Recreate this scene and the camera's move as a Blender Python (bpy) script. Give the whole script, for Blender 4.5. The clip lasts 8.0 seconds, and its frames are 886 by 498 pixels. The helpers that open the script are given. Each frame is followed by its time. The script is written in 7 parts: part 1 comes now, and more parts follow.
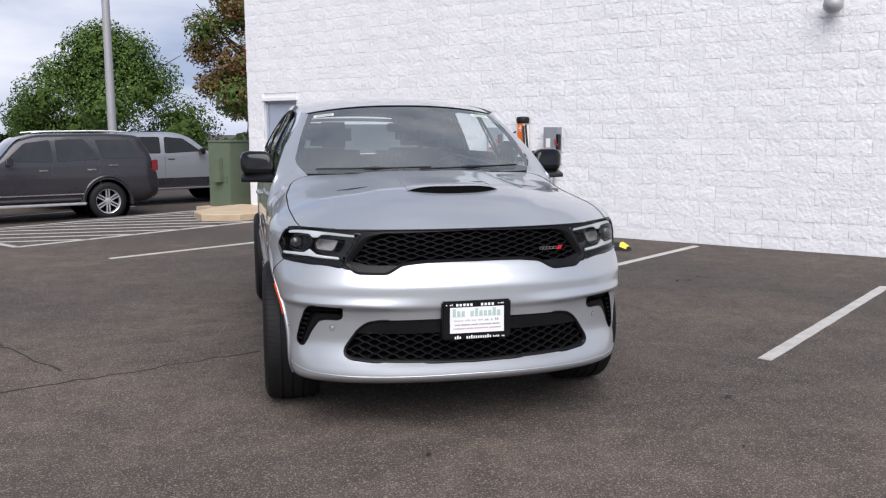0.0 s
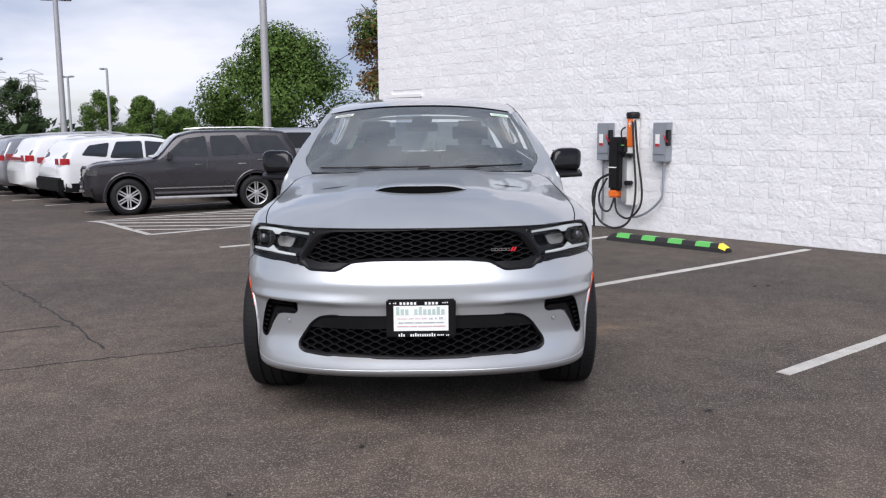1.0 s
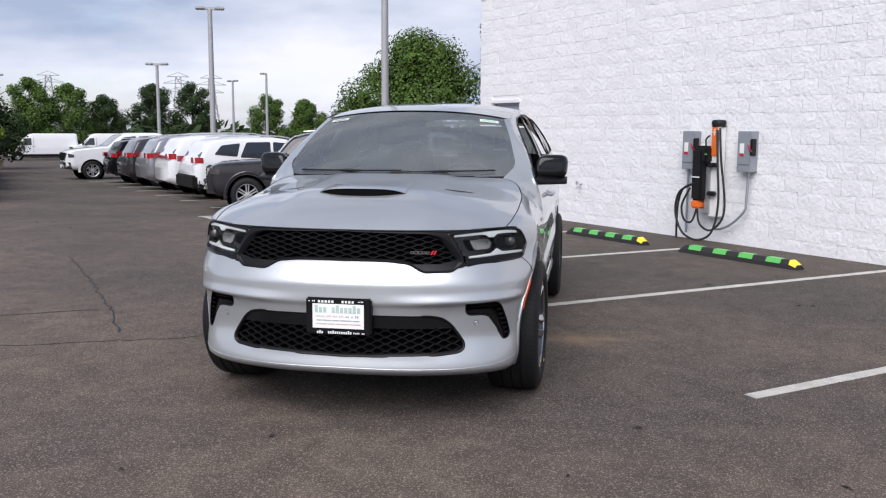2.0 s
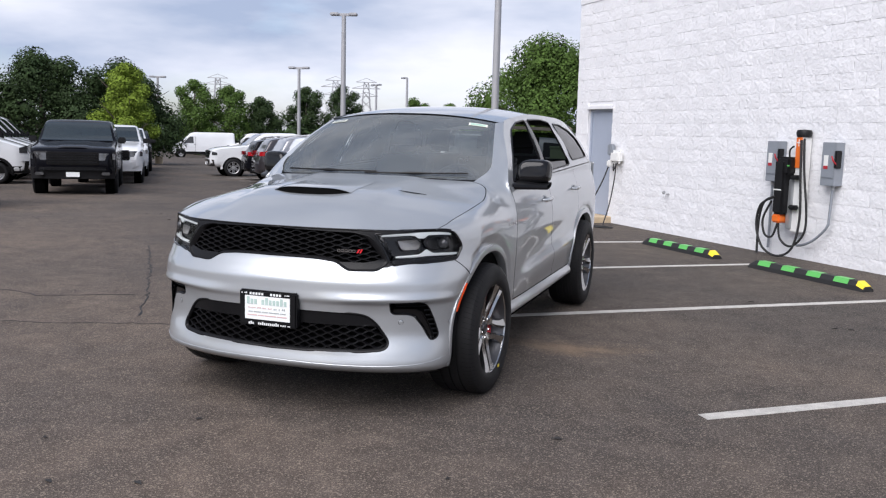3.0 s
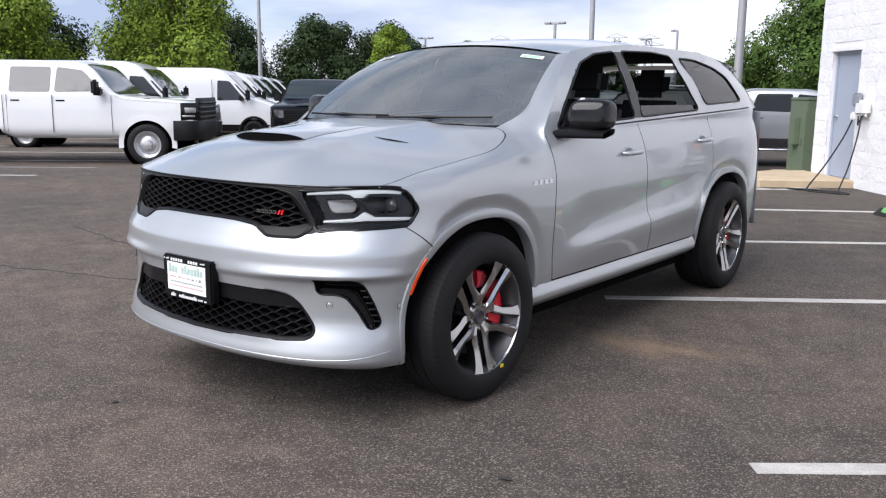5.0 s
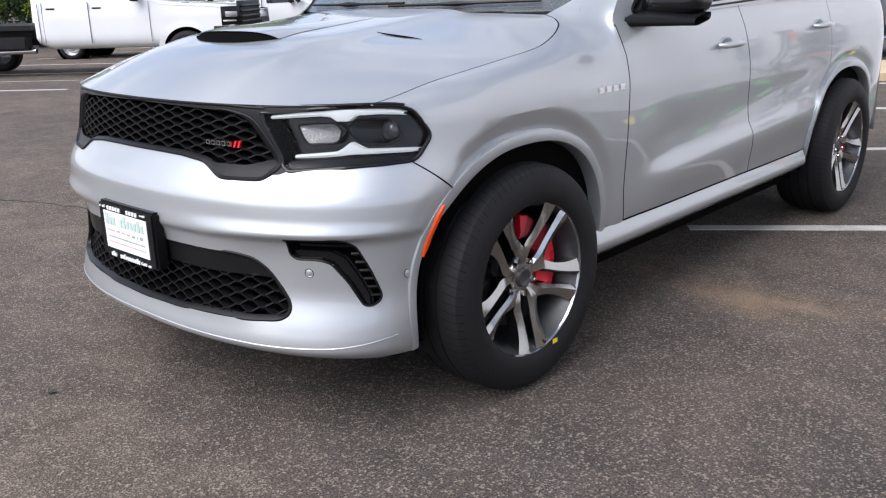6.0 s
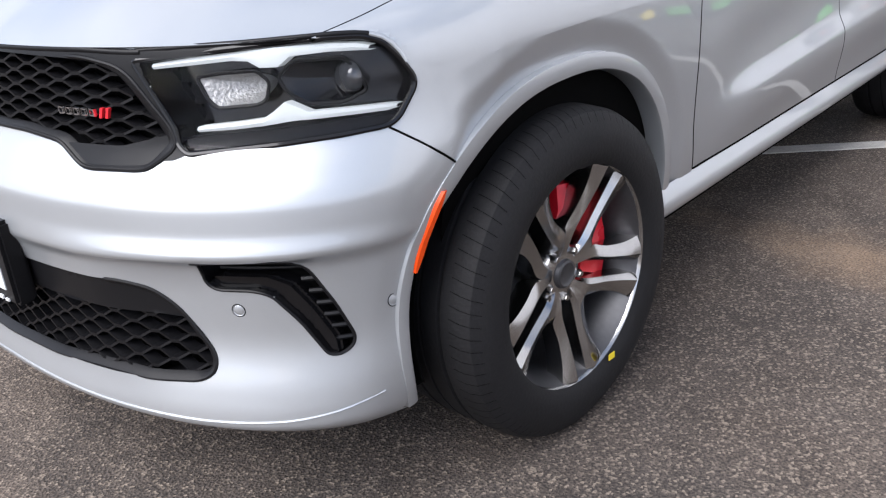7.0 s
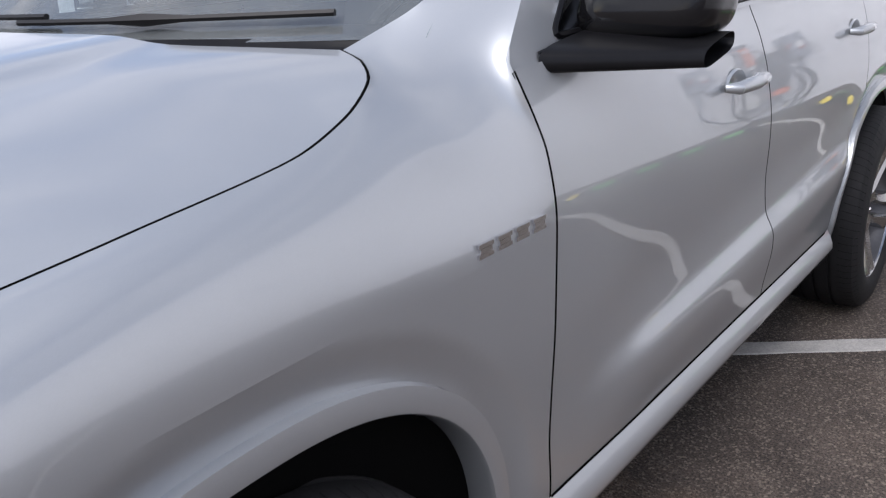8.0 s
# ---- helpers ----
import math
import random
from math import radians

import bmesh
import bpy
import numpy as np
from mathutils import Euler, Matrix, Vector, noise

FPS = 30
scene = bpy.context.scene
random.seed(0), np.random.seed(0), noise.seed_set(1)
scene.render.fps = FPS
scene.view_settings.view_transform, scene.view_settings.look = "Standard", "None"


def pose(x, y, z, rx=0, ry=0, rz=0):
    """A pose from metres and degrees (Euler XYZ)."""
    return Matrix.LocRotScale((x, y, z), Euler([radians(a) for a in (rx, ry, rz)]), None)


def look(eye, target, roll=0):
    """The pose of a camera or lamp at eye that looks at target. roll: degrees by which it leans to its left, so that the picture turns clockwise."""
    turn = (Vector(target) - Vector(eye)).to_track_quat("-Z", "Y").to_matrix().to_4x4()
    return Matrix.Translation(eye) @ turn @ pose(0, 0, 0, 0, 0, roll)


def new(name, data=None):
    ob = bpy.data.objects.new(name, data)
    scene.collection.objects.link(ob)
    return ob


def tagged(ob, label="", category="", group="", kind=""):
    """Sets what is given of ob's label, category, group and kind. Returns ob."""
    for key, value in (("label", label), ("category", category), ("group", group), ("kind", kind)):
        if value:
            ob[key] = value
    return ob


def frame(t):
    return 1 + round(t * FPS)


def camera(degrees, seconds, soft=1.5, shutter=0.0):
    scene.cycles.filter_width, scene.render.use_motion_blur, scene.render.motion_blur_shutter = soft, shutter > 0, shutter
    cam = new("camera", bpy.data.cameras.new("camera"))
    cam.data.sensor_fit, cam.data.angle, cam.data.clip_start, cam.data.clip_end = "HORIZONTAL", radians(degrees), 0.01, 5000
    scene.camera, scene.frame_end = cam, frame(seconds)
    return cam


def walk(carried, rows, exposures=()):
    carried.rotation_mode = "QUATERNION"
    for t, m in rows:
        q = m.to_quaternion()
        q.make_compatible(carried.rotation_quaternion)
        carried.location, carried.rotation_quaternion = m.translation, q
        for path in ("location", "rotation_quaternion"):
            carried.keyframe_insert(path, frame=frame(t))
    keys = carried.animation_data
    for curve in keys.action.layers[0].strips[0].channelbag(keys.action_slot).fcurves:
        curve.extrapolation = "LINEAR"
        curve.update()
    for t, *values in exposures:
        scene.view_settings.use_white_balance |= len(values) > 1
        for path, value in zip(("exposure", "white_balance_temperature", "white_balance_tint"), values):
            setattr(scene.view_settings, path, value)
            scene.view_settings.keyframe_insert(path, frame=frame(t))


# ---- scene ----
cam = camera(53.9, 8.0, soft=1.2, shutter=0.06)
PATH = [
    (0.0, -1.090, -3.962, 1.488, 82.304, 0.248, -13.022),
    (0.5, -0.497, -4.123, 1.507, 82.148, 0.425, -7.413),
    (1.0, 0.051, -4.176, 1.523, 81.943, 0.487, -0.889),
    (2.5, 1.840, -4.148, 1.520, 82.575, -0.989, 14.408),
    (3.0, 2.372, -3.926, 1.520, 82.496, -1.434, 19.596),
    (3.5, 2.846, -3.645, 1.508, 81.931, -1.217, 24.888),
    (4.0, 3.200, -3.279, 1.513, 81.217, -1.796, 30.526),
    (4.2, 3.235, -3.070, 1.503, 81.100, -1.850, 32.300),
    (5.3, 3.080, -1.930, 1.385, 78.500, -0.200, 39.350),
    (5.5, 2.934, -1.749, 1.378, 77.102, 0.031, 39.913),
    (6.0, 2.611, -1.293, 1.328, 73.286, 1.398, 42.027),
    (6.5, 2.281, -0.935, 1.266, 69.905, 2.770, 42.234),
    (7.0, 1.961, -0.578, 1.248, 66.828, 4.527, 40.792),
    (7.5, 1.775, -0.106, 1.267, 69.090, 3.328, 39.227),
    (7.7, 1.725, 0.111, 1.300, 69.828, 2.904, 38.686),
    (8.0, 1.582, 0.444, 1.340, 71.752, 2.002, 36.644),
]
walk(cam, [(t, pose(*p)) for t, *p in PATH], exposures=[(0.0, 0.81, 6250, 14), (2.5, 0.83, 6250, 14), (4.0, 1.0, 6200, 13), (5.5, 1.17, 6200, 13), (6.5, 1.43, 6200, 13), (7.0, 1.6, 6200, 13), (7.5, 1.38, 6200, 14), (8.0, 1.09, 6200, 15)])

# ---------------------------------------------------------------- light
SUN_EL, SUN_AZ = 48.0, 188.0      # height and compass turn of the veiled sun
world = bpy.data.worlds.new("sky")
scene.world = world
world.use_nodes = True
wn, wl = world.node_tree.nodes, world.node_tree.links
wn.clear()
sky = wn.new("ShaderNodeTexSky")
sky.sky_type, sky.sun_disc = "NISHITA", False
sky.sun_elevation, sky.sun_rotation = radians(SUN_EL), radians(SUN_AZ)
sky.air_density, sky.dust_density = 1.0, 2.0
wc = wn.new("ShaderNodeTexCoord")
wm = wn.new("ShaderNodeMapping")
wm.inputs["Scale"].default_value = (1.0, 1.0, 3.6)
cl = wn.new("ShaderNodeTexNoise")
cl.inputs["Scale"].default_value, cl.inputs["Detail"].default_value, cl.inputs["Roughness"].default_value = 1.7, 7.0, 0.52
cr = wn.new("ShaderNodeValToRGB")
cr.color_ramp.elements[0].position, cr.color_ramp.elements[1].position = 0.34, 0.50
cl2 = wn.new("ShaderNodeTexNoise")
cl2.inputs["Scale"].default_value, cl2.inputs["Detail"].default_value = 2.6, 6.0
cr2 = wn.new("ShaderNodeValToRGB")
cr2.color_ramp.elements[0].position, cr2.color_ramp.elements[1].position = 0.38, 0.62
cr2.color_ramp.elements[0].color, cr2.color_ramp.elements[1].color = (2.1, 2.5, 3.25, 1), (4.6, 4.68, 4.95, 1)
wx = wn.new("ShaderNodeMix")
wx.data_type = "RGBA"
wb = wn.new("ShaderNodeBackground")
wb.inputs["Strength"].default_value = 0.118
wo = wn.new("ShaderNodeOutputWorld")
wl.new(wc.outputs["Generated"], wm.inputs["Vector"])
wl.new(wm.outputs["Vector"], cl.inputs["Vector"])
wl.new(wm.outputs["Vector"], cl2.inputs["Vector"])
wz = wn.new("ShaderNodeSeparateXYZ")
wl.new(wc.outputs["Generated"], wz.inputs["Vector"])
thin = wn.new("ShaderNodeMapRange")
thin.inputs["From Min"].default_value, thin.inputs["From Max"].default_value = 0.18, 0.75
thin.inputs["To Min"].default_value, thin.inputs["To Max"].default_value = 0.0, 0.07
wl.new(wz.outputs["Z"], thin.inputs["Value"])
less = wn.new("ShaderNodeMath")
less.operation = "SUBTRACT"
wl.new(cl.outputs["Fac"], less.inputs[0])
wl.new(thin.outputs["Result"], less.inputs[1])
wl.new(less.outputs[0], cr.inputs["Fac"])
wl.new(cl2.outputs["Fac"], cr2.inputs["Fac"])
wl.new(cr.outputs["Color"], wx.inputs[0])
wl.new(sky.outputs["Color"], wx.inputs[6])
wl.new(cr2.outputs["Color"], wx.inputs[7])
# the cloud is greyer underneath, overhead, than towards the horizon
deep = wn.new("ShaderNodeMapRange")
deep.interpolation_type = "SMOOTHSTEP"
deep.inputs["From Min"].default_value, deep.inputs["From Max"].default_value = 0.10, 0.70
deep.inputs["To Min"].default_value, deep.inputs["To Max"].default_value = 1.0, 0.62
wl.new(wz.outputs["Z"], deep.inputs["Value"])
dim = wn.new("ShaderNodeVectorMath")
dim.operation = "SCALE"
wl.new(wx.outputs[2], dim.inputs[0])
wl.new(deep.outputs["Result"], dim.inputs["Scale"])
wl.new(dim.outputs["Vector"], wb.inputs["Color"])
wl.new(wb.outputs["Background"], wo.inputs["Surface"])
sun = new("sun", bpy.data.lights.new("sun", "SUN"))
sun.data.energy, sun.data.angle, sun.data.color = 2.2, radians(60), (1.0, 0.97, 0.93)
az = radians(SUN_AZ)
sun.matrix_world = look((0, 0, 30), (-30 * math.sin(az) / math.tan(radians(SUN_EL)), -30 * math.cos(az) / math.tan(radians(SUN_EL)), 0))


# ---------------------------------------------------------------- small tools
def spl(xs, ys):
    """A smooth curve through a few knots."""
    xs, ys = np.array(xs, float), np.array(ys, float)
    d = np.diff(ys) / np.diff(xs)
    m = np.zeros(len(xs))
    m[0], m[-1] = d[0], d[-1]
    for i in range(1, len(xs) - 1):
        m[i] = 0 if d[i - 1] * d[i] <= 0 else 2 * d[i - 1] * d[i] / (d[i - 1] + d[i])

    def f(x):
        x = min(max(x, xs[0]), xs[-1])
        i = min(int(np.searchsorted(xs, x, side="right")) - 1, len(xs) - 2)
        h = xs[i + 1] - xs[i]
        t = (x - xs[i]) / h
        return float((2 * t**3 - 3 * t**2 + 1) * ys[i] + (t**3 - 2 * t**2 + t) * h * m[i] + (3 * t**2 - 2 * t**3) * ys[i + 1] + (t**3 - t**2) * h * m[i + 1])
    return f


def mesh_of(name, verts, faces, material, smooth=True, sharp=40):
    me = bpy.data.meshes.new(name)
    me.from_pydata([tuple(v) for v in verts], [], faces)
    me.validate()
    if smooth:
        me.shade_smooth()
        if sharp:
            me.set_sharp_from_angle(angle=radians(sharp))
    if material:
        me.materials.append(material)
    return me


def thing(name, label, category, group="", kind="", m=None):
    ob = tagged(new(name), label, category, group, kind)
    if m is not None:
        ob.matrix_world = m
    return ob


def part(name, vf, material, parent, label="", smooth=True, sharp=40, m=None):
    ob = new(name, mesh_of(name, vf[0], vf[1], material, smooth, sharp))
    ob.parent = parent
    if m is not None:
        ob.matrix_basis = m
    return tagged(ob, label)


def part_again(name, me, parent, m=None):
    ob = new(name, me)
    ob.parent = parent
    if m is not None:
        ob.matrix_basis = m
    return ob


def solid(name, vf, material, label, category, kind="", group="", smooth=True, sharp=40, m=None):
    ob = tagged(new(name, mesh_of(name, vf[0], vf[1], material, smooth, sharp)), label, category, group, kind)
    if m is not None:
        ob.matrix_world = m
    return ob


def join(*vfs):
    V, F = [], []
    for v, f in vfs:
        n = len(V)
        V += [Vector(p) for p in v]
        F += [tuple(i + n for i in q) for q in f]
    return V, F


def moved(vf, m):
    flip = m.determinant() < 0
    return [m @ Vector(p) for p in vf[0]], [tuple(reversed(q)) if flip else tuple(q) for q in vf[1]]


def mirror_x(vf):
    return moved(vf, Matrix.Diagonal((-1, 1, 1, 1)))


def grid(nu, nv, fn, flip=False):
    V = [Vector(fn(i / nu, j / nv)) for i in range(nu + 1) for j in range(nv + 1)]
    F = []
    for i in range(nu):
        for j in range(nv):
            a = i * (nv + 1) + j
            q = (a, a + nv + 1, a + nv + 2, a + 1)
            F.append(tuple(reversed(q)) if flip else q)
    return V, F


def box(x0, x1, y0, y1, z0, z1, b=0.0):
    """A block; b rounds its edges off."""
    bm = bmesh.new()
    bmesh.ops.create_cube(bm, size=1.0)
    for v in bm.verts:
        v.co = Vector(((x0 + x1) / 2 + v.co.x * (x1 - x0), (y0 + y1) / 2 + v.co.y * (y1 - y0), (z0 + z1) / 2 + v.co.z * (z1 - z0)))
    if b:
        bmesh.ops.bevel(bm, geom=bm.edges[:], offset=b, segments=2, affect="EDGES")
    bm.verts.index_update()
    out = [v.co.copy() for v in bm.verts], [tuple(v.index for v in f.verts) for f in bm.faces]
    bm.free()
    return out


def tube(points, r, n=8, closed=False, caps=True):
    """A round bar along points; r: one radius or one for each point."""
    pts = [Vector(p) for p in points]
    k = len(pts)
    rs = list(r) if isinstance(r, (list, tuple)) else [r] * k
    V, F = [], []
    up = Vector((0.013, 0.027, 1.0))
    for i, p in enumerate(pts):
        a = pts[(i - 1) % k] if closed or i else pts[0]
        b = pts[(i + 1) % k] if closed or i < k - 1 else pts[-1]
        t = (b - a).normalized()
        if i == 0:
            s = t.cross(up)
            if s.length < 0.05:
                s = t.cross(Vector((1, 0, 0)))
        else:
            s = last - t * last.dot(t)
        s.normalize()
        last = s
        q = t.cross(s)
        V += [p + (s * math.cos(2 * math.pi * j / n) + q * math.sin(2 * math.pi * j / n)) * rs[i] for j in range(n)]
    for i in range(k if closed else k - 1):
        for j in range(n):
            a, b = i * n + j, i * n + (j + 1) % n
            c, d = ((i + 1) % k) * n + (j + 1) % n, ((i + 1) % k) * n + j
            F.append((a, b, c, d))
    if caps and not closed:
        F.append(tuple(reversed(range(n))))
        F.append(tuple(range((k - 1) * n, k * n)))
    return V, F


def lathe(profile, n=32, axis="x", closed=False):
    """profile: pairs of (along the axis, radius)."""
    V, F = [], []
    k = len(profile)
    for i in range(n):
        a = 2 * math.pi * i / n
        for h, r in profile:
            c, s = r * math.cos(a), r * math.sin(a)
            V.append(Vector((h, c, s)) if axis == "x" else Vector((c, s, h)))
    for i in range(n):
        for j in range(k if closed else k - 1):
            a, b = i * k + j, ((i + 1) % n) * k + j
            c, d = ((i + 1) % n) * k + (j + 1) % k, i * k + (j + 1) % k
            F.append((a, b, c, d))
    return V, F


def inside(poly, x, z):
    c = False
    for i in range(len(poly)):
        (x1, z1), (x2, z2) = poly[i], poly[i - 1]
        if (z1 > z) != (z2 > z) and x < (x2 - x1) * (z - z1) / (z2 - z1) + x1:
            c = not c
    return c


def nearest(poly, x, z):
    """The nearest place on an outline and how far it is."""
    best = (9, x, z)
    for i in range(len(poly)):
        (x1, z1), (x2, z2) = poly[i - 1], poly[i]
        dx, dz = x2 - x1, z2 - z1
        t = min(max(((x - x1) * dx + (z - z1) * dz) / (dx * dx + dz * dz + 1e-12), 0), 1)
        px, pz = x1 + t * dx, z1 + t * dz
        d = math.hypot(px - x, pz - z)
        if d < best[0]:
            best = (d, px, pz)
    return best


def rounded(poly, r, n=4):
    """An outline with its corners rounded off."""
    out = []
    k = len(poly)
    for i in range(k):
        p, a, b = Vector(poly[i]), Vector(poly[i - 1]), Vector(poly[(i + 1) % k])
        ra, rb = min(r, (a - p).length * 0.45), min(r, (b - p).length * 0.45)
        p0, p2 = p + (a - p).normalized() * ra, p + (b - p).normalized() * rb
        for j in range(n + 1):
            t = j / n
            q = p0 * (1 - t) ** 2 + p * 2 * t * (1 - t) + p2 * t * t
            out.append((q.x, q.y))
    return out


# ---------------------------------------------------------------- materials
def mat(name, color, rough=0.5, metal=0.0, coat=0.0, vary=0.12, scale=6.0, fine=80.0, bump=0.0, bump_scale=120.0, rough_vary=0.06, piece=0.0, island=0.0, ior=1.5, world_space=False):
    m = bpy.data.materials.new(name)
    m.use_nodes = True
    n, l = m.node_tree.nodes, m.node_tree.links
    p = n["Principled BSDF"]
    p.inputs["Metallic"].default_value, p.inputs["IOR"].default_value = metal, ior
    p.inputs["Coat Weight"].default_value, p.inputs["Coat Roughness"].default_value = coat, 0.03
    co = n.new("ShaderNodeNewGeometry" if world_space else "ShaderNodeTexCoord")
    where = co.outputs["Position" if world_space else "Object"]
    a = n.new("ShaderNodeTexNoise")
    a.inputs["Scale"].default_value, a.inputs["Detail"].default_value = scale, 5.0
    b = n.new("ShaderNodeTexNoise")
    b.inputs["Scale"].default_value, b.inputs["Detail"].default_value = fine, 3.0
    l.new(where, a.inputs["Vector"])
    l.new(where, b.inputs["Vector"])
    s = n.new("ShaderNodeMath")
    s.operation = "ADD"
    l.new(a.outputs["Fac"], s.inputs[0])
    l.new(b.outputs["Fac"], s.inputs[1])
    f = n.new("ShaderNodeMapRange")
    f.inputs["From Min"].default_value, f.inputs["From Max"].default_value = 0.6, 1.4
    f.inputs["To Min"].default_value, f.inputs["To Max"].default_value = 1 - vary, 1 + vary
    l.new(s.outputs[0], f.inputs["Value"])
    out = f.outputs["Result"]
    if piece or island:
        r = n.new("ShaderNodeObjectInfo" if piece else "ShaderNodeNewGeometry")
        g = n.new("ShaderNodeMapRange")
        amount = piece or island
        g.inputs["To Min"].default_value, g.inputs["To Max"].default_value = 1 - amount, 1 + amount
        l.new(r.outputs["Random" if piece else "Random Per Island"], g.inputs["Value"])
        k = n.new("ShaderNodeMath")
        k.operation = "MULTIPLY"
        l.new(out, k.inputs[0])
        l.new(g.outputs["Result"], k.inputs[1])
        out = k.outputs[0]
    v = n.new("ShaderNodeVectorMath")
    v.operation = "SCALE"
    v.inputs[0].default_value = color
    l.new(out, v.inputs["Scale"])
    l.new(v.outputs["Vector"], p.inputs["Base Color"])
    q = n.new("ShaderNodeMapRange")
    q.inputs["From Min"].default_value, q.inputs["From Max"].default_value = 0.3, 0.7
    q.inputs["To Min"].default_value, q.inputs["To Max"].default_value = max(0, rough - rough_vary), min(1, rough + rough_vary)
    l.new(a.outputs["Fac"], q.inputs["Value"])
    l.new(q.outputs["Result"], p.inputs["Roughness"])
    if bump:
        h = n.new("ShaderNodeTexNoise")
        h.inputs["Scale"].default_value, h.inputs["Detail"].default_value = bump_scale, 6.0
        l.new(where, h.inputs["Vector"])
        u = n.new("ShaderNodeBump")
        u.inputs["Strength"].default_value, u.inputs["Distance"].default_value = 1.0, bump
        l.new(h.outputs["Fac"], u.inputs["Height"])
        l.new(u.outputs["Normal"], p.inputs["Normal"])
    return m


def thin_glass(name, tint, rough=0.0, ior=1.52, veil=0.0):
    """A thin pane: light goes straight through, tinted, and the surface mirrors by its angle."""
    m = bpy.data.materials.new(name)
    m.use_nodes = True
    n, l = m.node_tree.nodes, m.node_tree.links
    n.clear()
    t = n.new("ShaderNodeBsdfTransparent")
    t.inputs["Color"].default_value = (*tint, 1)
    g = n.new("ShaderNodeBsdfGlossy")
    g.inputs["Roughness"].default_value = rough
    f = n.new("ShaderNodeFresnel")
    f.inputs["IOR"].default_value = ior
    x = n.new("ShaderNodeMixShader")
    o = n.new("ShaderNodeOutputMaterial")
    l.new(f.outputs["Fac"], x.inputs[0])
    l.new(t.outputs["BSDF"], x.inputs[1])
    l.new(g.outputs["BSDF"], x.inputs[2])
    if veil:
        # an uneven pale film: reflected sky haze put into the colour
        d = n.new("ShaderNodeBsdfDiffuse")
        d.inputs["Color"].default_value = (0.62, 0.68, 0.70, 1)
        co = n.new("ShaderNodeTexCoord")
        k = n.new("ShaderNodeTexNoise")
        k.inputs["Scale"].default_value, k.inputs["Detail"].default_value = 4.0, 5.0
        l.new(co.outputs["Object"], k.inputs["Vector"])
        r = n.new("ShaderNodeMapRange")
        r.inputs["To Min"].default_value, r.inputs["To Max"].default_value = veil * 0.5, veil * 1.5
        l.new(k.outputs["Fac"], r.inputs["Value"])
        y = n.new("ShaderNodeMixShader")
        l.new(r.outputs["Result"], y.inputs[0])
        l.new(x.outputs["Shader"], y.inputs[1])
        l.new(d.outputs["BSDF"], y.inputs[2])
        x = y
    l.new(x.outputs["Shader"], o.inputs["Surface"])
    return m


def emitter(name, color, strength):
    m = bpy.data.materials.new(name)
    m.use_nodes = True
    p = m.node_tree.nodes["Principled BSDF"]
    p.inputs["Base Color"].default_value = (*color, 1)
    p.inputs["Emission Color"].default_value = (*color, 1)
    p.inputs["Emission Strength"].default_value = strength
    return m


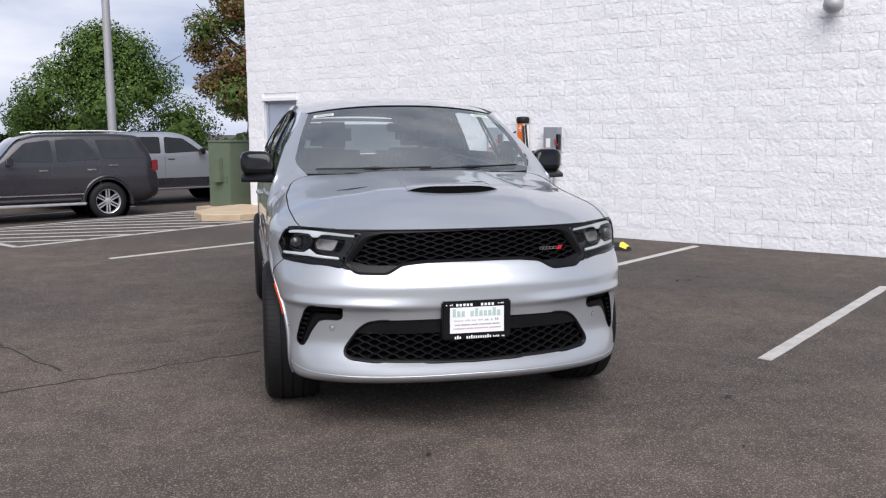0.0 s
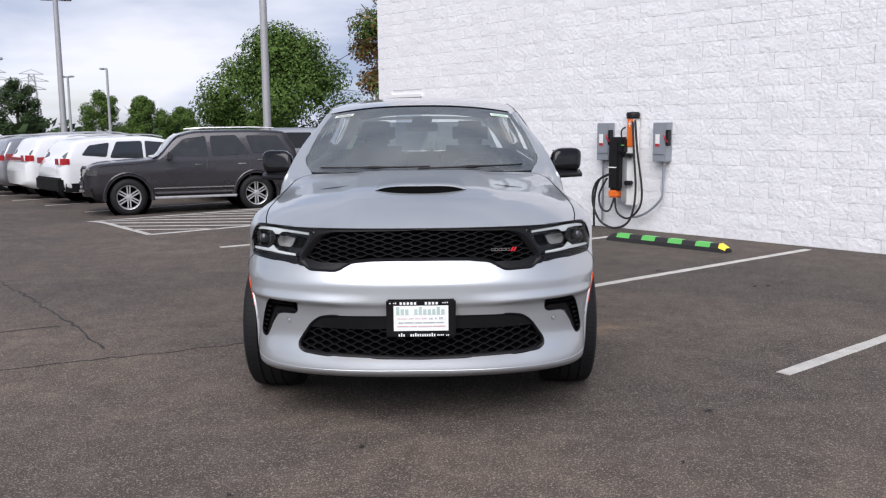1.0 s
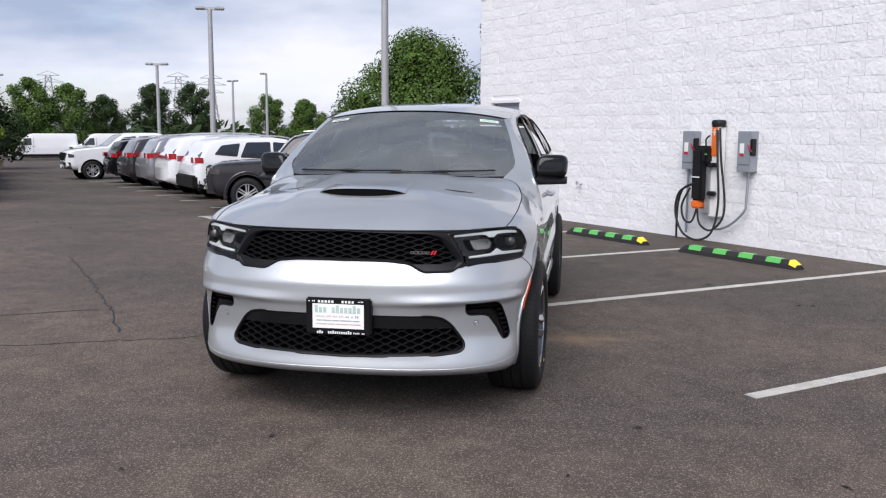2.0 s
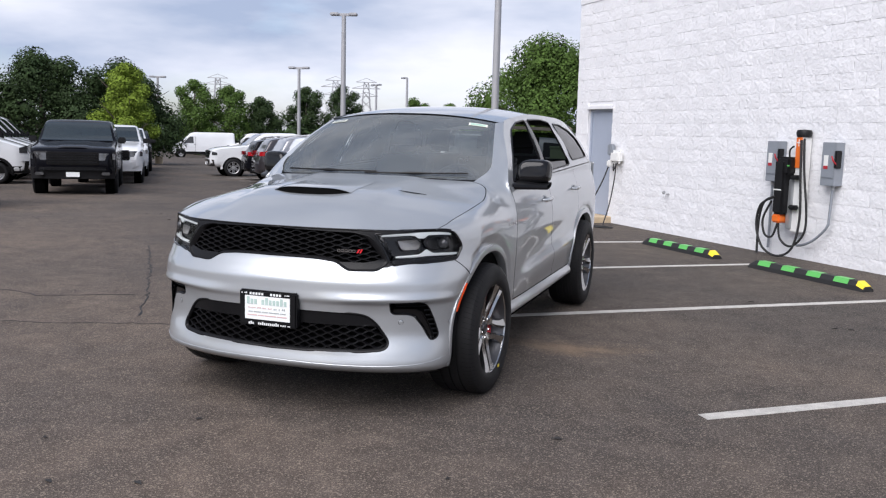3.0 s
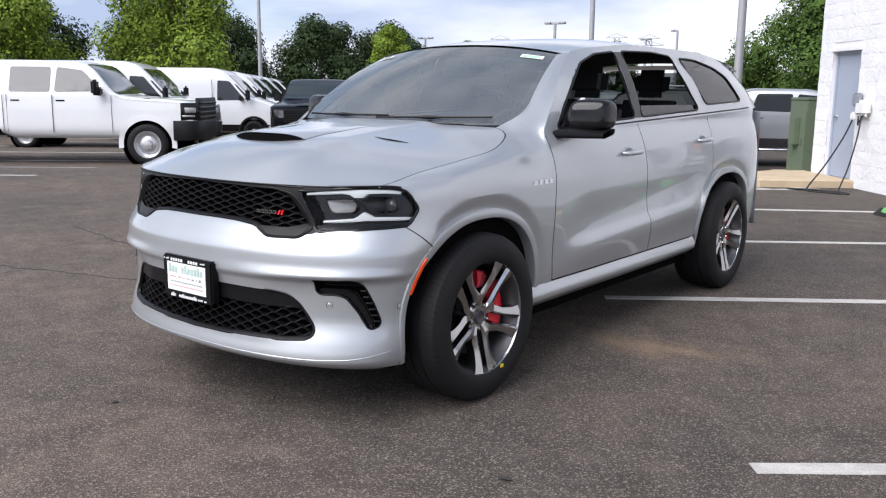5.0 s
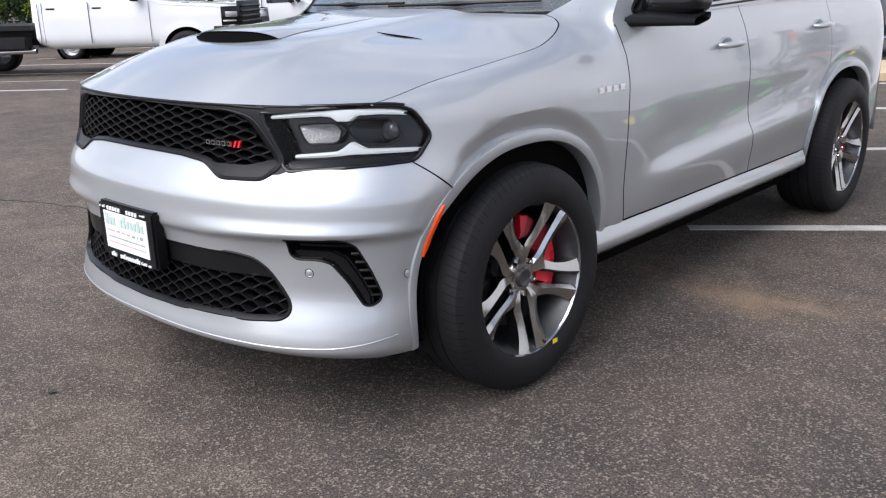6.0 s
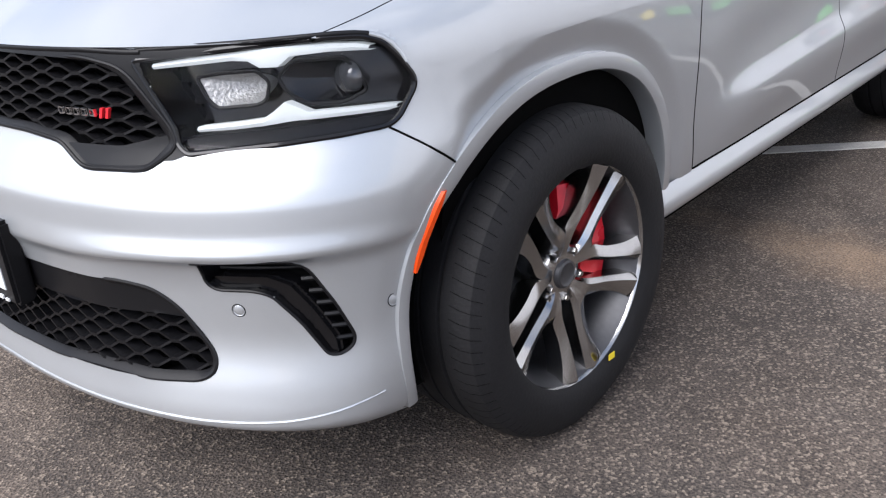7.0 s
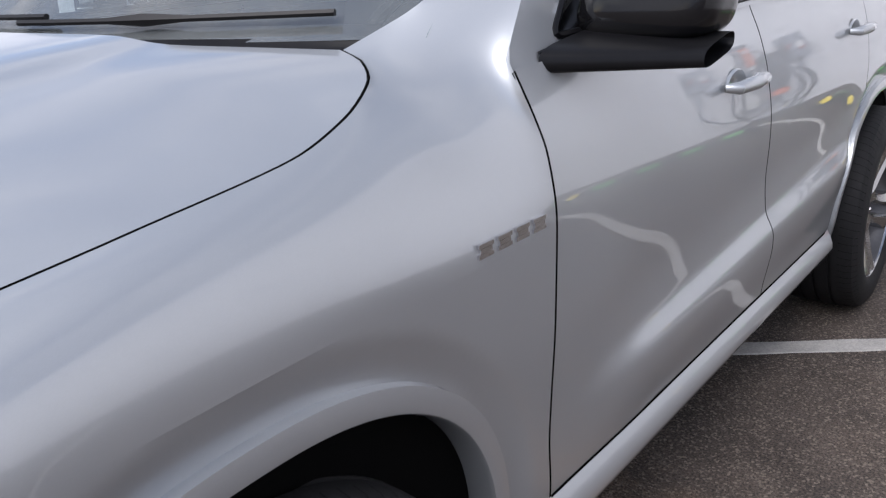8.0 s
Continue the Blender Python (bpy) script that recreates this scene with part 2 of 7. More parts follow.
def asphalt_material():
    m = bpy.data.materials.new("asphalt")
    m.use_nodes = True
    n, l = m.node_tree.nodes, m.node_tree.links
    p = n["Principled BSDF"]
    co = n.new("ShaderNodeTexCoord")

    def noise_tex(scale, detail=5.0, rough=0.55):
        t = n.new("ShaderNodeTexNoise")
        t.inputs["Scale"].default_value, t.inputs["Detail"].default_value, t.inputs["Roughness"].default_value = scale, detail, rough
        l.new(co.outputs["Object"], t.inputs["Vector"])
        return t

    def ramp(src, a, b, ca, cb):
        r = n.new("ShaderNodeValToRGB")
        r.color_ramp.elements[0].position, r.color_ramp.elements[1].position = a, b
        r.color_ramp.elements[0].color, r.color_ramp.elements[1].color = (*ca, 1), (*cb, 1)
        l.new(src, r.inputs["Fac"])
        return r.outputs["Color"]

    def mix(kind, fac, a, b):
        x = n.new("ShaderNodeMix")
        x.data_type, x.blend_type = "RGBA", kind
        if isinstance(fac, float):
            x.inputs[0].default_value = fac
        else:
            l.new(fac, x.inputs[0])
        l.new(a, x.inputs[6])
        if isinstance(b, tuple):
            x.inputs[7].default_value = (*b, 1)
        else:
            l.new(b, x.inputs[7])
        return x.outputs[2]
    big, mid, grain = noise_tex(0.35), noise_tex(2.2), noise_tex(150.0, 3.0)
    base = ramp(big.outputs["Fac"], 0.36, 0.66, (0.054, 0.051, 0.051), (0.090, 0.079, 0.071))
    base = mix("MULTIPLY", 0.8, base, ramp(mid.outputs["Fac"], 0.32, 0.7, (0.72, 0.72, 0.73), (1.25, 1.2, 1.14)))
    base = mix("MULTIPLY", 0.9, base, ramp(grain.outputs["Fac"], 0.38, 0.60, (0.40, 0.40, 0.41), (1.6, 1.54, 1.46)))
    base = mix("MULTIPLY", 0.8, base, ramp(noise_tex(5.0, 6.0, 0.6).outputs["Fac"], 0.34, 0.66, (0.64, 0.61, 0.59), (1.12, 1.09, 1.06)))
    cell = n.new("ShaderNodeTexVoronoi")
    cell.inputs["Scale"].default_value = 150.0
    l.new(co.outputs["Object"], cell.inputs["Vector"])
    bw = n.new("ShaderNodeRGBToBW")
    l.new(cell.outputs["Color"], bw.inputs["Color"])
    fleck = ramp(bw.outputs["Val"], 0.66, 0.84, (0, 0, 0), (1, 1, 1))
    fleck_f = mix("MULTIPLY", 1.0, fleck, (0.48, 0.48, 0.48))
    base = mix("MIX", fleck_f, base, (0.33, 0.285, 0.235))
    # a sandy stain beside the wheel
    mp = n.new("ShaderNodeMapping")
    mp.inputs["Location"].default_value = (-STAIN[0], -STAIN[1], 0)
    l.new(co.outputs["Object"], mp.inputs["Vector"])
    mp2 = n.new("ShaderNodeMapping")
    mp2.inputs["Rotation"].default_value, mp2.inputs["Scale"].default_value = (0, 0, radians(-38)), (1.0, 2.2, 1.0)
    l.new(mp.outputs["Vector"], mp2.inputs["Vector"])
    ln = n.new("ShaderNodeVectorMath")
    ln.operation = "LENGTH"
    l.new(mp2.outputs["Vector"], ln.inputs[0])
    sp = n.new("ShaderNodeMath")
    sp.operation = "MULTIPLY_ADD"
    l.new(noise_tex(2.6, 6.0, 0.65).outputs["Fac"], sp.inputs[0])
    sp.inputs[1].default_value = 1.7
    l.new(ln.outputs["Value"], sp.inputs[2])
    sr = n.new("ShaderNodeMapRange")
    sr.inputs["From Min"].default_value, sr.inputs["From Max"].default_value = 0.80, 1.45
    sr.inputs["To Min"].default_value, sr.inputs["To Max"].default_value = 0.62, 0.0
    l.new(sp.outputs[0], sr.inputs["Value"])
    st = ramp(sr.outputs["Result"], 0.0, 1.0, (0, 0, 0), (1, 1, 1))
    st2 = mix("MULTIPLY", 1.0, st, ramp(grain.outputs["Fac"], 0.3, 0.6, (0.3, 0.3, 0.3), (1, 1, 1)))
    base = mix("MIX", st2, base, (0.30, 0.215, 0.145))
    # darker in the bays by the wall than in the lane
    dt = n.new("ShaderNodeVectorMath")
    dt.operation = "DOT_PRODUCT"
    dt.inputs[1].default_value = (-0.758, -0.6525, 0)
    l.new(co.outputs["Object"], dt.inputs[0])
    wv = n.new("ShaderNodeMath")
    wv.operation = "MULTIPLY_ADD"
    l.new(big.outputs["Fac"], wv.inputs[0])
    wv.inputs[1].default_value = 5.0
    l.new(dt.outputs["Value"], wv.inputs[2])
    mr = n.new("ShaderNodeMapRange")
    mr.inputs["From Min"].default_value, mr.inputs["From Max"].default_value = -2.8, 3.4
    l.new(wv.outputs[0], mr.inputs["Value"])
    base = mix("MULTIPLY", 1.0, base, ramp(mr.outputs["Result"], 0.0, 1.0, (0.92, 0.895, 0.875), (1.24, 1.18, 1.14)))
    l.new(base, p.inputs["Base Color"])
    p.inputs["Roughness"].default_value = 0.86
    p.inputs["Specular IOR Level"].default_value = 0.35
    u = n.new("ShaderNodeBump")
    u.inputs["Strength"].default_value, u.inputs["Distance"].default_value = 0.8, 0.004
    l.new(cell.outputs["Distance"], u.inputs["Height"])
    u2 = n.new("ShaderNodeBump")
    u2.inputs["Strength"].default_value, u2.inputs["Distance"].default_value = 0.6, 0.004
    l.new(grain.outputs["Fac"], u2.inputs["Height"])
    l.new(u.outputs["Normal"], u2.inputs["Normal"])
    l.new(u2.outputs["Normal"], p.inputs["Normal"])
    return m


STAIN = (1.22, 2.25)
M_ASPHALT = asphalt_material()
M_LINE = mat("line_paint", (0.43, 0.415, 0.39), 0.8, vary=0.35, scale=9, fine=140, bump=0.002)
M_TAR = mat("crack_tar", (0.018, 0.017, 0.017), 0.75, vary=0.3)
M_WALL = mat("white_wall_paint", (0.77, 0.77, 0.785), 0.62, vary=0.05, scale=3, fine=45, bump=0.013, bump_scale=20, piece=0.02, world_space=True)
M_WALLJOIN = mat("white_wall_paint_far", (0.77, 0.77, 0.785), 0.62, vary=0.05, scale=3, fine=45, bump=0.013, bump_scale=20, island=0.02, world_space=True)
M_JOINT = mat("white_joint_paint", (0.74, 0.74, 0.755), 0.7, vary=0.05, bump=0.003)
M_CONCRETE = mat("concrete", (0.46, 0.36, 0.24), 0.85, vary=0.18, scale=4, fine=70, bump=0.004)
M_GREYDOOR = mat("blue_grey_door_paint", (0.33, 0.37, 0.45), 0.45, vary=0.05)
M_STEEL = mat("galvanised_steel", (0.42, 0.43, 0.44), 0.45, metal=0.7, vary=0.1)
M_POLE = mat("pole_paint", (0.36, 0.36, 0.37), 0.5, metal=0.2, vary=0.08)
M_BOXGREY = mat("grey_box_paint", (0.23, 0.25, 0.28), 0.5, vary=0.06)
M_UTIL = mat("green_box_paint", (0.12, 0.155, 0.10), 0.55, vary=0.1)
M_BLACK = mat("black_plastic", (0.010, 0.010, 0.011), 0.45, vary=0.2, ior=1.33)
M_RUBBER = mat("black_rubber", (0.018, 0.018, 0.019), 0.75, vary=0.2, bump=0.001)
M_ORANGE = mat("orange_plastic", (0.75, 0.16, 0.02), 0.4, vary=0.05)
M_GREENREF = mat("green_reflector", (0.11, 0.44, 0.10), 0.4, vary=0.06)
M_YELLOWREF = mat("yellow_reflector", (0.80, 0.62, 0.03), 0.4, vary=0.06)
M_REDPL = mat("red_plastic", (0.42, 0.02, 0.03), 0.4)
M_WHITEPL = mat("white_plastic", (0.75, 0.75, 0.73), 0.45, vary=0.04)
M_LEAF = mat("leaf_green", (0.064, 0.112, 0.022), 0.75, vary=0.3, scale=0.8, fine=5, island=0.36, ior=1.3)
M_LEAFD = mat("leaf_dark", (0.030, 0.052, 0.017), 0.75, vary=0.3, scale=0.8, fine=5, island=0.36, ior=1.3)
M_LEAFL = mat("leaf_light", (0.165, 0.235, 0.028), 0.75, vary=0.3, scale=0.8, fine=5, island=0.33, ior=1.3)
M_LEAFR = mat("leaf_russet", (0.17, 0.085, 0.028), 0.6, vary=0.4, scale=0.9, fine=5, island=0.36)
M_BARK = mat("bark", (0.09, 0.07, 0.055), 0.9, vary=0.3, scale=5, fine=40, bump=0.01, bump_scale=30)

# ---------------------------------------------------------------- ground and wall
WU, WN_ = Vector((0.6525, -0.758, 0)), Vector((-0.758, -0.6525, 0))
W0 = Vector((-0.11, 12.083, 0))


def ground_z(x, y):
    """Level by the wall; past the building's corner the lot falls away."""
    u = (x - W0.x) * WU.x + (y - W0.y) * WU.y
    t = min(max((-u - 1.5) / 4.5, 0), 1)
    v = min(max(((x - W0.x) * WN_.x + (y - W0.y) * WN_.y - 4) / 5, 0), 1)
    return -(0.31 - 0.09 * v * v * (3 - 2 * v)) * t * t * (3 - 2 * t) - 0.0145 * min(max(-u - 8, 0), 70)


fine_x, fine_y = [-60 + k for k in range(81)], [-20 + k for k in range(111)]
gx, gy = [-900, -500, -250, -120] + fine_x + [60, 150, 400, 900], [-900, -400, -150, -60] + fine_y + [130, 200, 400, 900]
gm = grid(len(gx) - 1, len(gy) - 1, lambda a, b: (gx[round(a * (len(gx) - 1))], gy[round(b * (len(gy) - 1))], ground_z(gx[round(a * (len(gx) - 1))], gy[round(b * (len(gy) - 1))])))
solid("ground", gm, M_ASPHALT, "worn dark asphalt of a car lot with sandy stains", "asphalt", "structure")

def on_wall(u, out, z):
    return W0 + WU * u + WN_ * out + Vector((0, 0, z))


WALL_M = Matrix(((WU.x, -WN_.x, 0, W0.x), (WU.y, -WN_.y, 0, W0.y), (0, 0, 1, 0), (0, 0, 0, 1)))
# local x runs along the wall, local -y comes out of it
WALL_L, WALL_R, WALL_T = -1.25, 17.5, 5.6
DOOR = (-0.80, 0.04, 0.10, 2.06)
wall_vf = join(box(WALL_L, DOOR[0], 0.008, 0.3, 0, WALL_T), box(DOOR[1], WALL_R, 0.008, 0.3, 0, WALL_T), box(DOOR[0], DOOR[1], 0.008, 0.3, DOOR[3], WALL_T), box(DOOR[0], DOOR[1], 0.008, 0.3, 0, DOOR[2]), box(WALL_L, WALL_L + 0.3, 0.3, 14, 0, WALL_T), box(WALL_L, WALL_R, 13.7, 14, 0, WALL_T), box(WALL_R - 0.3, WALL_R, 0.3, 13.7, 0, WALL_T))
wall = solid("wall_front", wall_vf, M_JOINT, "white painted split-face block wall of a dealership building", "wall", "structure", smooth=False, m=WALL_M)
part("roof_slab", box(WALL_L + 0.01, WALL_R - 0.01, 0.02, 13.9, WALL_T, WALL_T + 0.15), M_JOINT, wall)

# ---------------------------------------------------------------- the silver sport utility car
def paint(name, color, metal, flake=0.10, rough=0.30, coat=1.0):
    m = mat(name, color, rough, metal=metal, coat=coat, vary=flake, scale=1.5, fine=1400, rough_vary=0.02)
    return m


M_SILVER = paint("silver_paint", (0.455, 0.477, 0.496), 0.62, rough=0.40, coat=1.0)
M_SILVER.node_tree.nodes["Principled BSDF"].inputs["Coat IOR"].default_value = 1.62
# near-black, almost without reflection: the shade of gaps and recesses as a colour
M_GAPSHADE = mat("dark_gap_shade", (0.004, 0.004, 0.004), 0.9, ior=1.08)
M_GLOSSBLK = mat("gloss_black", (0.006, 0.006, 0.007), 0.14, coat=0.2, vary=0.1, ior=1.36)
M_SATINBLK = mat("satin_black", (0.007, 0.007, 0.008), 0.36, vary=0.15, ior=1.29)
M_MESHBLK = mat("grille_black", (0.005, 0.005, 0.006), 0.40, vary=0.15, ior=1.34)
M_TYRE = mat("tyre_rubber", (0.010, 0.010, 0.011), 0.66, vary=0.25, scale=8, fine=150, bump=0.0008, ior=1.33)
M_RIM = mat("dark_chrome_rim", (0.45, 0.446, 0.442), 0.19, metal=1.0, vary=0.08)
M_RIMIN = mat("rim_dark_metal", (0.085, 0.085, 0.09), 0.42, metal=0.7)
M_CHROME = mat("chrome", (0.75, 0.75, 0.76), 0.1, metal=1.0, vary=0.04)
M_CALIPER = mat("red_caliper", (0.70, 0.012, 0.025), 0.3, coat=0.5)
M_DISC = mat("brake_disc", (0.10, 0.10, 0.10), 0.4, metal=1.0)
M_AMBER = mat("amber_lens", (0.80, 0.075, 0.006), 0.3, vary=0.05, ior=1.35)
M_DRL = emitter("running_light", (0.66, 0.70, 0.69), 0.10)
M_LAMPIN = mat("lamp_bowl", (0.46, 0.46, 0.45), 0.3, metal=0.4, bump=0.004, bump_scale=160, vary=0.2, fine=200)
M_PROJECTOR = mat("projector_glass", (0.05, 0.052, 0.056), 0.06, coat=1.0)
M_LENS = thin_glass("clear_lens", (0.96, 0.96, 0.97), ior=1.22)
# the pale film here stands in for sky mirrored in the screen
M_WINDSHIELD = thin_glass("windshield_glass", (0.80, 0.88, 0.88), ior=2.6, veil=0.115)
M_PRIVACY = thin_glass("privacy_glass", (0.025, 0.027, 0.03), ior=1.9)
M_DOORGLASS = thin_glass("door_glass", (0.55, 0.60, 0.60))
M_DARKGLASS = thin_glass("dark_door_glass", (0.02, 0.022, 0.024))
M_REARGLASS = thin_glass("rear_window_glass", (0.16, 0.18, 0.18))
M_TRIMIN = mat("interior_black", (0.025, 0.026, 0.028), 0.7, vary=0.2)
M_SEAT = mat("seat_cloth", (0.030, 0.031, 0.033), 0.75, vary=0.2)
M_HEADLINER = mat("headliner", (0.08, 0.08, 0.08), 0.9)
M_PLATE = mat("plate_white", (0.80, 0.82, 0.81), 0.4, vary=0.03)
M_PLATEGREEN = mat("plate_green", (0.42, 0.54, 0.50), 0.5)
M_PLATEGREY = mat("plate_grey", (0.35, 0.38, 0.38), 0.5)
M_PLATERED = mat("plate_red", (0.62, 0.42, 0.42), 0.5)
M_BADGE = mat("badge_chrome", (0.72, 0.72, 0.73), 0.22, metal=1.0, vary=0.04)
M_BADGERED = mat("badge_red", (0.60, 0.02, 0.03), 0.3)
M_STICKER = mat("sticker_paper", (0.72, 0.74, 0.66), 0.6, vary=0.04)
M_STICKGRN = mat("sticker_green", (0.35, 0.62, 0.50), 0.6)
M_TAILRED = mat("tail_red", (0.35, 0.01, 0.015), 0.15, coat=0.8)

car = thing("suv", "silver metallic sport utility car parked with side windows down", "car")

WHEEL_Y, WHEEL_R = (0.935, 3.985), 0.388
ARCH = ((0.945, 0.418), (3.985, 0.418))          # centres of the wheel openings
ARCH_R = 0.472


def arch_r(y, z, centre):
    """How far the flare's outer edge lies from the centre, in the direction of that place."""
    dy, dz = y - centre[0], max(z - centre[1], 0.0)
    d = math.hypot(dy, dz) or 1e-6
    return (abs(dy / d / 0.507) ** 2.35 + (dz / d / 0.463) ** 2.35) ** (-1 / 2.35)


def arch_gap(y, z, centre):
    """Distance outside the flare's outer edge; below the centre the edge runs straight down."""
    return math.hypot(y - centre[0], max(z - centre[1], 0.0)) - arch_r(y, z, centre)


def dip_at(y, z, centre):
    """The hollow band that follows the flare."""
    return min(max((0.063 - arch_gap(y, z, centre)) / 0.053, 0.0), 1.0)


half_w = spl((0.22, 0.34, 0.43, 0.52, 0.66, 0.80, 0.94, 1.05, 1.14, 1.22), (0.870, 0.905, 0.925, 0.936, 0.943, 0.948, 0.948, 0.938, 0.918, 0.888))
nose_y = spl((0.24, 0.275, 0.30, 0.36, 0.46, 0.56, 0.625, 0.650, 0.700, 0.741, 0.755, 0.80, 0.86, 0.95, 1.01, 1.05), (0.17, 0.085, 0.060, 0.070, 0.081, 0.078, 0.068, 0.0565, 0.059, 0.0608, 0.0652, 0.087, 0.110, 0.121, 0.131, 0.150))
nose_w = spl((0.24, 0.35, 0.50, 0.62, 0.72, 0.82, 0.95, 1.05), (0.865, 0.888, 0.897, 0.915, 0.942, 0.960, 0.966, 0.956))
nose_d = spl((0.30, 0.55, 0.75, 0.92, 1.05), (0.34, 0.36, 0.48, 0.60, 0.62))
NOSE_P = 2.75


def ease(t):
    t = min(max(t, 0.0), 1.0)
    return t * t * (3 - 2 * t)


def nose_plain(x, z):
    t = min(abs(x) / nose_w(z), 0.99999)
    # the shelf over the vents grows out towards the corners
    shelf = 0.0105 * ease((abs(x) - 0.18) / 0.36) * ease((z - 0.622) / 0.028) * ease((0.70 - z) / 0.05)
    return nose_y(z) + nose_d(z) * (1 - (1 - t**NOSE_P) ** (1 / NOSE_P)) + 0.12 * x * x - shelf


def nose(x, z):
    """The front's surface: how far back it lies at that place."""
    # the scalloped hollow round the corner vents, under a sharp ledge
    ledge = 0.652 + 0.02 * max(abs(x) - 0.45, 0)
    k = ease((ledge - z) / 0.022) * ease((z - 0.33) / 0.16) * ease((abs(x) - 0.36) / 0.22)
    y = nose_plain(x, z)
    if y > 0.28:
        y += 0.012 * dip_at(y, z, ARCH[0]) * ease((y - 0.28) / 0.08) * ease((0.64 - y) / 0.12)
    return y + 0.024 * k


def side(y, z, dip=True):
    """The flank's half width."""
    w = half_w(z) + (nose_w(z) - half_w(z)) * (1 - ease((y - 0.5) / 0.6))
    if y < nose_y(z) + nose_d(z) + 0.11:
        lo, hi = 0.0, nose_w(z)
        for _ in range(18):
            x = (lo + hi) / 2
            if nose_plain(x, z) < y:
                lo = x
            else:
                hi = x
        w = min(w, x)
    if y > 4.40:
        t = min((y - 4.40) / 0.57, 1)
        return w * (1 - t**3.0) ** (1 / 3.0)
    # the lower doors swell out under a ledge that faces the sky
    c = 0.665 + 0.050 * (y - 1.8)
    on = ease((y - 1.62) / 0.35) * ease((3.75 - y) / 0.45)
    w += on * (0.020 * ease((c - z) / 0.075) - 0.018 * ease((c - 0.09 - z) / 0.16) - 0.010 * math.exp(-((z - c - 0.07) / 0.09) ** 2))
    # the panel dips towards the lip of each wheel opening
    for ay, az_ in ARCH:
        if dip and arch_gap(y, z, (ay, az_)) < 0.1:
            w -= 0.0145 * dip_at(y, z, (ay, az_)) * ease((y - 0.555) / 0.10)
    return w


# outlines of the openings of the front, as (x, z)
def mirrored(half):
    """A closed outline from its right half, which runs from the top middle to the bottom middle."""
    return half + [(-x, z) for x, z in reversed(half) if abs(x) > 1e-6]


GRILLE = rounded(mirrored([(0.0, 1.012), (0.43, 1.002), (0.50, 0.988), (0.530, 0.970), (0.602, 0.880), (0.614, 0.846), (0.574, 0.816), (0.556, 0.808), (0.43, 0.806), (0.406, 0.814), (0.348, 0.848), (0.24, 0.860), (0.0, 0.862)]), 0.022)
LOWER = rounded(mirrored([(0.0, 0.588), (0.45, 0.583), (0.516, 0.570), (0.562, 0.534), (0.628, 0.436), (0.628, 0.405), (0.602, 0.386), (0.50, 0.376), (0.196, 0.369), (0.0, 0.366)]), 0.024)
FOG = rounded([(0.634, 0.644), (0.782, 0.648), (0.806, 0.618), (0.828, 0.548), (0.845, 0.468), (0.842, 0.448), (0.828, 0.435), (0.811, 0.439), (0.776, 0.514), (0.743, 0.567), (0.715, 0.577), (0.650, 0.577), (0.632, 0.592)], 0.014)
LAMP = rounded([(0.534, 0.994), (0.694, 1.008), (0.823, 1.013), (0.858, 1.010), (0.880, 0.998), (0.897, 0.970), (0.911, 0.933), (0.912, 0.915), (0.901, 0.866), (0.893, 0.856), (0.845, 0.851), (0.778, 0.846), (0.632, 0.834), (0.612, 0.850), (0.606, 0.878)], 0.010)
FOG_R = [(-x, z) for x, z in reversed(FOG)]
LAMP_R = [(-x, z) for x, z in reversed(LAMP)]
HOLES = (GRILLE, LOWER, FOG, FOG_R, LAMP, LAMP_R)


def front_skin():
    """The painted nose, with its openings cut clean through."""
    nt, nz = 190, 92
    ts = [math.sin(math.pi / 2 * (-1 + 2 * i / nt)) for i in range(nt + 1)]
    V, keep, idx = [], {}, {}
    for i, t in enumerate(ts):
        th = math.asin(max(-1, min(1, t)))
        th *= 0.985
        for j in range(nz + 1):
            z = 0.262 + (1.018 - 0.262) * j / nz
            x = nose_w(z) * math.copysign(abs(math.sin(th)) ** (2 / NOSE_P), th) if th else 0.0
            for poly in HOLES:
                if abs(x) < 0.95:
                    d, px, pz = nearest(poly, x, z)
                    if d < 0.0056:
                        x, z = px, pz
            idx[i, j] = len(V)
            V.append(Vector((x, nose(x, z), z)))
    F = []
    for i in range(nt):
        for j in range(nz):
            q = (idx[i, j], idx[i + 1, j], idx[i + 1, j + 1], idx[i, j + 1])
            c = sum((V[k] for k in q), Vector()) / 4
            if any(inside(p, c.x, c.z) for p in HOLES) or (c.z > 1.006 and 0.54 < abs(c.x) < 0.85):
                continue
            if sum(V[q[k]].x * V[q[k - 3]].z - V[q[k - 3]].x * V[q[k]].z for k in range(4)) < 2e-7:
                continue
            # the wheel opening and the seam to the wing
            if arch_gap(c.y, c.z, ARCH[0]) < -0.018 or c.y > (0.568 if c.z > 0.76 else 0.75):
                continue
            # over the lamp's outer end the wing takes over
            if abs(c.x) > 0.84 and c.z >= 0.945 and c.y > 0.552 - (c.z - 0.945) * 1.0:
                continue
            F.append(q)
    return V, F


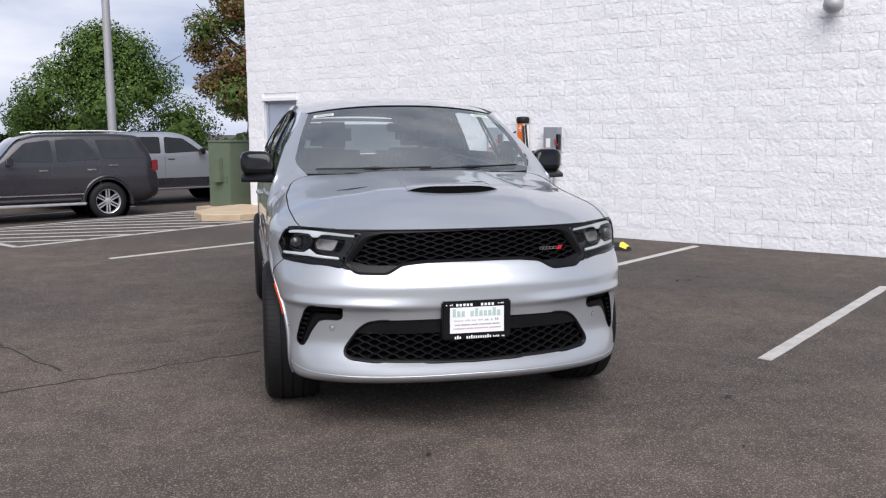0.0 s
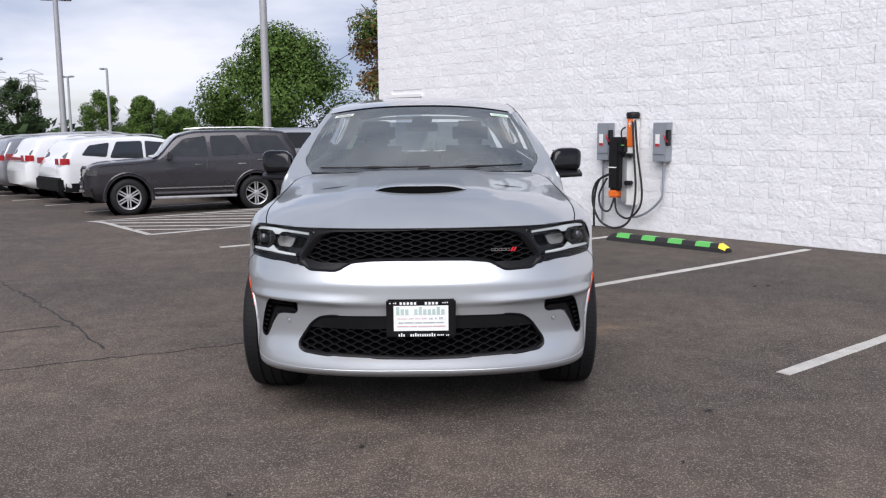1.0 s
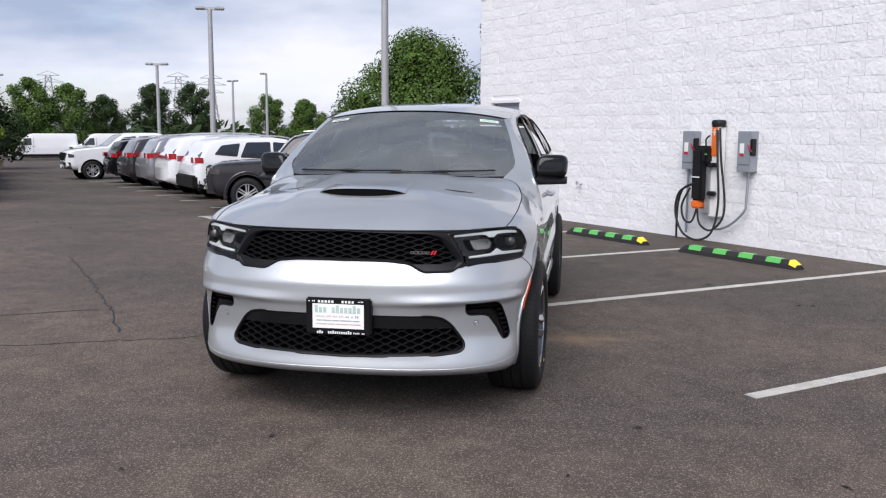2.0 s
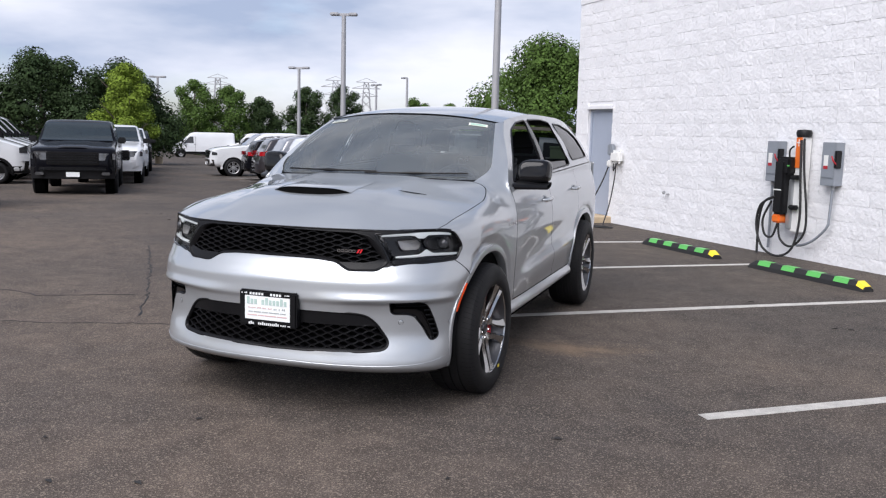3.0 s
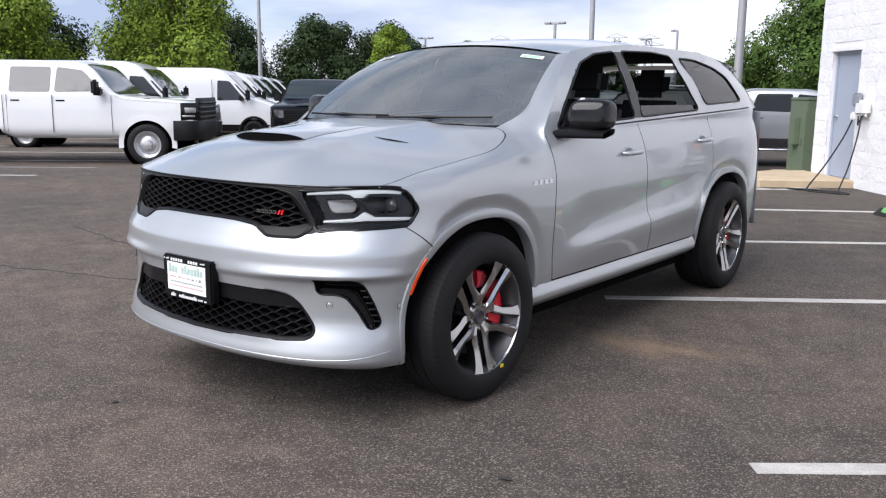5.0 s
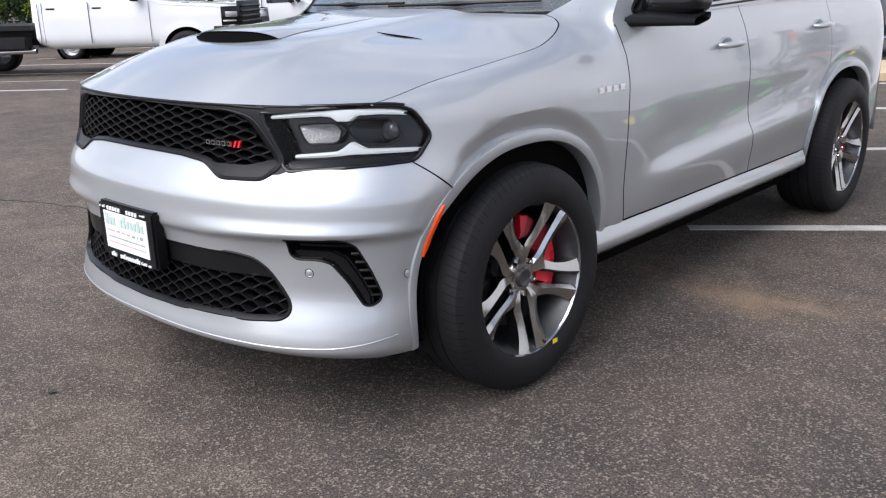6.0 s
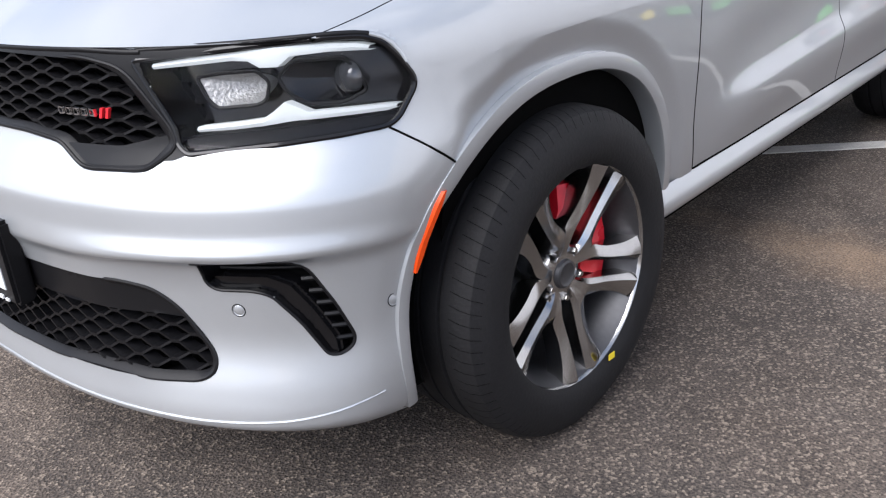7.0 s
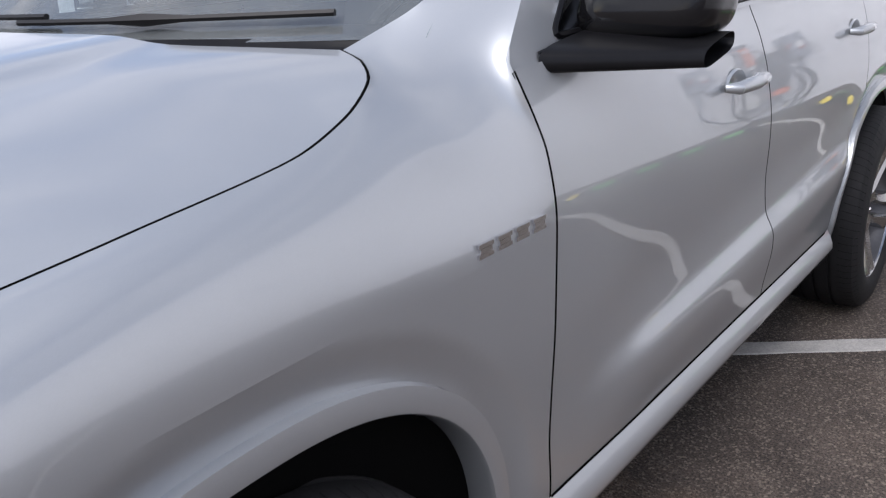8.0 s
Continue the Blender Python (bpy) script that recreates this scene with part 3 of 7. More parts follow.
part("front_bumper", front_skin(), M_SILVER, car, sharp=0)
for sx in (1, -1):
    # the painted lip over the lamp and the thin dark line under it
    lip = [(0.545, 1.012), (0.60, 1.014), (0.66, 1.016), (0.72, 1.017), (0.76, 1.018), (0.80, 1.0185), (0.832, 1.0185), (0.852, 1.0165), (0.866, 1.0125), (0.879, 1.005), (0.889, 0.993), (0.897, 0.978), (0.904, 0.958)]
    part("lamp_lip", tube([(sx * x, nose(x, 1.012) + 0.002, z) for x, z in lip[:9]], 0.0050, 10), M_SATINBLK, car)
    part("fender_lip", tube([(sx * x, nose(x, min(z, 1.012)) + 0.002, z) for x, z in lip[8:]], 0.0056, 10), M_SILVER, car)
    part("lamp_seal", tube([(sx * x, nose(x, z - 0.006) + 0.002, z - 0.0068) for x, z in lip[:8]], 0.0034, 8), M_GAPSHADE, car)


part("grille_lip", tube([(x, nose(x, 1.012) + 0.001, 1.0150 - 0.006 * ease((abs(x) - 0.40) / 0.14)) for x in np.linspace(-0.55, 0.55, 60)], 0.0062, 10), M_SATINBLK, car)


def rim_of(poly, r, back=0.0):
    return tube([(x, nose(x, z) + back, z) for x, z in poly], r, 8, closed=True)


def lining(poly, depth):
    """The wall of an opening that leads inwards."""
    V, F = [], []
    n = len(poly)
    for x, z in poly:
        y = nose(x, z)
        V += [Vector((x, y + 0.001, z)), Vector((x * 0.985, y + depth, z))]
    for i in range(n):
        j = (i + 1) % n
        F.append((2 * i, 2 * j, 2 * j + 1, 2 * i + 1))
    return V, F


def fill(poly, back, nx=60, nz=14):
    """A dark back wall behind an opening."""
    x0, x1 = min(p[0] for p in poly), max(p[0] for p in poly)
    z0, z1 = min(p[1] for p in poly), max(p[1] for p in poly)
    wide = x0 < 0 < x1
    at = lambda a: x0 + (x1 - x0) * (a if wide else 1 - (1 - a) ** 2.2 if x0 > 0 else a**2.2)
    V, F = grid(nx, nz, lambda a, b: (at(a), nose(at(a), z0 + (z1 - z0) * b) + back, z0 + (z1 - z0) * b))
    for v in V:
        d, px, pz = nearest(poly, v.x, v.z)
        if d < 0.55 * max((x1 - x0) / nx, (z1 - z0) / nz):
            v.x, v.z = px, pz
            v.y = nose(px, pz) + back
    F = [q for q in F if inside(poly, sum(V[i].x for i in q) / 4, sum(V[i].z for i in q) / 4)]
    return V, F


def honeycomb(poly, cw, ch, t, back, depth):
    """Rows of wavy bars that touch, as a flattened net."""
    x0, x1 = min(p[0] for p in poly), max(p[0] for p in poly)
    z0, z1 = min(p[1] for p in poly), max(p[1] for p in poly)
    V, F = [], []
    rows = int((z1 - z0) / ch) + 2
    for r in range(rows):
        zc = z1 - r * ch
        x = -math.ceil(-x0 / cw) * cw - cw
        pts = []
        sgn = 1 if r % 2 else -1
        while x < x1 + cw:
            for fx, fz in ((0.15, 1), (0.35, 1), (0.65, -1), (0.85, -1)):
                pts.append((x + fx * cw, zc + sgn * fz * ch * 0.5 * 0.86))
            x += cw
        for a, b in zip(pts, pts[1:]):
            if not (inside(poly, *a) and inside(poly, *b)):
                continue
            d = Vector((b[0] - a[0], b[1] - a[1]))
            e = Vector((-d.y, d.x)).normalized() * t / 2
            n0 = len(V)
            for p in (a, b):
                y = nose(p[0], p[1]) + back
                for s, dy in ((1, 0.0), (-1, 0.0), (-1.5, depth), (1.5, depth)):
                    V.append(Vector((p[0] + e.x * s, y + dy, p[1] + e.y * s)))
            for q in ((0, 4, 5, 1), (1, 5, 6, 2), (3, 7, 4, 0)):
                F.append(tuple(n0 + i for i in q))
    return V, F


def inset(poly, d):
    """The outline drawn in by d."""
    n, out = len(poly), []
    turn = sum(poly[i - 1][0] * poly[i][1] - poly[i][0] * poly[i - 1][1] for i in range(n))
    for i in range(n):
        a, b = Vector(poly[i - 2 + 1]), Vector(poly[(i + 1) % n])
        t = (b - a).normalized()
        s_ = 1 if turn > 0 else -1
        k = d(poly[i]) if callable(d) else d
        out.append((poly[i][0] - t.y * k * s_, poly[i][1] + t.x * k * s_))
    return out


def bezel(poly, d, back):
    """A smooth frame that slopes inwards from an outline."""
    inner = inset(poly, d)
    mid = [((a[0] * 0.6 + b[0] * 0.4), (a[1] * 0.6 + b[1] * 0.4)) for a, b in zip(poly, inner)]
    V, n = [], len(poly)
    for p, m_, q in zip(poly, mid, inner):
        V += [Vector((p[0], nose(*p) - 0.003, p[1])), Vector((m_[0], nose(*m_) - 0.001, m_[1])), Vector((q[0], nose(*q) + back, q[1]))]
    return V, [(3 * i + k, 3 * ((i + 1) % n) + k, 3 * ((i + 1) % n) + k + 1, 3 * i + k + 1) for i in range(n) for k in range(2)]


frame_w = lambda p: 0.011 + 0.017 * ease((abs(p[0]) - 0.44) / 0.10) * ease((p[1] - 0.80) / 0.04)
grille = part("grille", fill(GRILLE, 0.045), M_GAPSHADE, car, "black honeycomb grille")
part("grille_mesh", honeycomb(inset(GRILLE, lambda p: frame_w(p) * 0.7), 0.092, 0.0135, 0.0046, 0.011, 0.024), M_MESHBLK, grille, smooth=False)
part("grille_surround", join(rim_of(GRILLE, 0.0045, -0.001), bezel(GRILLE, frame_w, 0.014), lining(GRILLE, 0.06)), M_SATINBLK, grille)
for sx in (1, -1):
    LOBE = rounded([(sx * 0.362, 0.846), (sx * 0.410, 0.815), (sx * 0.432, 0.808), (sx * 0.555, 0.810), (sx * 0.574, 0.818), (sx * 0.606, 0.846), (sx * 0.598, 0.868), (sx * 0.50, 0.846)], 0.010)
    brow = [(sx * x, z) for x, z in ((0.53, 1.010), (0.60, 1.013), (0.70, 1.016), (0.70, 1.005), (0.60, 0.997), (0.54, 0.992))]
    part("lamp_brow", fill(rounded(brow, 0.002), -0.0022, 40, 10), M_SATINBLK, grille)
    bridge = [(sx * x, z) for x, z in ((0.41, 1.011), (0.548, 1.009), (0.560, 0.968), (0.612, 0.880), (0.620, 0.852), (0.640, 0.838), (0.612, 0.826), (0.584, 0.824), (0.606, 0.846), (0.596, 0.880), (0.530, 0.966), (0.50, 0.984), (0.44, 0.997), (0.41, 0.999))]
    part("grille_bridge", fill(rounded(bridge, 0.004), -0.0025, 56, 44), M_SATINBLK, grille)
    part("grille_lobe", fill(LOBE, 0.003, 30, 12), M_SATINBLK, grille)
BROW = rounded(mirrored([(0.0, 1.0185), (0.25, 1.017), (0.42, 1.012), (0.42, 0.999), (0.25, 1.004), (0.0, 1.009)]), 0.002)
part("grille_brow", fill(BROW, -0.0022, 120, 8), M_SATINBLK, grille)
intake = part("lower_intake", fill(LOWER, 0.06), M_GAPSHADE, car, "black lower intake with honeycomb mesh")
part("intake_mesh", honeycomb(rounded(mirrored([(0.0, 0.53), (0.54, 0.53), (0.625, 0.432), (0.625, 0.406), (0.60, 0.388), (0.50, 0.378), (0.196, 0.371), (0.0, 0.368)]), 0.02), 0.084, 0.0180, 0.0048, 0.014, 0.026), M_MESHBLK, intake, smooth=False)
part("intake_surround", join(rim_of(LOWER, 0.005, 0.002), bezel(LOWER, 0.014, 0.012), lining(LOWER, 0.065)), M_SATINBLK, intake)
TRIM = rounded(mirrored([(0.0, 0.584), (0.45, 0.579), (0.512, 0.567), (0.556, 0.534), (0.572, 0.512), (0.30, 0.516), (0.0, 0.518)]), 0.010)
part("intake_trim", join(fill(TRIM, 0.005, 90, 14), lining(TRIM, 0.05)), M_SATINBLK, intake, "smooth black upper trim bar")
# lip seam under the intake: a raised silver bead shaped to give its highlight
seam_z = spl((0.0, 0.40, 0.55, 0.75, 0.83, 0.878), (0.309, 0.306, 0.306, 0.312, 0.324, 0.341))
part("lip_seam_highlight", tube([(x, nose(x, seam_z(abs(x))) - 0.0002, seam_z(abs(x))) for x in np.linspace(-0.874, 0.874, 120)], 0.0022, 6), M_SILVER, car)
part("front_lip", grid(60, 3, lambda a, b: (-0.83 + 1.66 * a, nose(-0.83 + 1.66 * a, 0.262) + 0.16 * b, 0.262 - 0.02 * math.sin(b * 3.14))), M_SATINBLK, car)

for sx, FG, LP in ((1, FOG, LAMP), (-1, FOG_R, LAMP_R)):
    vent = part("fog_vent", fill(FG, 0.05, 24, 20), M_GAPSHADE, car, "black corner air vent with ribs")
    part("vent_surround", join(rim_of(FG, 0.0035, 0.002), lining(FG, 0.055)), M_SATINBLK, vent)
    # the smooth inner cheek that runs down beside the ribs
    cheek = rounded([(sx * x, z) for x, z in ((0.650, 0.579), (0.715, 0.580), (0.745, 0.570), (0.778, 0.517), (0.812, 0.441), (0.826, 0.437), (0.822, 0.470), (0.800, 0.535), (0.775, 0.588), (0.745, 0.606), (0.655, 0.608), (0.636, 0.594))], 0.008)
    part("vent_cheek", join(fill(cheek, 0.014, 48, 44), lining(cheek, 0.05)), M_GLOSSBLK, vent)
    for k in range(6):
        z = 0.462 + 0.026 * k
        xa, xb = 0.818 - 0.0068 * k, 0.842 - 0.0055 * k
        part("rib", tube([(sx * (xa + (xb - xa) * i / 4), nose(xa + (xb - xa) * i / 4, z) + 0.016, z + 0.003) for i in range(5)], 0.005, 6), M_SATINBLK, vent)
    for k in range(2):
        z = 0.619 + 0.013 * k
        part("rib", tube([(sx * (0.655 + 0.135 * i / 6), nose(0.655 + 0.135 * i / 6, z) + 0.020, z) for i in range(7)], 0.0035, 6), M_SATINBLK, vent)
    # parking sensors, one in the front's hollow and one on the flank
    sn = Vector((nose(0.687, 0.536) - nose(0.679, 0.536), -0.008, nose(0.683, 0.540) - nose(0.683, 0.532))).normalized()
    sf = Vector((0.004, -(side(0.449, 0.523, False) - side(0.445, 0.523, False)), 0)).normalized()
    lo, hi = 0.80, 0.94
    for _ in range(24):
        xm = (lo + hi) / 2
        lo, hi = (xm, hi) if nose(xm, 0.523) < 0.440 else (lo, xm)
    for p, nrm in ((Vector((0.683, nose(0.683, 0.536), 0.536)), sn), (Vector((xm, nose(xm, 0.523), 0.523)), sf)):
        rot = Vector((sx * nrm.x, nrm.y, nrm.z)).to_track_quat("Z", "Y").to_matrix().to_4x4()
        mm = Matrix.Translation((sx * p.x, p.y, p.z)) @ rot
        part("parking_sensor", moved(lathe([(-0.01, 0.0125), (0.0006, 0.0125), (0.0008, 0.0115), (0.0002, 0.0105), (0.0009, 0.0095), (0.0010, 0.0)], 20, "z"), mm), M_SILVER, car)
        part("sensor_ring", moved(lathe([(0.0008, 0.0140), (0.0016, 0.0125)], 20, "z"), mm), M_GAPSHADE, car)
    # headlamp
    lamp = part("headlight", join(fill(LP, 0.075, 40, 18), lining(LP, 0.08)), M_GLOSSBLK, car, "black headlight with white running light strips")
    part("lamp_rim", rim_of(LP, 0.006, 0.002), M_GLOSSBLK, lamp)

    def strip(path, back, material, name, depth=0.02):
        V, F = [], []
        for x, z, ww in path:
            y = nose(x, z) + back
            for dz, dy in ((-ww * 0.8, depth), (-ww * 0.8, 0.004), (0, 0.0), (ww * 0.8, 0.004), (ww * 0.8, depth)):
                V.append(Vector((sx * x, y + dy, z + dz)))
        for i in range(len(path) - 1):
            for j in range(4):
                q = (5 * i + j, 5 * i + 5 + j, 5 * i + 6 + j, 5 * i + 1 + j)
                F.append(q if sx > 0 else tuple(reversed(q)))
        return part(name, (V, F), material, lamp, "white light strip" if name == "light_strip" else "")
    strip([(0.566, 0.983, 0.006), (0.63, 0.989, 0.0078), (0.695, 0.994, 0.0085), (0.718, 0.9935, 0.011), (0.734, 0.9885, 0.020), (0.758, 0.9885, 0.021), (0.774, 0.9965, 0.011), (0.822, 0.9965, 0.0088), (0.852, 0.993, 0.0078), (0.866, 0.989, 0.005)], 0.007, M_DRL, "light_strip")
    strip([(0.640, 0.874, 0.006), (0.70, 0.878, 0.0078), (0.742, 0.882, 0.0085), (0.756, 0.888, 0.014), (0.771, 0.8965, 0.022), (0.786, 0.892, 0.015), (0.80, 0.887, 0.009), (0.85, 0.887, 0.0082), (0.886, 0.886, 0.0075), (0.896, 0.886, 0.004)], 0.007, M_DRL, "light_strip")
    sill = rounded([(sx * x, z) for x, z in ((0.622, 0.858), (0.648, 0.866), (0.76, 0.872), (0.885, 0.876), (0.899, 0.870), (0.891, 0.859), (0.778, 0.850), (0.636, 0.839))], 0.006)
    part("lamp_sill", join(fill(sill, 0.006, 40, 8), lining(sill, 0.03)), M_SATINBLK, lamp)
    for outline, mt in (([(0.637, 0.962), (0.677, 0.967), (0.729, 0.968), (0.747, 0.948), (0.743, 0.920), (0.732, 0.911), (0.669, 0.908), (0.655, 0.922)], M_LAMPIN), ([(0.758, 0.954), (0.776, 0.980), (0.838, 0.978), (0.856, 0.943), (0.864, 0.919), (0.839, 0.903), (0.797, 0.906), (0.770, 0.930)], M_GLOSSBLK)):
        bx, bz = sum(p[0] for p in outline) / 8, sum(p[1] for p in outline) / 8
        ol = rounded(outline, 0.008)
        V, F = [], []
        n = len(ol)
        for x, z in ol:
            y = nose(x, z)
            V += [Vector((sx * x, y + 0.018, z)), Vector((sx * (bx + (x - bx) * 0.82), y + 0.028, bz + (z - bz) * 0.82)), Vector((sx * (bx + (x - bx) * 0.5), y + 0.055, bz + (z - bz) * 0.5)), Vector((sx * bx, nose(bx, bz) + 0.062, bz))]
        for i in range(n):
            j = (i + 1) % n
            for k in range(3):
                q = (4 * i + k, 4 * j + k, 4 * j + k + 1, 4 * i + k + 1)
                F.append(q if sx > 0 else tuple(reversed(q)))
        part("lamp_bowl", (V, F), mt, lamp)
        V = [Vector((sx * x, nose(x, z) + 0.016, z)) for x, z in ol]
        part("lamp_frame", tube(V, 0.0035, 6, closed=True), M_BLACK, lamp)
    part("projector", moved(lathe([(0.0, 0.030), (-0.010, 0.028), (-0.018, 0.020), (-0.022, 0.0)], 20), Matrix.Translation((sx * 0.832, nose(0.832, 0.941) + 0.045, 0.941)) @ Matrix.Rotation(radians(90), 4, "Z")), M_PROJECTOR, lamp)
    part("lens", fill(LP, 0.001, 40, 20), M_LENS, lamp, "clear lens")
    # side marker on the flare's front edge
    V, F = grid(10, 3, lambda a, b: (0, 0, 0))
    mk = []
    for i in range(11):
        a = i / 10
        z = 0.568 + 0.150 * a
        y = 0.481 + 0.062 * a - 0.003 * math.sin(a * 3.1)
        ww = 0.020 * min(1, 4 * a + 0.35, 4 * (1 - a) + 0.35)
        for b in range(4):
            yy = y + (b / 3 - 0.5) * 2 * ww
            mk.append(Vector((sx * (side(yy, z, dip=False) + 0.002 + (0.005 if b in (1, 2) else -0.008)), yy, z)))
    part("side_marker", (mk, [q if sx > 0 else tuple(reversed(q)) for q in F]), M_AMBER, car, "amber side marker light")

# ---- bonnet
hood_edge_x = spl((0.0, 0.10, 0.3, 0.66, 0.80, 0.89, 0.96, 1.0), (0.806, 0.830, 0.845, 0.838, 0.818, 0.792, 0.742, 0.690))


hood_edge_z = spl((0.0, 0.2, 0.45, 0.68, 0.80, 0.89, 0.96, 1.0), (1.017, 1.067, 1.099, 1.127, 1.155, 1.188, 1.212, 1.224))


def hood(a, b, lift=0.0):
    """a: -1 to 1 across, b: 0 at the nose to 1 at the windscreen."""
    xe = hood_edge_x(b)
    x = a * xe
    yf = nose(x, 1.012) - 0.004
    yr = 1.215 + 0.36 * x * x
    y = yf + (yr - yf) * b
    rise = 1.020 + 0.150 * (1 - (1 - min(b / 0.46, 1)) ** 2.0) + 0.068 * max(b - 0.3, 0) / 0.7
    edge = hood_edge_z(b)
    u = abs(a)
    z = rise + (edge - rise) * u**2.6
    # a raised middle field with soft shoulders
    d = 1 / (1 + math.exp((abs(x) - (0.44 - 0.06 * b)) / 0.022))
    z += 0.014 * d * min(b / 0.25, 1)
    return Vector((x, y, z + lift))


def hood_grid(nu, nv):
    return grid(nu, nv, lambda a, b: hood(2 * a - 1, b))


bonnet = part("hood", hood_grid(90, 50), M_SILVER, car, "silver bonnet with an air scoop and two vents", sharp=0)
part("hood_front_edge", grid(90, 3, lambda a, b: hood(2 * a - 1, 0) + Vector((0, 0.02 * b, -0.014 * b))), M_SILVER, bonnet)
part("hood_gap", tube([hood(-1, (b - 1) / 23) + Vector((-0.003, 0, -0.004)) for b in range(1, 25)], 0.0038, 6), M_GAPSHADE, car)
part("hood_gap", tube([hood(1, (b - 1) / 23) + Vector((0.003, 0, -0.004)) for b in range(1, 25)], 0.0038, 6), M_GAPSHADE, car)


def find_b(x, y):
    lo, hi = 0.0, 1.0
    for _ in range(30):
        b = (lo + hi) / 2
        if hood(x / hood_edge_x(b), b).y < y:
            lo = b
        else:
            hi = b
    return b


def hood_z(x, y):
    b = find_b(x, y)
    return hood(x / hood_edge_x(b), b).z


# scoop: a shallow bulge whose front is open
def scoop_top(a, b):
    x = (2 * a - 1) * 0.245
    y = 0.495 + 0.06 * (2 * a - 1) ** 2 * 0.5 + 0.46 * b
    e = 1 - abs(2 * a - 1) ** 4
    return (x * (1 - 0.10 * b), y, hood_z(x, y) + 0.002 + 0.024 * e * (1 - b) ** 1.6)


scoop = part("hood_scoop", grid(30, 12, scoop_top), M_SILVER, bonnet, "air scoop")
# a near-black sheet closes the mouth and paints its shade
part("scoop_mouth", grid(30, 4, lambda a, b: (lambda p: (p[0], p[1] + 0.006 - 0.048 * b * (1 - abs(2 * a - 1) ** 3), p[2] - 0.003 + (hood_z(p[0], p[1] + 0.006 - 0.048 * b * (1 - abs(2 * a - 1) ** 3)) + 0.003 - p[2] + 0.003) * (b ** 0.35)))(scoop_top(a, 0))), M_GAPSHADE, scoop)
for sx in (1, -1):
    V, F = grid(14, 2, lambda a, b: (sx * (0.42 + 0.16 * a), 0.80 + 0.05 * a + (b - 0.5) * 0.022 * math.sin(math.pi * min(max(a, 0.02), 0.98)), hood_z(0.42 + 0.16 * a, 0.80 + 0.05 * a + (b - 0.5) * 0.022) + 0.0025))
    # the slot is a near-black patch, its inner shade painted on
    part("hood_vent", (V, F if sx > 0 else [tuple(reversed(q)) for q in F]), M_GAPSHADE, bonnet, "slim vent slot")

# ---- wings, doors, rear flanks: sheets of the flank's surface
seam_1 = spl((0.44, 0.60, 0.97, 1.06, 1.12, 1.16, 1.20, 1.24), (1.585, 1.560, 1.567, 1.558, 1.541, 1.528, 1.521, 1.520))
seam_2 = spl((0.44, 0.71, 1.10, 1.25), (2.720, 2.662, 2.597, 2.570))
RD1 = 3.66


def belt(y):
    return 1.192 + 0.032 * (y - 1.6)


def sheet(y0, y1, z0, z1, ny, nz, arch=None, out=0.0, sx=1):
    """A stretch of flank; the bounds may be functions; arch cuts a wheel opening."""
    f = lambda q, v: q(v) if callable(q) else q
    V, idx = [], {}
    for i in range(ny + 1):
        for j in range(nz + 1):
            b = j / nz
            ya, yb = f(y0, 0), f(y1, 0)
            y = ya + (yb - ya) * i / ny
            z = f(z0, y) + (f(z1, y) - f(z0, y)) * b
            if callable(y0) or callable(y1):
                ya, yb = f(y0, z), f(y1, z)
                y = ya + (yb - ya) * i / ny
                z = f(z0, y) + (f(z1, y) - f(z0, y)) * b
            if arch:
                dy, dz = y - arch[0], z - arch[1]
                d = math.hypot(dy, dz)
                cut = arch_r(y, z, arch) - 0.018
                if abs(d - cut) < 0.012 and dz > 0:
                    y, z = arch[0] + dy * cut / d, arch[1] + dz * cut / d
            idx[i, j] = len(V)
            # a whisker under the bumper where the two overlap
            o = out * (1 - ease((y - 0.565) / 0.06)) if -0.01 < out < 0 else out
            V.append(Vector((sx * (side(y, z) + o), y, z)))
    F = []
    for i in range(ny):
        for j in range(nz):
            q = (idx[i, j], idx[i + 1, j], idx[i + 1, j + 1], idx[i, j + 1])
            c = sum((V[k] for k in q), Vector()) / 4
            if arch and arch_gap(c.y, c.z, arch) < -0.018:
                continue
            F.append(q if sx > 0 else tuple(reversed(q)))
    return V, F


def crown(y0, p2, b, drop=0.0):
    """A slice of the wing from the flank up and inwards to its upper edge."""
    p0 = Vector((side(y0, 0.945), y0, 0.945))
    short = max(0.838 - p2.x, 0.0)
    v = p2 if not short else Vector((0.838, p2.y + 0.4 * (y0 - p2.y) * min(short / 0.06, 1), p2.z - 0.32 * short))
    s = drop / 0.055
    p1 = Vector((side(y0, 1.0) + 0.004, (y0 + v.y) / 2 * (1 - s) + (y0 + 0.001) * s, v.z - 0.012 - 0.022 * ease((y0 - 1.0) / 0.3) - drop))
    k = min(short / 0.05, 1.0)
    c1 = p0 + (p1 - p0) * 0.667
    c2 = (p1 * 0.667 + p2 * 0.333) * (1 - k) + (v * 1.30 - (p1 + p2) * 0.15) * k
    return p0 * (1 - b) ** 3 + c1 * 3 * b * (1 - b) ** 2 + c2 * 3 * b * b * (1 - b) + p2 * b**3


def wing_top(a, b):
    """From the flank up over the crown to the bonnet's edge; a runs back, b runs up."""
    h = hood(1, min(a, 1))
    return crown(max(h.y, 0.50), Vector((h.x + 0.006, h.y, h.z)), b)


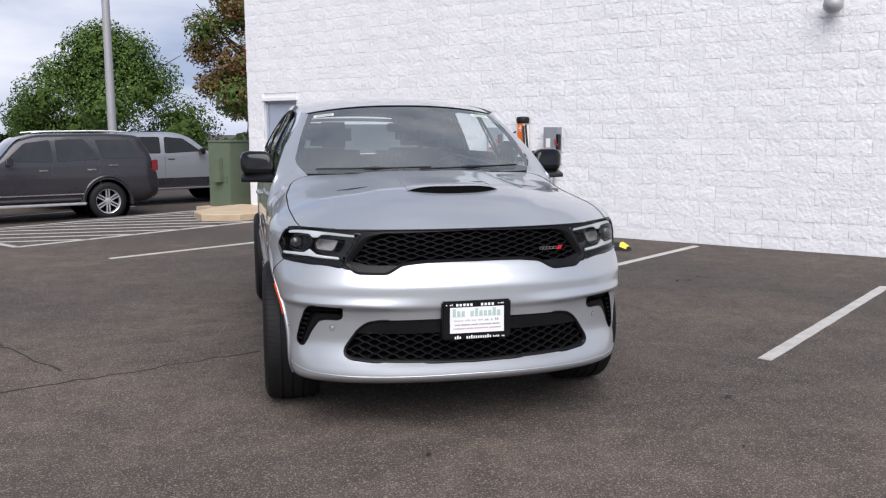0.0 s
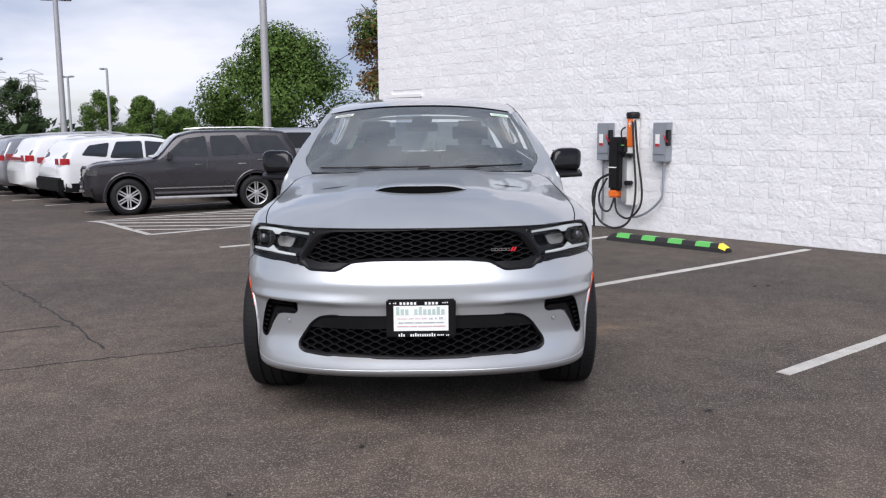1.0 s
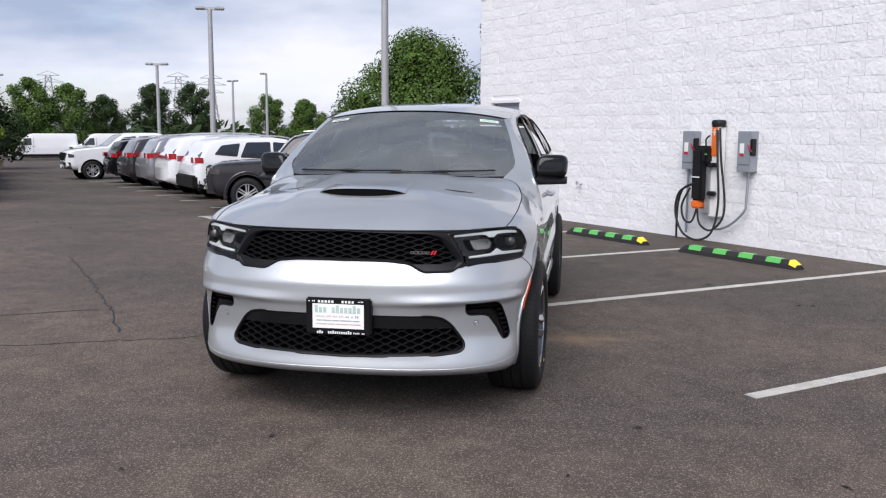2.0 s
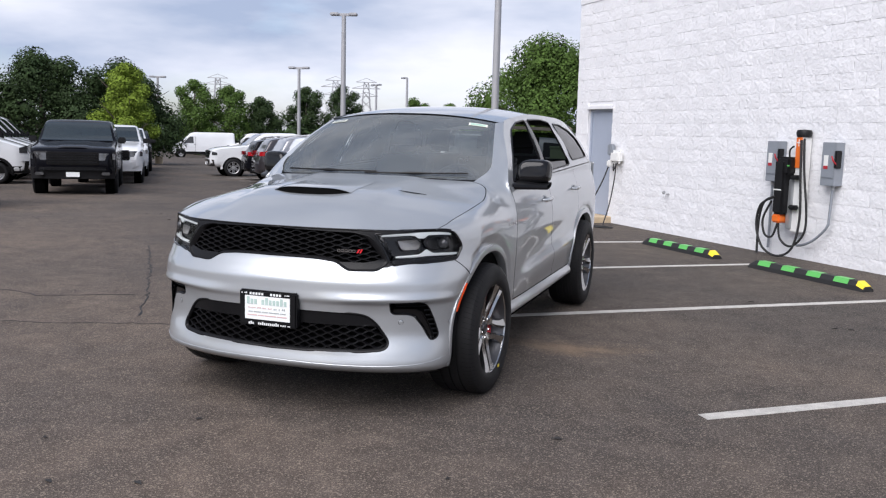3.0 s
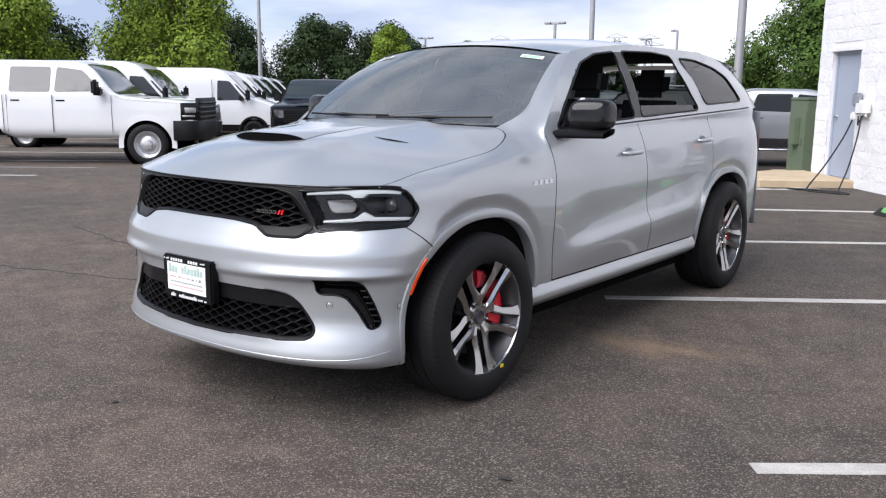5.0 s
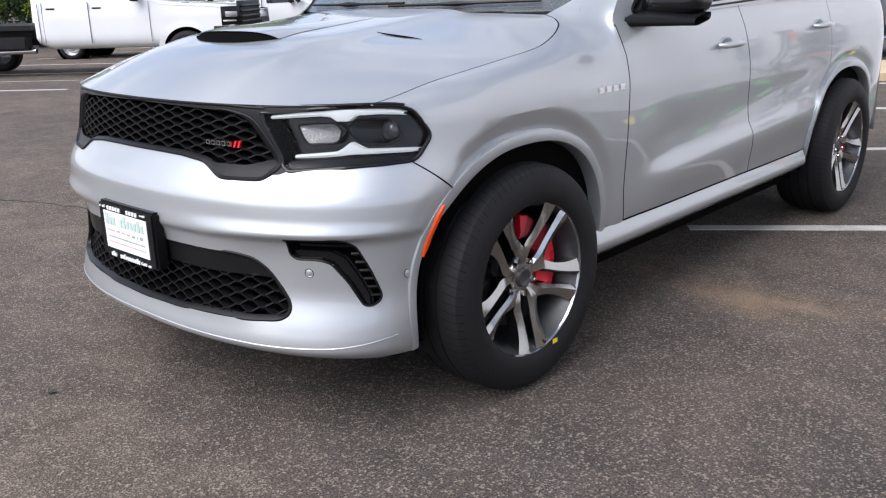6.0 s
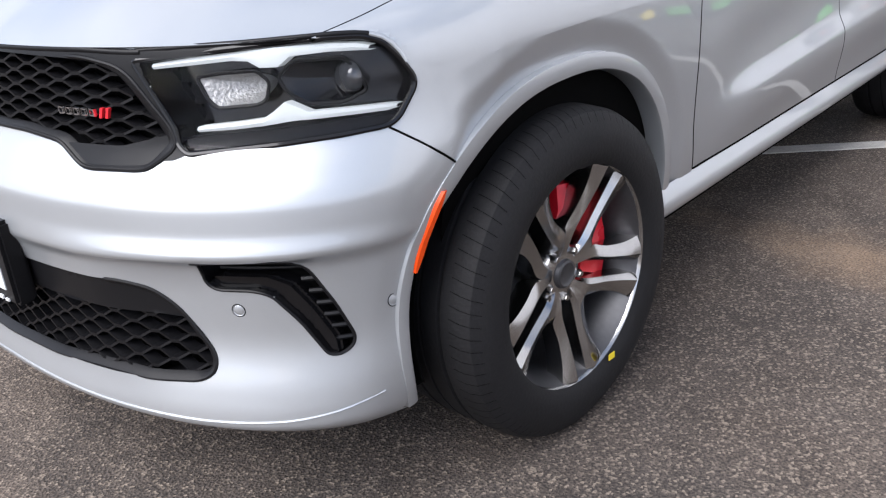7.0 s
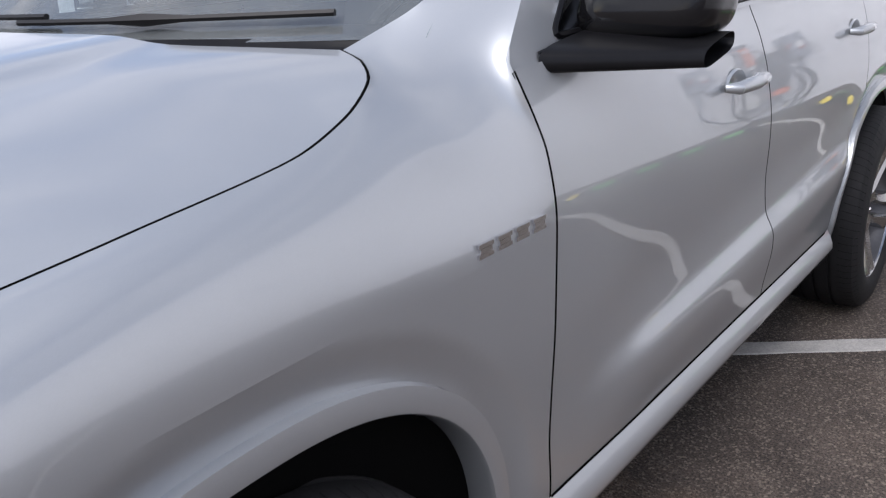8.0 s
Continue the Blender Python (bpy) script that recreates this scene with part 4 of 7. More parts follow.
def clear_of_lamp(vf):
    """Draws what would cover the headlamp back to the lamp's outline."""
    V, F = vf
    at_edge = set()
    for k, v in enumerate(V):
        if v.y < 0.62 and 0.80 < v.z < 1.03:
            d, px, pz = nearest(LAMP, abs(v.x), v.z)
            if inside(LAMP, abs(v.x), v.z) or d < 0.004:
                v.x, v.y, v.z = math.copysign(px, v.x), nose(px, pz) + 0.001, pz
                at_edge.add(k)
    return V, [q for q in F if not all(k in at_edge for k in q)]


def roof_edge(y):
    """The rail where flank glass meets roof: x, z."""
    t = (y - 2.0) / 2.6
    return 0.672 - 0.045 * max(t - 0.3, 0) ** 2, spl((1.9, 2.4, 3.0, 3.8, 4.6, 4.9), (1.585, 1.655, 1.690, 1.685, 1.625, 1.575))(y)


def roof(a, b):
    y = 2.05 + 2.73 * b
    xe, ze = roof_edge(y)
    u = 2 * a - 1
    crown = 0.058 if y < 4.5 else 0.05
    yy = y + (0.10 * (abs(u) ** 2) - 0.06) * max(0, 1 - b * 4)
    return (u * xe, yy, ze + crown * (1 - abs(u) ** 2.4))


def screen_pt(a, b):
    """The windscreen: a across, b upwards."""
    u = 2 * a - 1
    xb, xt = 0.785, 0.632
    x = u * (xb + (xt - xb) * b)
    y0, z0 = 1.285 + 0.185 * u * u, 1.230 + 0.006 * u * u
    y1, z1 = roof(0.5 + u * 0.46, 0)[1] - 0.012, roof(0.5 + u * 0.46, 0)[2] - 0.012
    y = y0 + (y1 - y0) * b
    z = z0 + (z1 - z0) * b + 0.035 * math.sin(math.pi * b)
    return Vector((x, y, z))


def upper(y, z):
    """The flank of the cabin above the belt: half width."""
    xe, ze = roof_edge(min(max(y, 1.95), 4.9))
    zb = belt(y)
    t = (z - zb) / (ze - zb)
    x = 0.893 + (xe - 0.893) * t + 0.026 * math.sin(math.pi * min(max(t, 0), 1))
    if y > 4.2:
        x *= 1 - 0.12 * ((y - 4.2) / 0.72) ** 2.2
    return x


def pillar_line(y):
    """The door frame's front edge, from the belt up to the roof."""
    t = min(max((y - 1.521) / 0.599, 0), 1)
    return 1.20 + 0.412 * t**0.9 + 0.02 * math.sin(math.pi * t)


def pillar(a, b):
    """The windscreen pillar: a upwards, b from the glass to the door frame."""
    p = screen_pt(1.0, a)
    if a < 0.20:
        # low down the metal rounds off the glass's corner
        p = screen_pt(0.946 + 0.054 * math.sin(math.pi / 2 * (a / 0.20) ** 0.8), a) + Vector((0, -0.006, 0.006))
    yq = 1.521 + 0.599 * a
    zq = pillar_line(yq)
    q = Vector((upper(yq, zq), yq, zq))
    m = (p + q) / 2 + Vector((0.006, -0.007, 0.007))
    return p * (1 - b) ** 2 + m * 2 * b * (1 - b) + q * b * b


h1 = hood(1, 1)


def foot(a, b):
    """From the bonnet's rear corner back to the door: the foot of the windscreen pillar."""
    y = h1.y + (seam_1(0.945) - 0.003 - h1.y) * a
    k = (0.0, 0.55, 0.78, 1.0)
    p2 = Vector((spl(k, (h1.x + 0.006, 0.787, 0.843, 0.8935))(a), spl(k, (h1.y, 1.469, 1.492, 1.5185))(a), spl(k, (h1.z, 1.2365, 1.2225, 1.199))(a)))
    return crown(y, p2, b, 0.055 * ease(a / 0.9))


def fender_top(sx):
    """The wing's crown, the pillar's foot and the pillar itself, as one sheet whose inner points are evened out."""
    NA, NF, NB, NP = 56, 20, 24, 36
    V, F, loose, col = [], [], {}, []
    for i in range(NA + NF + 1):
        row = []
        for j in range(NB + 1):
            p = Vector(wing_top(i / NA, j / NB) if i <= NA else foot((i - NA) / NF, j / NB))
            if i == NA + NF:
                p.y = seam_1(p.z) - 0.003
                p.x = side(p.y, p.z)
            row.append(len(V))
            V.append(p)
            if 0 < j < NB or (j == NB and NA < i < NA + NF):
                loose[row[-1]] = ease((i / NA - 0.35) / 0.40) * ease((j / NB - 0.06) / 0.50)
        col.append(row)
    for i in range(NA + NF):
        for j in range(NB):
            F.append((col[i][j], col[i + 1][j], col[i + 1][j + 1], col[i][j + 1]))
    # the pillar grows out of the columns behind the bonnet's corner
    last = [col[i][NB] for i in range(NA, NA + NF + 1)]
    for r in range(1, NP + 1):
        row = []
        for k in range(NF + 1):
            row.append(len(V))
            V.append(Vector(pillar(r / NP, k / NF)))
            if 0 < k < NF and r < NP:
                loose[row[-1]] = 1 - ease((r / NP - 0.30) / 0.35)
        for k in range(NF):
            F.append((last[k], last[k + 1], row[k + 1], row[k]))
        last = row
    near = [set() for _ in V]
    for q in F:
        for a in range(4):
            near[q[a]].update((q[a - 1], q[(a + 1) % 4]))
    for k in [k for k in loose if k in set(col[-1]) or not loose[k]]:
        del loose[k]
    for _ in range(140):
        V2 = {k: sum((V[m] for m in near[k]), Vector()) / len(near[k]) for k in loose}
        for k, p in V2.items():
            V[k] = V[k].lerp(p, 0.6 * loose[k])
    V, F = clear_of_lamp((V, F))
    return mirror_x((V, F)) if sx < 0 else (V, F)


for sx in (1, -1):
    fl = sx < 0
    part("fender", clear_of_lamp(sheet(lambda z: 0.545, lambda z: seam_1(z) - 0.003, 0.415, 0.945, 76, 52, ARCH[0], -0.0012, sx=sx)), M_SILVER, car, sharp=0)
    part("fender_top", fender_top(sx), M_SILVER, car, sharp=0)
    part("front_door", sheet(lambda z: seam_1(z) + 0.003, lambda z: seam_2(z) - 0.003, 0.452, belt, 60, 64, sx=sx), M_SILVER, car, sharp=0)
    part("rear_door", sheet(lambda z: seam_2(z) + 0.003, lambda z: RD1, 0.452, belt, 60, 64, ARCH[1], sx=sx), M_SILVER, car, sharp=0)
    part("rear_quarter", sheet(RD1 + 0.005, 4.965, 0.40, belt, 60, 40, ARCH[1], sx=sx), M_SILVER, car, sharp=0)
    # near-black sheet behind the seams, with their shade put into its colour
    part("inner_shell", sheet(0.60, 4.8, 0.42, 0.93, 60, 24, None, -0.035, sx), M_GAPSHADE, car)
    # rocker panel
    part("rocker", grid(40, 8, lambda a, b: (sx * (0.925 + 0.022 * math.sin(math.pi * b) - 0.10 * max(b - 0.6, 0)), 1.33 + 2.10 * a, 0.445 - 0.120 * b), flip=not fl), M_SILVER, car)

    # flares round the wheel openings
    for cy, cz in ARCH:
        def flare(a, b, cy=cy, cz=cz, sx=sx):
            ang = radians(-5 + (203 if cy < 2 else 190) * a)
            prof = ((-0.043, -0.045), (-0.0425, 0.003), (-0.039, 0.0095), (-0.026, 0.0115), (-0.003, 0.0085), (0.0, -0.016))
            r0, o = prof[round(b * 5)]
            slim = 1 - 0.35 * ease((math.cos(ang) * -1 - 0.75) / 0.2)
            r = arch_r(cy + math.cos(ang), cz + math.sin(ang), (cy, cz)) + r0 * slim
            y, z = cy + r * math.cos(ang), cz + r * math.sin(ang)
            w = side(min(max(y, 0.40), 4.6), max(z, 0.265), dip=False)
            return (sx * (w - 0.008 + o), y, z)
        part("fender_flare", grid(72, 5, flare, flip=fl), M_SILVER, car, sharp=28)
        # the wells are coloured near-black for the shade inside them
        part("wheel_well", grid(40, 3, lambda a, b: (sx * (0.885 - 0.305 * b), cy + 0.462 * math.cos(radians(-15 + 210 * a)), cz + 0.420 * math.sin(radians(-15 + 210 * a)))), M_GAPSHADE, car)
        part("wheel_well", ([Vector((sx * 0.58, cy + ARCH_R * math.cos(radians(k * 15)), max(cz + ARCH_R * math.sin(radians(k * 15)), 0.24))) for k in range(24)], [tuple(range(24))]), M_GAPSHADE, car)

# ---- greenhouse
top = part("roof", grid(40, 40, roof), M_SILVER, car, sharp=0)


ws = part("windshield", grid(30, 20, screen_pt), M_WINDSHIELD, car, "tinted windshield with stickers")
ws.visible_shadow = False
# black printed border of the screen
def band(a0, a1, b0, b1, n=24, m=2, back=0.004):
    return grid(n, m, lambda a, b: screen_pt(a0 + (a1 - a0) * a, b0 + (b1 - b0) * b) + Vector((0, back, -0.004)))


part("screen_border", join(band(0, 1, 0, 0.05), band(0, 1, 0.955, 1), band(0, 0.025, 0, 1), band(0.975, 1, 0, 1)), M_GLOSSBLK, ws)
part("cowl", grid(30, 4, lambda a, b: (lambda p, q: (p.x * (1 - b) + q.x * b, p.y * (1 - b) + q.y * b, p.z * (1 - b) - 0.016 * math.sin(b * 3.14) + (q.z - 0.0) * b))(hood(2 * a - 1, 1), screen_pt(a, 0.01))), M_SATINBLK, car, "black cowl below the windshield")
for sx in (1, -1):
    fl = sx < 0

    # window outlines in (y, z)
    W1 = rounded([(1.66, 1.222), (1.80, 1.335), (2.17, 1.565), (2.36, 1.618), (2.60, 1.640), (2.545, 1.256)], 0.03)
    W2 = rounded([(2.640, 1.260), (2.695, 1.646), (3.10, 1.655), (3.38, 1.640), (3.51, 1.292)], 0.03)
    W3 = rounded([(3.66, 1.325), (3.52, 1.632), (3.80, 1.628), (4.10, 1.580), (4.26, 1.52), (4.36, 1.345)], 0.045)

    def cabin_side(wins, y0, y1, ny, nz, sx=sx):
        V, F, idx = [], [], {}
        for i in range(ny + 1):
            for j in range(nz + 1):
                y = y0 + (y1 - y0) * i / ny
                zb = belt(y) - 0.004
                ze = roof_edge(min(max(y, 1.95), 4.9))[1] + 0.004
                if y < 2.12:
                    # up to the pillar's line
                    ze = min(ze, pillar_line(y))
                z = zb + (max(ze, zb + 0.001) - zb) * j / nz
                for w in wins:
                    d, py, pz = nearest(w, y, z)
                    if d < 0.011:
                        y, z = py, pz
                idx[i, j] = len(V)
                V.append(Vector((sx * upper(y, z), y, z)))
        for i in range(ny):
            for j in range(nz):
                q = (idx[i, j], idx[i + 1, j], idx[i + 1, j + 1], idx[i, j + 1])
                c = sum((V[k] for k in q), Vector()) / 4
                if any(inside(w, c.y, c.z) for w in wins):
                    continue
                F.append(q if sx > 0 else tuple(reversed(q)))
        return V, F
    part("cabin_side", cabin_side((W1, W2, W3), 1.524, 4.87, 170, 26), M_SILVER, car, sharp=0)

    def on_cab(y, z, o=0.0, sx=sx):
        return Vector((sx * (upper(y, z) + o), y, z))
    for w, nm in ((W1, "window_frame"), (W2, "window_frame"), (W3, "window_frame")):
        part(nm, tube([on_cab(y, z, 0.001) for y, z in w], 0.0065, 6, closed=True), M_SATINBLK, car)

    def pane(w, o, zmax=9):
        w = [(y, min(z, zmax)) for y, z in w]
        c = (sum(p[0] for p in w) / len(w), sum(p[1] for p in w) / len(w))
        rings = [[on_cab(c[0] + (y - c[0]) * k / 5, c[1] + (z - c[1]) * k / 5, o) for y, z in w] for k in range(6)]
        n = len(w)
        V = [p for r in rings for p in r]
        F = [(k * n + i, k * n + (i + 1) % n, (k + 1) * n + (i + 1) % n, (k + 1) * n + i) for k in range(5) for i in range(n)]
        return V, [tuple(reversed(q)) for q in F] if fl else F
    part("quarter_glass", pane(W3, -0.004), M_PRIVACY, car, "dark quarter glass")
    part("door_glass", pane(W2, -0.010, 1.325 if sx > 0 else 9), M_PRIVACY if sx > 0 else M_DARKGLASS, car, "rear door glass lowered almost fully" if sx > 0 else "dark rear door glass")
    if sx < 0:
        part("door_glass", pane(W1, -0.010), M_DOORGLASS, car, "clear front door glass")
    # dark pillar between the doors and the sill strips
    part("door_pillar_trim", grid(3, 14, lambda a, b: on_cab(2.550 + 0.085 * a + 0.058 * b, 1.257 + 0.383 * b, 0.003), flip=fl), M_GLOSSBLK, car)
    part("belt_strip", tube([on_cab(y, belt(y) + 0.012, 0.004) for y in np.linspace(1.76, 4.5, 30)], 0.0045, 6), M_SATINBLK, car)
    # seams between panels, as fine dark grooves
    for sm, r in ((seam_1, 0.0032), (seam_2, 0.0024)):
        part("door_seam", tube([(sx * (side(sm(z), z) - 0.0022), sm(z), z) for z in np.linspace(0.455, 1.185, 30)], r, 6), M_GAPSHADE, car)
    part("door_seam", tube([(sx * (side(y, 0.449) - 0.001), y, 0.449) for y in np.linspace(1.59, 3.46, 20)], 0.004, 6), M_GAPSHADE, car)
    part("bumper_seam", tube([(sx * (side(0.465 + 0.112 * k / 9, 0.853 - 0.090 * k / 9) - 0.0008), 0.465 + 0.112 * k / 9, 0.853 - 0.090 * k / 9) for k in range(10)], 0.0026, 6), M_GAPSHADE, car)

    # door handles
    for y, z in ((2.40, 1.062), (3.50, 1.092)):
        hb = [(0.0, 0.004), (0.012, 0.030), (0.10, 0.040), (0.17, 0.034), (0.20, 0.008)]
        V = [Vector((sx * (side(y + dy, z) + o), y + dy - 0.10, z + 0.004 * math.sin(dy * 12))) for dy, o in hb]
        hd = part("door_handle", tube(V, [0.009, 0.014, 0.016, 0.015, 0.009], 10), M_SILVER, car, "silver pull handle")
        part("handle_cup", moved(lathe([(-0.004, 0.0), (0.0005, 0.03), (0.002, 0.038), (-0.004, 0.042)], 20), Matrix.Translation((sx * (side(y, z) + 0.0005), y - 0.02, z)) @ Matrix.Diagonal((sx, 1.5, 0.8, 1))), M_SILVER, hd)
    # mirror
    def shell_pt(a, b, sx=sx):
        u, v = 2 * math.pi * a, math.pi * (b - 0.5)
        e = lambda c, p: math.copysign(abs(c) ** p, c)
        cx, cy, cz = e(math.cos(v), 0.55) * e(math.cos(u), 0.45), e(math.cos(v), 0.55) * e(math.sin(u), 0.45), e(math.sin(v), 0.55)
        y = cy * (0.085 if cy < 0 else 0.05) * (1 - 0.15 * cz)
        return (sx * (0.985 + 0.108 * cx * (1 - 0.06 * cz) + 0.012 * cz), 1.845 + y + 0.03 * cx, 1.285 + 0.082 * cz)
    mir = part("mirror", grid(40, 24, shell_pt, flip=fl), M_GLOSSBLK, car, "gloss black door mirror")
    def arm_pt(a, b, sx=sx):
        u = 2 * math.pi * b
        x = 0.895 + 0.195 * a
        h = 0.022 - 0.006 * a
        yy = 1.70 + 0.13 * a
        w = 0.10 - 0.035 * a
        e = lambda c, p: math.copysign(abs(c) ** p, c)
        return (sx * x, yy + w * e(math.cos(u), 0.5), 1.200 - 0.006 * a + h * e(math.sin(u), 0.6) + 0.012 * e(math.cos(u), 0.5))
    part("mirror_arm", grid(8, 24, arm_pt, flip=not fl), M_SATINBLK, mir)
    part("mirror_sail", grid(4, 4, lambda a, b: (sx * (0.893 - 0.055 * b), 1.60 + 0.20 * a + 0.10 * b, belt(1.7) + 0.01 + 0.12 * b * a), flip=fl), M_SATINBLK, mir)
    part("mirror_face", grid(4, 4, lambda a, b: (sx * (0.905 + 0.165 * a), 1.893, 1.225 + 0.125 * b), flip=not fl), M_CHROME, mir)
    # lettering plate on the wing, unreadable at its brand: plain bars
    for k in range(4):
        yb = 1.352 + 0.047 * k
        part("badge_bar", join(box(-0.002, 0.003, 0, 0.036, -0.0105, -0.004), box(-0.002, 0.003, 0.004, 0.032, -0.0035, 0.0035), box(-0.002, 0.003, 0, 0.036, 0.004, 0.0105)), M_BADGE, car, m=Matrix.Translation((sx * (side(yb, 0.968) + 0.001), yb, 0.968)))
    # rear lamps
    part("tail_light", sheet(4.66, 4.93, lambda y: 0.97, lambda y: 1.10, 8, 6, None, 0.006, sx), M_TAILRED, car, "red tail light")

# tail
def tail(a, b):
    z = 0.36 + (1.26 - 0.36) * b
    u = 2 * a - 1
    x = u * 0.86
    return (x, 4.96 - 0.09 * abs(u) ** 3 - 0.05 * max(b - 0.5, 0), z)


part("tailgate", grid(20, 16, tail, flip=True), M_SILVER, car)
rear_glass = part("rear_glass", grid(16, 8, lambda a, b: ((2 * a - 1) * (0.76 - 0.14 * b), 4.90 - 0.16 * b, 1.27 + 0.29 * b), flip=True), M_REARGLASS, car)
rear_glass.visible_shadow = False
part("roof_spoiler", grid(20, 4, lambda a, b: ((2 * a - 1) * 0.64, 4.74 + 0.12 * b, 1.60 + 0.02 * (1 - abs(2 * a - 1) ** 2) - 0.03 * b)), M_SILVER, car)
# underside, with the shade beneath the car put into its colour
part("underbody", box(-0.80, 0.80, 0.45, 4.78, 0.24, 0.40), M_GAPSHADE, car)
part("axle", tube([(-0.8, WHEEL_Y[0], 0.388), (0.8, WHEEL_Y[0], 0.388)], 0.05), M_GAPSHADE, car)
part("axle", tube([(-0.8, WHEEL_Y[1], 0.388), (0.8, WHEEL_Y[1], 0.388)], 0.05), M_GAPSHADE, car)

# interior
part("cabin_floor", box(-0.78, 0.78, 1.45, 4.78, 0.42, 0.50), M_TRIMIN, car)
part("dashboard", grid(20, 10, lambda a, b: ((2 * a - 1) * 0.80, 1.33 + 0.50 * b + 0.16 * (2 * a - 1) ** 2 * (1 - b), 1.165 + 0.02 * math.sin(math.pi * b) - 0.22 * max(b - 0.75, 0) * 4)), M_TRIMIN, car)
part("steering_wheel", moved(lathe([(0.018 * math.cos(t), 0.185 + 0.018 * math.sin(t)) for t in np.linspace(0, 2 * math.pi, 9)[:-1]], 28, "z", closed=True), Matrix.Translation((0.37, 1.98, 1.13)) @ Matrix.Rotation(radians(65), 4, "X")), M_BLACK, car)
part("steering_hub", box(0.27, 0.47, 1.95, 2.0, 1.08, 1.17, 0.02), M_BLACK, car)
for x, y in ((0.38, 2.45), (-0.38, 2.45), (0.40, 3.35), (-0.40, 3.35)):
    seat = part("seat", box(-0.26, 0.26, -0.30, 0.26, 0.55, 0.80, 0.06), M_SEAT, car, m=Matrix.Translation((x, y, 0)))
    part("seat_back", box(-0.25, 0.25, -0.07, 0.07, 0.0, 0.62, 0.05), M_SEAT, seat, m=Matrix.Translation((0, 0.28, 0.74)) @ Matrix.Rotation(radians(-14), 4, "X"))
    part("headrest", box(-0.14, 0.14, -0.055, 0.055, 0.0, 0.20, 0.05), M_SEAT, seat, m=Matrix.Translation((0, 0.43, 1.365)) @ Matrix.Rotation(radians(-10), 4, "X"))
part("headliner", grid(16, 16, lambda a, b: (roof(a, 0.02 + 0.93 * b)[0] * 0.96, roof(a, 0.02 + 0.93 * b)[1], roof(a, 0.02 + 0.93 * b)[2] - 0.035), flip=True), M_HEADLINER, car)
for sx in (1, -1):
    part("door_lining", grid(20, 4, lambda a, b: (sx * (0.86 - 0.03 * b), 1.62 + 2.9 * a, 0.5 + 0.71 * b)), M_TRIMIN, car)
part("inner_mirror", box(-0.11, 0.11, -0.012, 0.012, -0.03, 0.03, 0.01), M_BLACK, car, m=Matrix.Translation((0.0, 1.98, 1.515)))
part("camera_box", box(-0.07, 0.07, -0.05, 0.03, -0.02, 0.03, 0.01), M_BLACK, car, m=Matrix.Translation((0.0, 2.0, 1.56)))

# wipers
for x0, x1 in ((-0.62, 0.05), (-0.02, 0.62)):
    pts = []
    for k in range(9):
        a = k / 8
        x = x0 + (x1 - x0) * a
        p = screen_pt(0.5 + x / 1.5, 0.035 + 0.02 * a)
        pts.append(p + Vector((0, -0.014, 0.012)))
    part("wiper", tube(pts, [0.006 + 0.006 * (k == 4) for k in range(9)], 6), M_BLACK, car)
# stickers on the screen
for u0, u1, b0, b1 in ((0.035, 0.135, 0.865, 0.92), (0.865, 0.962, 0.845, 0.905)):
    st = part("window_sticker", grid(4, 2, lambda a, b: screen_pt(u0 + (u1 - u0) * a, b0 + (b1 - b0) * b) + Vector((0, -0.003, 0.003))), M_STICKER, car, "white paper windshield sticker")
    for k in range(2):
        part("sticker_print", grid(6, 1, lambda a, b: screen_pt(u0 + (u1 - u0) * (0.1 + 0.8 * a), b0 + (b1 - b0) * (0.2 + 0.35 * k + 0.18 * b)) + Vector((0, -0.0045, 0.0045))), M_STICKGRN if u0 > 0.5 else M_PLATEGREY, st)

# ---- licence plate holder
PLY = 0.052
plate = part("plate_holder", box(-0.172, 0.172, -0.016, 0.03, 0.486, 0.676, 0.008), M_SATINBLK, car, "black plate frame with a paper dealer plate", m=Matrix.Translation((0, PLY, 0)))
part("plate", box(-0.135, 0.135, -0.0185, -0.015, 0.520, 0.646, 0.0), M_PLATE, plate)


def bars(x0, x1, z0, z1, material, words, gap=0.006):
    """A line of writing as plain bars, one for each word."""
    total = sum(words)
    x = x0
    w = (x1 - x0 - gap * (len(words) - 1)) / total
    for k in words:
        part("print_bar", box(x, x + w * k, -0.0205, -0.0165, z0, z1), material, plate)
        x += w * k + gap


def letters(x0, x1, z0, z1, material, n, fill_=0.66, seed=1):
    """A line of small writing as letter-wide bars of uneven height."""
    rnd_ = random.Random(seed)
    w = (x1 - x0) / n
    for k in range(n):
        if k and rnd_.random() < 0.14:
            continue
        h = z0 + (z1 - z0) * rnd_.choice((0.70, 0.72, 1.0))
        part("print_bar", box(x0 + w * k, x0 + w * (k + fill_), -0.0205, -0.0165, z0, h), material, plate)


letters(-0.105, 0.090, 0.652, 0.669, M_PLATE, 11, 0.62, 1)
letters(-0.155, -0.118, 0.656, 0.664, M_PLATE, 4, 0.6, 2)
letters(0.104, 0.152, 0.658, 0.664, M_PLATE, 6, 0.6, 3)
letters(-0.112, 0.074, 0.492, 0.508, M_PLATE, 16, 0.62, 4)
letters(0.080, 0.150, 0.494, 0.502, M_PLATE, 8, 0.6, 5)
letters(-0.122, 0.122, 0.602, 0.640, M_PLATEGREEN, 11, 0.70, 6)
letters(-0.116, 0.03, 0.580, 0.587, M_PLATERED, 18, 0.6, 7)
letters(0.04, 0.12, 0.578, 0.589, M_PLATEGREY, 8, 0.64, 8)
